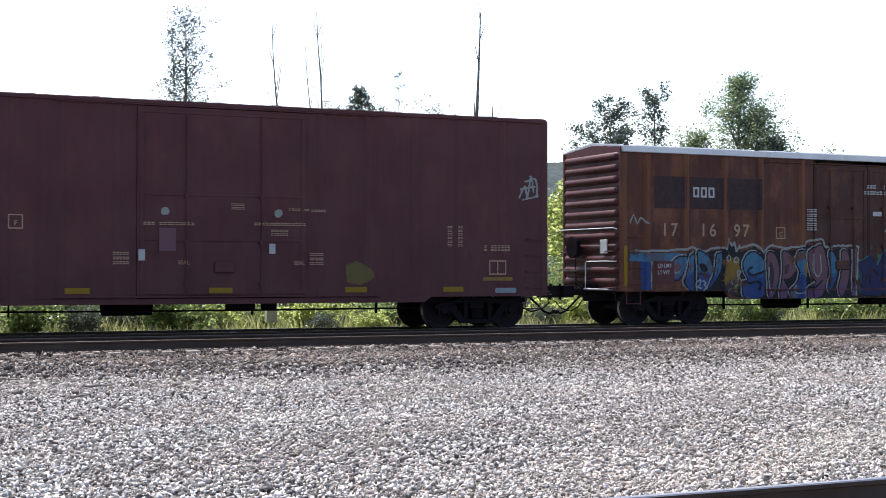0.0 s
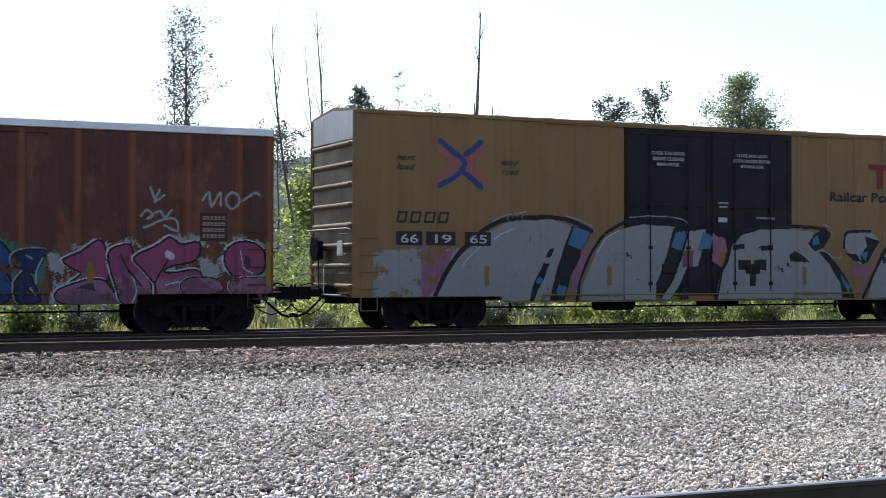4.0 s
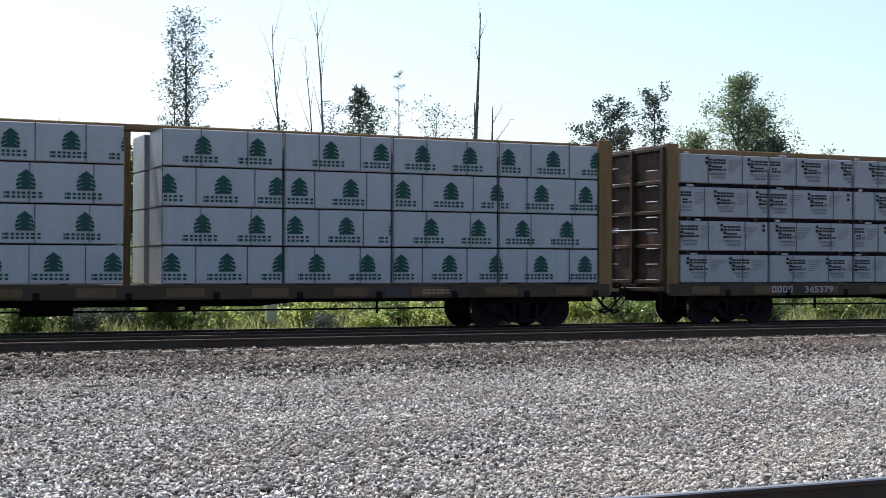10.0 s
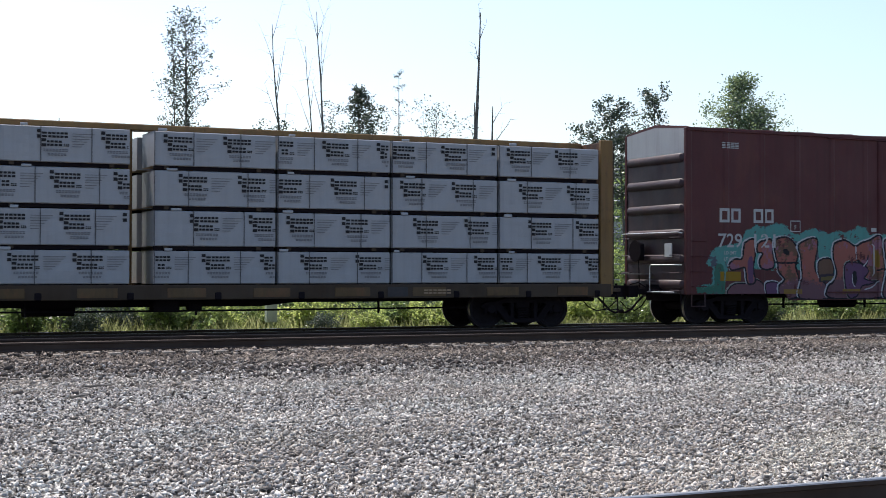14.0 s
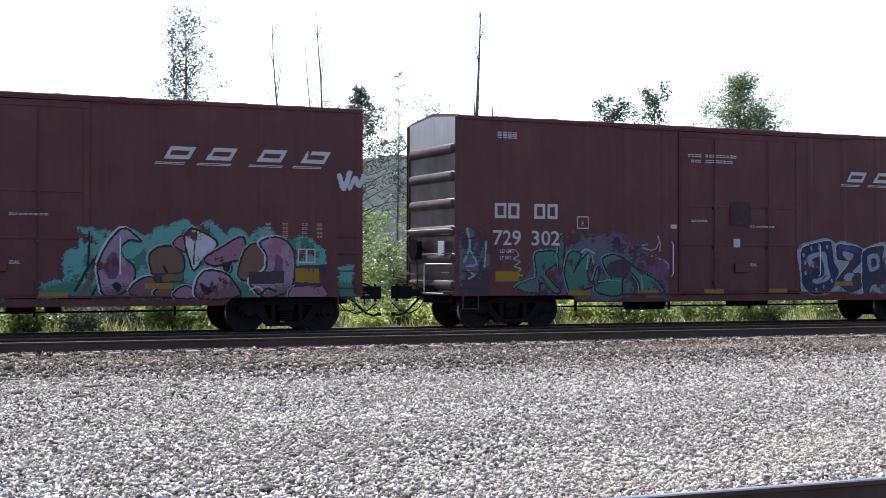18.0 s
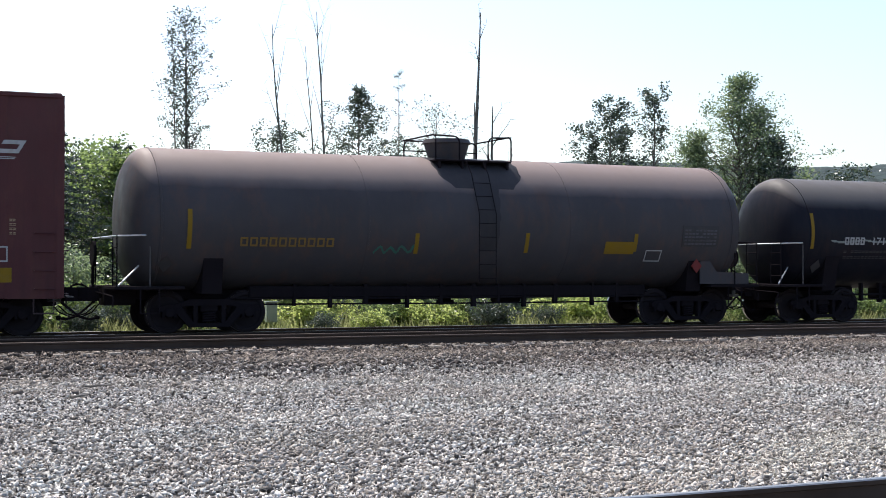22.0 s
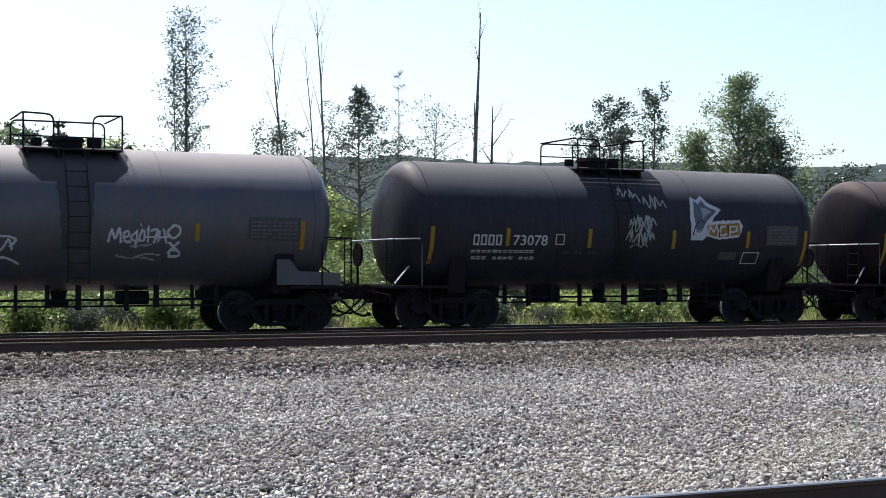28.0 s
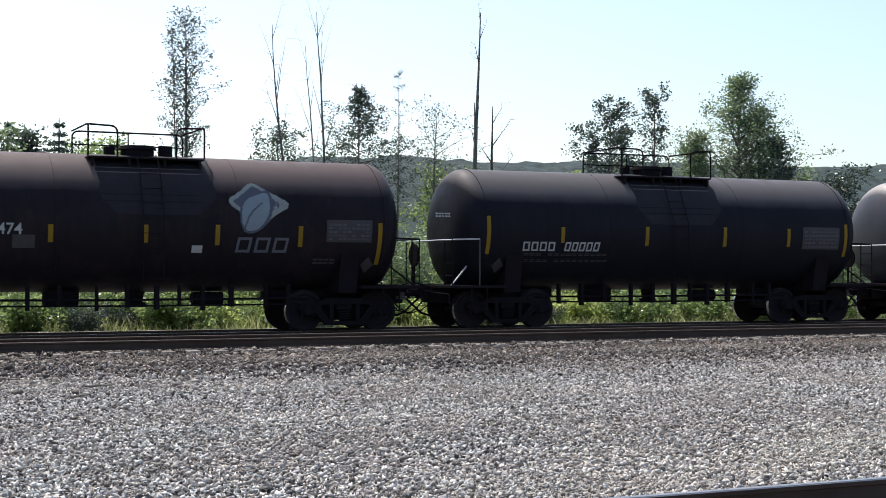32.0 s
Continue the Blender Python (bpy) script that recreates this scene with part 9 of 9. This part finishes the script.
# emblem and tags on the tanks
c = Canvas(1.6, 3.3, 2.1, 3.5)
EMB = tank_skin(tank12)
c.blob("pale", (1.69, 2.88), (1.97, 3.11), (2.28, 3.3), (2.66, 3.09), (3.07, 2.84), (2.72, 2.57), (2.39, 2.31), (2.03, 2.59))
c.fill("slate", (1.79, 2.88), (2.28, 3.24), (2.97, 2.84), (2.39, 2.39))
c.mottle("slate", "pale", 0.25)
c.blob("slate", (1.93, 2.51), (2, 2.89), (2.28, 3.06), (2.64, 3.12), (2.66, 2.57), (2.34, 2.23), (2.05, 2.2))
c.blob("paleblue", (1.97, 2.49), (2.05, 2.86), (2.3, 3.02), (2.59, 3.06), (2.59, 2.6), (2.33, 2.28), (2.08, 2.25))
c.stroke("slate", 0.035, (2.03, 2.28), (2.17, 2.59), (2.44, 2.87))
c.lay(tank12, EMB, "pale diamond emblem with a leaf", name="emblem")
c = Canvas(-2.8, 3.2, 1.3, 2.6)
c.stroke("white", 0.045, (0.77, 1.98), (0.82, 2.23), (0.9, 2.04), (0.98, 2.25), (1.03, 1.96))
c.stroke("white", 0.045, (1.08, 2.05), (1.18, 2.11), (1.16, 2.2), (1.08, 2.15), (1.11, 1.98), (1.23, 1.98))
c.stroke("white", 0.045, (1.34, 2.19), (1.23, 2.06), (1.34, 2.01), (1.36, 2.21), (1.34, 1.86))
c.stroke("white", 0.045, (1.47, 2.23), (1.4, 2.01), (1.52, 2.02), (1.51, 2.21))
c.stroke("white", 0.045, (1.6, 2.29), (1.6, 1.97))
c.stroke("white", 0.045, (1.68, 2.21), (1.8, 2.23), (1.73, 1.97))
c.stroke("white", 0.045, (1.55, 2.08), (2.02, 2.08))
c.stroke("white", 0.045, (1.85, 2.21), (1.81, 1.99))
c.stroke("white", 0.045, (1.93, 2.24), (2, 1.96))
c.stroke("white", 0.05, (2.13, 2.32), (2.02, 2.19), (2.13, 2.05), (2.26, 2.14), (2.26, 2.29), (2.13, 2.33))
c.stroke("white", 0.05, (2.08, 1.79), (2.27, 1.98))
c.stroke("white", 0.05, (2.07, 1.96), (2.27, 1.78))
c.stroke("white", 0.05, (2.08, 1.66), (2.28, 1.68), (2.26, 1.78), (2.08, 1.79), (2.08, 1.66))
c.stroke("pale", 0.035, (1.24, 1.88), (1.68, 1.91))
c.stroke("pale", 0.035, (0.95, 1.68), (1.26, 1.63), (1.55, 1.71), (1.86, 1.71))
c.stroke("pale", 0.035, (1.39, 1.67), (1.76, 1.59))
c.stroke("pale", 0.035, (1.44, 2.35), (1.45, 2.31))
c.stroke("white", 0.045, (-2, 2.3), (-1.92, 1.82), (-2.11, 1.48))
c.stroke("white", 0.045, (-2.28, 1.75), (-1.79, 1.82), (-1.42, 1.71))
c.stroke("white", 0.045, (-1.78, 2.02), (-1.65, 1.77), (-1.54, 2.08), (-1.42, 1.77), (-1.25, 1.99), (-1.19, 1.8))
c.stroke("white", 0.045, (-1.62, 2.08), (-1.12, 2.02), (-1.22, 1.85))
c.stroke("white", 0.045, (-1.87, 1.54), (-1.37, 1.63), (-1.02, 1.51))
c.lay(tank10, tank_skin(tank10), "white scrawled tags")
c = Canvas(-0.3, 3.7, 1.85, 3.65)
c.stroke("pale", 0.035, (-0.24, 3.27), (-0.16, 3.46), (-0.11, 3.21), (0.02, 3.36), (0.07, 3.21), (0.13, 3.4), (0.17, 3.2), (0.24, 3.29), (0.35, 3.09))
c.stroke("pale", 0.035, (0.44, 3.04), (0.48, 3.21), (0.6, 2.94), (0.69, 3.27), (0.75, 2.94), (0.82, 3.24), (0.9, 3), (1.02, 3.13), (1.07, 2.96))
c.stroke("pale", 0.038, (-0.04, 2.46), (0.01, 2.64), (0.04, 2.48), (0.1, 2.7), (0.13, 2.49), (0.23, 2.75), (0.23, 2.45), (0.3, 2.69), (0.37, 2.49), (0.47, 2.74), (0.48, 2.51), (0.55, 2.73), (0.59, 2.44), (0.64, 2.69), (0.74, 2.53))
c.stroke("pale", 0.038, (-0.12, 2.13), (-0.01, 2.35), (0.01, 2.12), (0.06, 2.37), (0.1, 2.07), (0.22, 2.3), (0.26, 2.04), (0.27, 2.39), (0.39, 2.07), (0.41, 2.31), (0.48, 2.06), (0.51, 2.41), (0.58, 2.15), (0.63, 2.31), (0.69, 2.17))
c.stroke("pale", 0.03, (-0.02, 2.33), (0.11, 2.54), (0.15, 2.34), (0.28, 2.53), (0.3, 2.34), (0.36, 2.57), (0.48, 2.33), (0.51, 2.53), (0.61, 2.22))
c.stroke("pale", 0.03, (0.02, 1.96), (0.19, 2.03), (0.34, 1.97), (0.42, 2.04), (0.53, 1.98))
c.fill("white", (1.79, 2.16), (1.76, 2.71), (1.85, 3.27), (2.03, 3.17), (2.2, 3.29), (2.34, 3.12), (2.73, 2.93), (2.49, 2.75), (2.43, 2.64), (3.26, 2.68), (3.36, 2.52), (3.26, 2.24), (2.64, 2.17), (2.27, 2.26), (2.12, 2.13), (1.94, 2.16))
c.fill("slate", (1.88, 2.82), (1.94, 3.18), (2.05, 3.06), (2.18, 3.17), (2.3, 3.01), (2.6, 2.91), (2.37, 2.74), (2.18, 2.53), (1.94, 2.33))
c.fill("paleblue", (2.12, 2.98), (2.27, 2.96), (2.43, 2.88), (2.27, 2.8), (2.15, 2.66))
c.stroke("black", 0.03, (1.85, 2.28), (1.91, 2.51), (2.09, 2.66), (2.18, 2.55), (2.03, 2.34))
c.fill("gold", (2.27, 2.53), (3.26, 2.61), (3.28, 2.3), (2.64, 2.23), (2.27, 2.31))
c.stroke("white", 0.045, (2.31, 2.28), (2.35, 2.5), (2.46, 2.38), (2.57, 2.52), (2.6, 2.27))
c.stroke("white", 0.045, (2.84, 2.5), (2.69, 2.48), (2.67, 2.29), (2.86, 2.31))
c.stroke("white", 0.045, (2.97, 2.27), (2.97, 2.51))
c.stroke("white", 0.045, (2.97, 2.51), (3.17, 2.51))
c.stroke("white", 0.045, (3.17, 2.51), (3.17, 2.39))
c.stroke("white", 0.045, (3.17, 2.39), (2.97, 2.37))
c.stroke("black", 0.03, (2.63, 2.53), (2.64, 2.25))
c.stroke("black", 0.03, (2.9, 2.55), (2.92, 2.27))
c.lay(tank11, tank_skin(tank11), "white, grey and gold spray-painted creature and tags")
c = Canvas(-2.6, -1.3, 1.65, 2.1)
c.stroke("green", 0.05, (-2.46, 1.78), (-2.3, 1.92), (-2.2, 1.78), (-2.06, 1.9), (-1.9, 1.78), (-1.8, 1.92), (-1.6, 1.8), (-1.5, 1.95))
c.lay(tank8, tank_skin(tank8), "faint green scrawled tag")
c = Canvas(-4.8, -2.1, 2.0, 2.4)
c.stroke("pale", 0.05, (-4.66, 2.18), (-4.2, 2.15), (-3.6, 2.2), (-3.0, 2.16), (-2.3, 2.22))
c.lay(tank9, tank_skin(tank9), "white spray line through the number")

# painted side plates over the rear stub sills
for tk, half in ((tank8, 7.95), (tank10, 5.95)):
    part("sill_plate", Geo().prism([(half - 1.45, 1.05), (half - 1.45, 1.62), (half - 1.15, 1.62), (half - 0.95, 1.36), (half + 0.05, 1.32), (half + 0.05, 1.05)], -1.38, -1.34), TANK_GREY if tk is tank8 else TANK_SILVER, tk, "grey-blue steel side plate")

# hazard diamond holders on the tanks
for tk, x in ((tank8, -7.2), (tank8, 6.36), (tank9, -5.0), (tank12, 5.0), (tank13, -5.0)):
    sk = tank_skin(tk)
    g = Geo()
    y, yl = sk(x, 1.68) - 0.03, sk(x, 1.32) - 0.03
    if x > 6:                                          # fixed to the saddle's face
        y = yl = -1.42
    ym = (y + yl) / 2
    g.add([(x, yl, 1.32), (x + 0.16, ym, 1.50), (x, y, 1.68), (x - 0.16, ym, 1.50), (x, yl + 0.02, 1.32), (x + 0.16, ym + 0.02, 1.50), (x, y + 0.02, 1.68), (x - 0.16, ym + 0.02, 1.50)],
          [(0, 1, 2, 3), (4, 7, 6, 5), (0, 4, 5, 1), (1, 5, 6, 2), (2, 6, 7, 3), (3, 7, 4, 0)])
    part("placard", g, GREY_P if tk is not tank8 or x < 0 else RED_P, tk, "diamond hazard placard")


def skin_of(side):
    return lambda x, z: side.y(x)


# maroon boxcar: boxed codes, dots, door notes, yellow strips, data block
sk = skin_of(side1)
lay_frame(box1, sk, -4.48, -4.18, 2.22, 2.52, BUFF_STENCIL)
lay_words(box1, sk, "F", -4.36, 2.29, 0.11, BUFF_STENCIL)
for x in (-1.26, 1.26):
    cc = Canvas(x - 0.12, x + 0.12, 2.5, 2.78, 0.02)
    cc.stroke("pale", 0.17, (x, 2.63), (x + 0.01, 2.64))
    cc.lay(box1, sk, "pale round sticker", name="sticker")
for x0, x1, z, h, n in ((-1.72, -0.6, 2.34, 0.07, 13), (0.72, 1.92, 2.36, 0.07, 14), (0.2, 0.5, 2.78, 0.05, 6), (0.2, 0.5, 2.7, 0.05, 6), (1.5, 2.0, 2.70, 0.05, 7), (2.05, 2.4, 2.68, 0.05, 5), (1.1, 1.5, 2.22, 0.05, 6), (1.1, 1.5, 2.14, 0.05, 6),
                        (-2.35, -2.0, 1.70, 0.06, 5), (-2.35, -2.0, 1.60, 0.06, 5), (-2.35, -2.0, 1.50, 0.06, 5), (2.0, 2.35, 1.70, 0.06, 5), (2.0, 2.35, 1.60, 0.06, 5), (2.0, 2.35, 1.50, 0.06, 5),
                        (6.35, 7.05, 1.92, 0.06, 8), (6.35, 7.05, 1.84, 0.06, 8)):
    lay_bars(box1, sk, x0, x1, z, h, n, BUFF_STENCIL)
for x in (5.40, 5.66):
    for i in range(6):
        lay_bars(box1, sk, x, x + 0.13, 1.94 + i * 0.085, 0.05, 2, BUFF_STENCIL, i)
for x in (-0.98, 1.62):
    lay_words(box1, sk, "SEAL", x, 1.50, 0.09, BUFF_STENCIL)
lay_frame(box1, sk, 6.48, 6.93, 1.28, 1.62, BUFF_STENCIL, 0.03)
lay_box(box1, sk, "stencil", 6.69, 6.72, 1.31, 1.59, BUFF_STENCIL)
lay_box(box1, sk, "repaint", -1.38, -1.02, 1.78, 2.28, SPRAY["mauve"])
lay_box(box1, sk, "label", -1.82, -1.68, 1.58, 1.82, WHITE_P)
lay_box(box1, sk, "label", 1.06, 1.2, 1.74, 1.96, WHITE_P)
lay_box(box1, sk, "stencil", 6.32, 7.1, 1.14, 1.22, TAN_MARK)
for x in (-5.6, -3.08, -0.03, 3.12, 5.55):
    lay_box(box1, sk, "reflector", x - 0.26, x + 0.26, 0.88, 1.0, RUN_YELLOW, "dull yellow reflective strip")

# rust-brown boxcar: dark panels, white marks, number
sk = skin_of(side2)
for a, b in ((-7.02, -5.72 - 0.38), (-5.95, -4.95), (-4.86, -3.75)):
    lay_box(box2, sk, "repaint", a, b, 2.95, 3.75, DARK_PATCH)
lay_blocks(box2, sk, -5.86, -5.16, 3.24, 0.26, 3, WHITE_P, line=0.05)
for text, x in (("17", -6.82), ("16", -5.66), ("97", -4.62)):
    lay_words(box2, sk, text, x, 2.26, 0.33, BUFF_STENCIL, 0.5)
lay_frame(box2, sk, -3.28, -2.98, 2.22, 2.52, BUFF_STENCIL)
lay_words(box2, sk, "C", -3.18, 2.28, 0.12, BUFF_STENCIL)
for i in range(5):
    lay_bars(box2, sk, -2.3, -1.98, 2.45 + i * 0.12, 0.08, 3, WHITE_P, i)
lay_bars(box2, sk, -0.3, 1.2, 3.60, 0.10, 14, WHITE_P)
lay_bars(box2, sk, -0.4, 1.3, 3.44, 0.10, 16, WHITE_P)
lay_box(box2, sk, "label", -0.1, 0.2, 2.86, 2.98, WHITE_P)
lay_bars(box2, sk, 0.3, 1.2, 2.44, 0.07, 7, WHITE_P)
lay_box(box2, sk, "stencil_panel", -6.98, -6.42, 1.05, 1.62, MAROON)
lay_words(box2, sk, "LD LMT", -6.92, 1.46, 0.10, WHITE_P, 0.42)
lay_words(box2, sk, "LT WT", -6.92, 1.29, 0.10, WHITE_P, 0.36)
lay_box(box2, sk, "stencil_panel", 6.35, 6.95, 2.0, 2.62, DARK_PATCH)
for i in range(4):
    lay_bars(box2, sk, 6.4, 6.92, 2.08 + i * 0.13, 0.07, 6, BUFF_STENCIL, i)
for x in (-7.90, 7.86):
    part("yellow_handhold", Geo().box(x - 0.05, x + 0.05, -1.535, -1.505, 1.0, 2.0, 0.01), RUN_YELLOW, box2, "yellow safety strip by the ladder")

# yellow-buff boxcar
sk = skin_of(side3)
lay_words(box3, sk, "Railcar Pooling Experts", 3.84, 3.24, 0.26, BLACK_P, 4.46)
lay_box(box3, sk, "emblem", 5.20, 7.02, 4.10, 4.26, RED_P, "red bar emblem")
for a, b in ((5.48, 5.68), (6.14, 6.34)):
    lay_box(box3, sk, "emblem", a, b, 3.60, 4.10, RED_P)
cc = Canvas(6.4, 7.3, 3.5, 4.3)
cc.stroke("red", 0.13, (6.56, 3.64), (7.10, 4.18))
cc.stroke("red", 0.13, (6.56, 4.18), (7.10, 3.64))
cc.lay(box3, sk, "red crossed-bar emblem", name="emblem")
lay_frame(box3, sk, 5.62, 6.3, 4.36, 4.56, DECK_TAN, 0.03)
cc = Canvas(-7.8, -6.2, 3.2, 4.6)
cc.stroke("salmon", 0.30, (-7.5, 4.28), (-7.1, 3.92), (-7.5, 3.5))
cc.stroke("salmon", 0.30, (-6.46, 4.28), (-6.84, 3.92), (-6.46, 3.5))
cc.stroke("blue", 0.13, (-7.5, 4.40), (-7.12, 4.12), (-6.86, 3.9), (-7.05, 3.62), (-7.5, 3.36))
cc.stroke("blue", 0.13, (-6.44, 4.40), (-6.84, 4.10))
cc.stroke("blue", 0.13, (-6.86, 3.66), (-6.44, 3.34))
cc.lay(box3, sk, "faded orange and blue crossed-track emblem", name="emblem")
for text, x, z in (("next", -8.62, 3.92), ("load", -8.62, 3.70), ("any", -5.92, 3.88), ("road", -5.92, 3.66)):
    lay_words(box3, sk, text, x, z, 0.15, DECK_BROWN, 0.5)
lay_blocks(box3, sk, -8.62, -7.22, 2.48, 0.26, 4, BLACK_P, slant=0.06, line=0.045, share=0.72)
for a, b, text in ((-8.62, -7.95, "66"), (-7.85, -7.10, "19"), (-6.86, -6.18, "65")):
    lay_box(box3, sk, "number_panel", a, b, 1.96, 2.28, BLACK_P, lift=0.014)
    lay_words(box3, sk, text, a + 0.1, 2.02, 0.2, WHITE_P, b - a - 0.2, lift=0.018)
for lines, x, z in ((("CLOSE THIS DOOR", "BEFORE CLOSING", "MAIN DOOR"), -1.25, 4.28), (("CLOSE AND LOCK", "BOTH DOORS BEFORE", "MOVING CAR"), 1.32, 4.30)):
    for i, text in enumerate(lines):
        lay_words(box3, lambda x, z: -HALF - 0.06, text, x, z - i * 0.14, 0.085, WHITE_P, centre=True)
lay_bars(box3, lambda x, z: -HALF - 0.06, 0.26, 0.58, 3.08, 0.05, 5, WHITE_P)
lay_bars(box3, lambda x, z: -HALF - 0.06, 0.30, 0.55, 2.98, 0.05, 4, WHITE_P)
lay_box(box3, lambda x, z: -HALF - 0.06, "label", 0.26, 0.54, 2.62, 2.74, WHITE_P)
lay_bars(box3, lambda x, z: -HALF - 0.06, 1.45, 2.05, 2.72, 0.05, 8, WHITE_P)
for x in (-6.28, -2.94, 3.04, 6.12):
    lay_box(box3, sk, "reflector", x - 0.055, x + 0.055, 1.02, 1.48, TAN_MARK, "dull yellow reflective strip", lift=0.02)
lay_box(box3, sk, "stencil", 8.4, 8.95, 0.9, 1.1, TAN_MARK, lift=0.02)
lay_box(box3, sk, "stencil_panel", 7.25, 7.8, 1.3, 1.66, DARK_PATCH, lift=0.02)
lay_frame(box3, sk, 7.35, 7.7, 1.36, 1.6, SPRAY["mauve"], 0.03)

# the two maroon boxcars with slanted emblem bars
for car, side, digits in ((box6, side6, ("729", "121")), (box7, side7, ("729", "302"))):
    sk = skin_of(side)
    dx = 0.0
    for a, b, n in ((-7.02, -6.42, 2), (-5.96, -5.38, 2)):
        lay_blocks(car, sk, a, b + 0.12, 2.62, 0.36, n, WHITE_P, line=0.07, share=0.82)
    lay_words(car, sk, digits[0], -7.08, 1.99, 0.36, WHITE_P, 0.76)
    lay_words(car, sk, digits[1], -6.06, 1.99, 0.36, WHITE_P, 0.80)
    lay_words(car, sk, "LD LMT", -6.9, 1.80, 0.09, WHITE_P, 0.4)
    lay_words(car, sk, "LT WT", -6.9, 1.64, 0.09, WHITE_P, 0.32)
    lay_frame(car, sk, -4.78, -4.46, 2.40, 2.70, WHITE_P)
    lay_words(car, sk, "F", -4.67, 2.47, 0.11, WHITE_P)
    lay_bars(car, sk, -6.95, -6.4, 4.52, 0.07, 4, WHITE_P)
    lay_bars(car, sk, -6.95, -6.4, 4.60, 0.07, 4, WHITE_P)
    lay_bars(car, sk, -1.6, -0.1, 4.26, 0.08, 14, WHITE_P)
    lay_bars(car, sk, -1.5, -0.2, 4.12, 0.08, 12, WHITE_P)
    for x in (3.7, 4.62, 5.76, 6.78):
        lay_blocks(car, sk, x - 0.22, x + 0.50, 3.76, 0.27, 1, WHITE_P, slant=0.16, line=0.085)
        lay_bars(car, sk, x - 0.42, x + 0.5, 3.64, 0.05, 1, WHITE_P, slant=0.03)
    lay_box(car, sk, "label", -0.2, 0.0, 1.98, 2.2, WHITE_P)
    lay_box(car, sk, "label", -2.08, -1.9, 2.44, 2.54, WHITE_P)
    lay_bars(car, sk, -1.5, -1.0, 2.62, 0.05, 6, WHITE_P)
    lay_bars(car, sk, 0.3, 1.1, 2.50, 0.05, 8, WHITE_P)
    lay_words(car, sk, "SEAL", 0.3, 1.50, 0.08, WHITE_P)
    lay_frame(car, sk, 6.5, 6.92, 1.54, 1.86, WHITE_P, 0.03)
    lay_box(car, sk, "stencil", 6.69, 6.73, 1.57, 1.83, WHITE_P)
    for x in (5.75, 6.15, 6.6, 6.95):
        for i in range(4):
            lay_bars(car, sk, x, x + 0.14, 2.1 + i * 0.09, 0.05, 2, BUFF_STENCIL, i)
    for a, b, z0, z1 in ((-7.0, -6.36, 1.12, 1.36), (6.45, 7.0, 1.12, 1.42), (-5.0, -4.4, 0.78, 0.9), (-3.06, -2.46, 0.78, 0.9), (-1.1, -0.5, 0.80, 0.92), (0.9, 1.5, 0.8, 0.92), (3.1, 3.7, 0.98, 1.1)):
        lay_box(car, sk, "reflector", a, b, z0, z1, RUN_YELLOW if z1 > 1.2 else TAN_MARK, "yellow panel")
    for x in (-2.06, 2.56):
        part("handhold", Geo().tube([(x, -HALF - 0.02, 1.25), (x, -HALF - 0.09, 1.3), (x, -HALF - 0.09, 2.05), (x, -HALF - 0.02, 2.1)], 0.014, 5), ZINC, car)
lay_box(box7, skin_of(side7), "repaint", -0.3, 0.35, 2.55, 3.15, DARK_PATCH)

# lettering along the lumber cars' sills
flat_skin = lambda x, z: -1.484
for car, digits in ((flat4, None), (flat5, "365379")):
    if digits:
        lay_blocks(car, flat_skin, -8.4, -7.7, 0.82, 0.17, 4, WHITE_P, line=0.035)
        lay_words(car, flat_skin, digits, -7.35, 0.82, 0.17, WHITE_P, 0.95)
    else:
        lay_bars(car, flat_skin, -8.2, -7.4, 0.82, 0.13, 4, GREY_P)
    lay_box(car, flat_skin, "data_panel", 5.6, 6.1, 0.78, 1.0, GREY_P)
    lay_bars(car, flat_skin, 6.5, 7.2, 0.84, 0.1, 6, BUFF_STENCIL)


# ---- dry sticks lying on the gravel ----
def stick(x, y, length, turn):
    g = Geo()
    rng = random.Random(int(x * 100))
    pts = [(length * (i / 5 - 0.5), rng.uniform(-0.015, 0.015), 0.0) for i in range(6)]
    g.limb(pts, [0.012, 0.017, 0.016, 0.014, 0.012, 0.006], 6)
    ob = new("stick", g.mesh("stick", [BARK], True))
    ob.matrix_basis = pose(x, y, -0.178, 0, 0, turn)
    tagged(ob, "dry grey stick lying on the gravel", "stick")


for x, y, ln, turn in ((3.78, -12.08, 0.44, 20), (3.29, -13.5, 0.52, 48), (2.85, -10.4, 0.5, -61)):
    stick(x, y, ln, turn)

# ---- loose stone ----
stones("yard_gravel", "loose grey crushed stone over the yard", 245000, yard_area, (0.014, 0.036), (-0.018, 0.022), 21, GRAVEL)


def fines_area(rng, n):
    """Dusty spill of finer stone beside the near siding."""
    x = rng.normal(8.5, 0.85, n)
    return np.stack([x, rng.normal(0, 0.38, n) - 21.3 + (x - 8.3) * 0.65, np.full(n, -0.215)], 1)


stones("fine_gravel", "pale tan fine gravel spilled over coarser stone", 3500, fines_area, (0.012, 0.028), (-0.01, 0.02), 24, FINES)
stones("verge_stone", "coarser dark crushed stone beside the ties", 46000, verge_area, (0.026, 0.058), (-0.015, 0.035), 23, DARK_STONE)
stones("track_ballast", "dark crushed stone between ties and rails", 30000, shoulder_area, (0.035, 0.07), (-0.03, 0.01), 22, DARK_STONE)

motions()
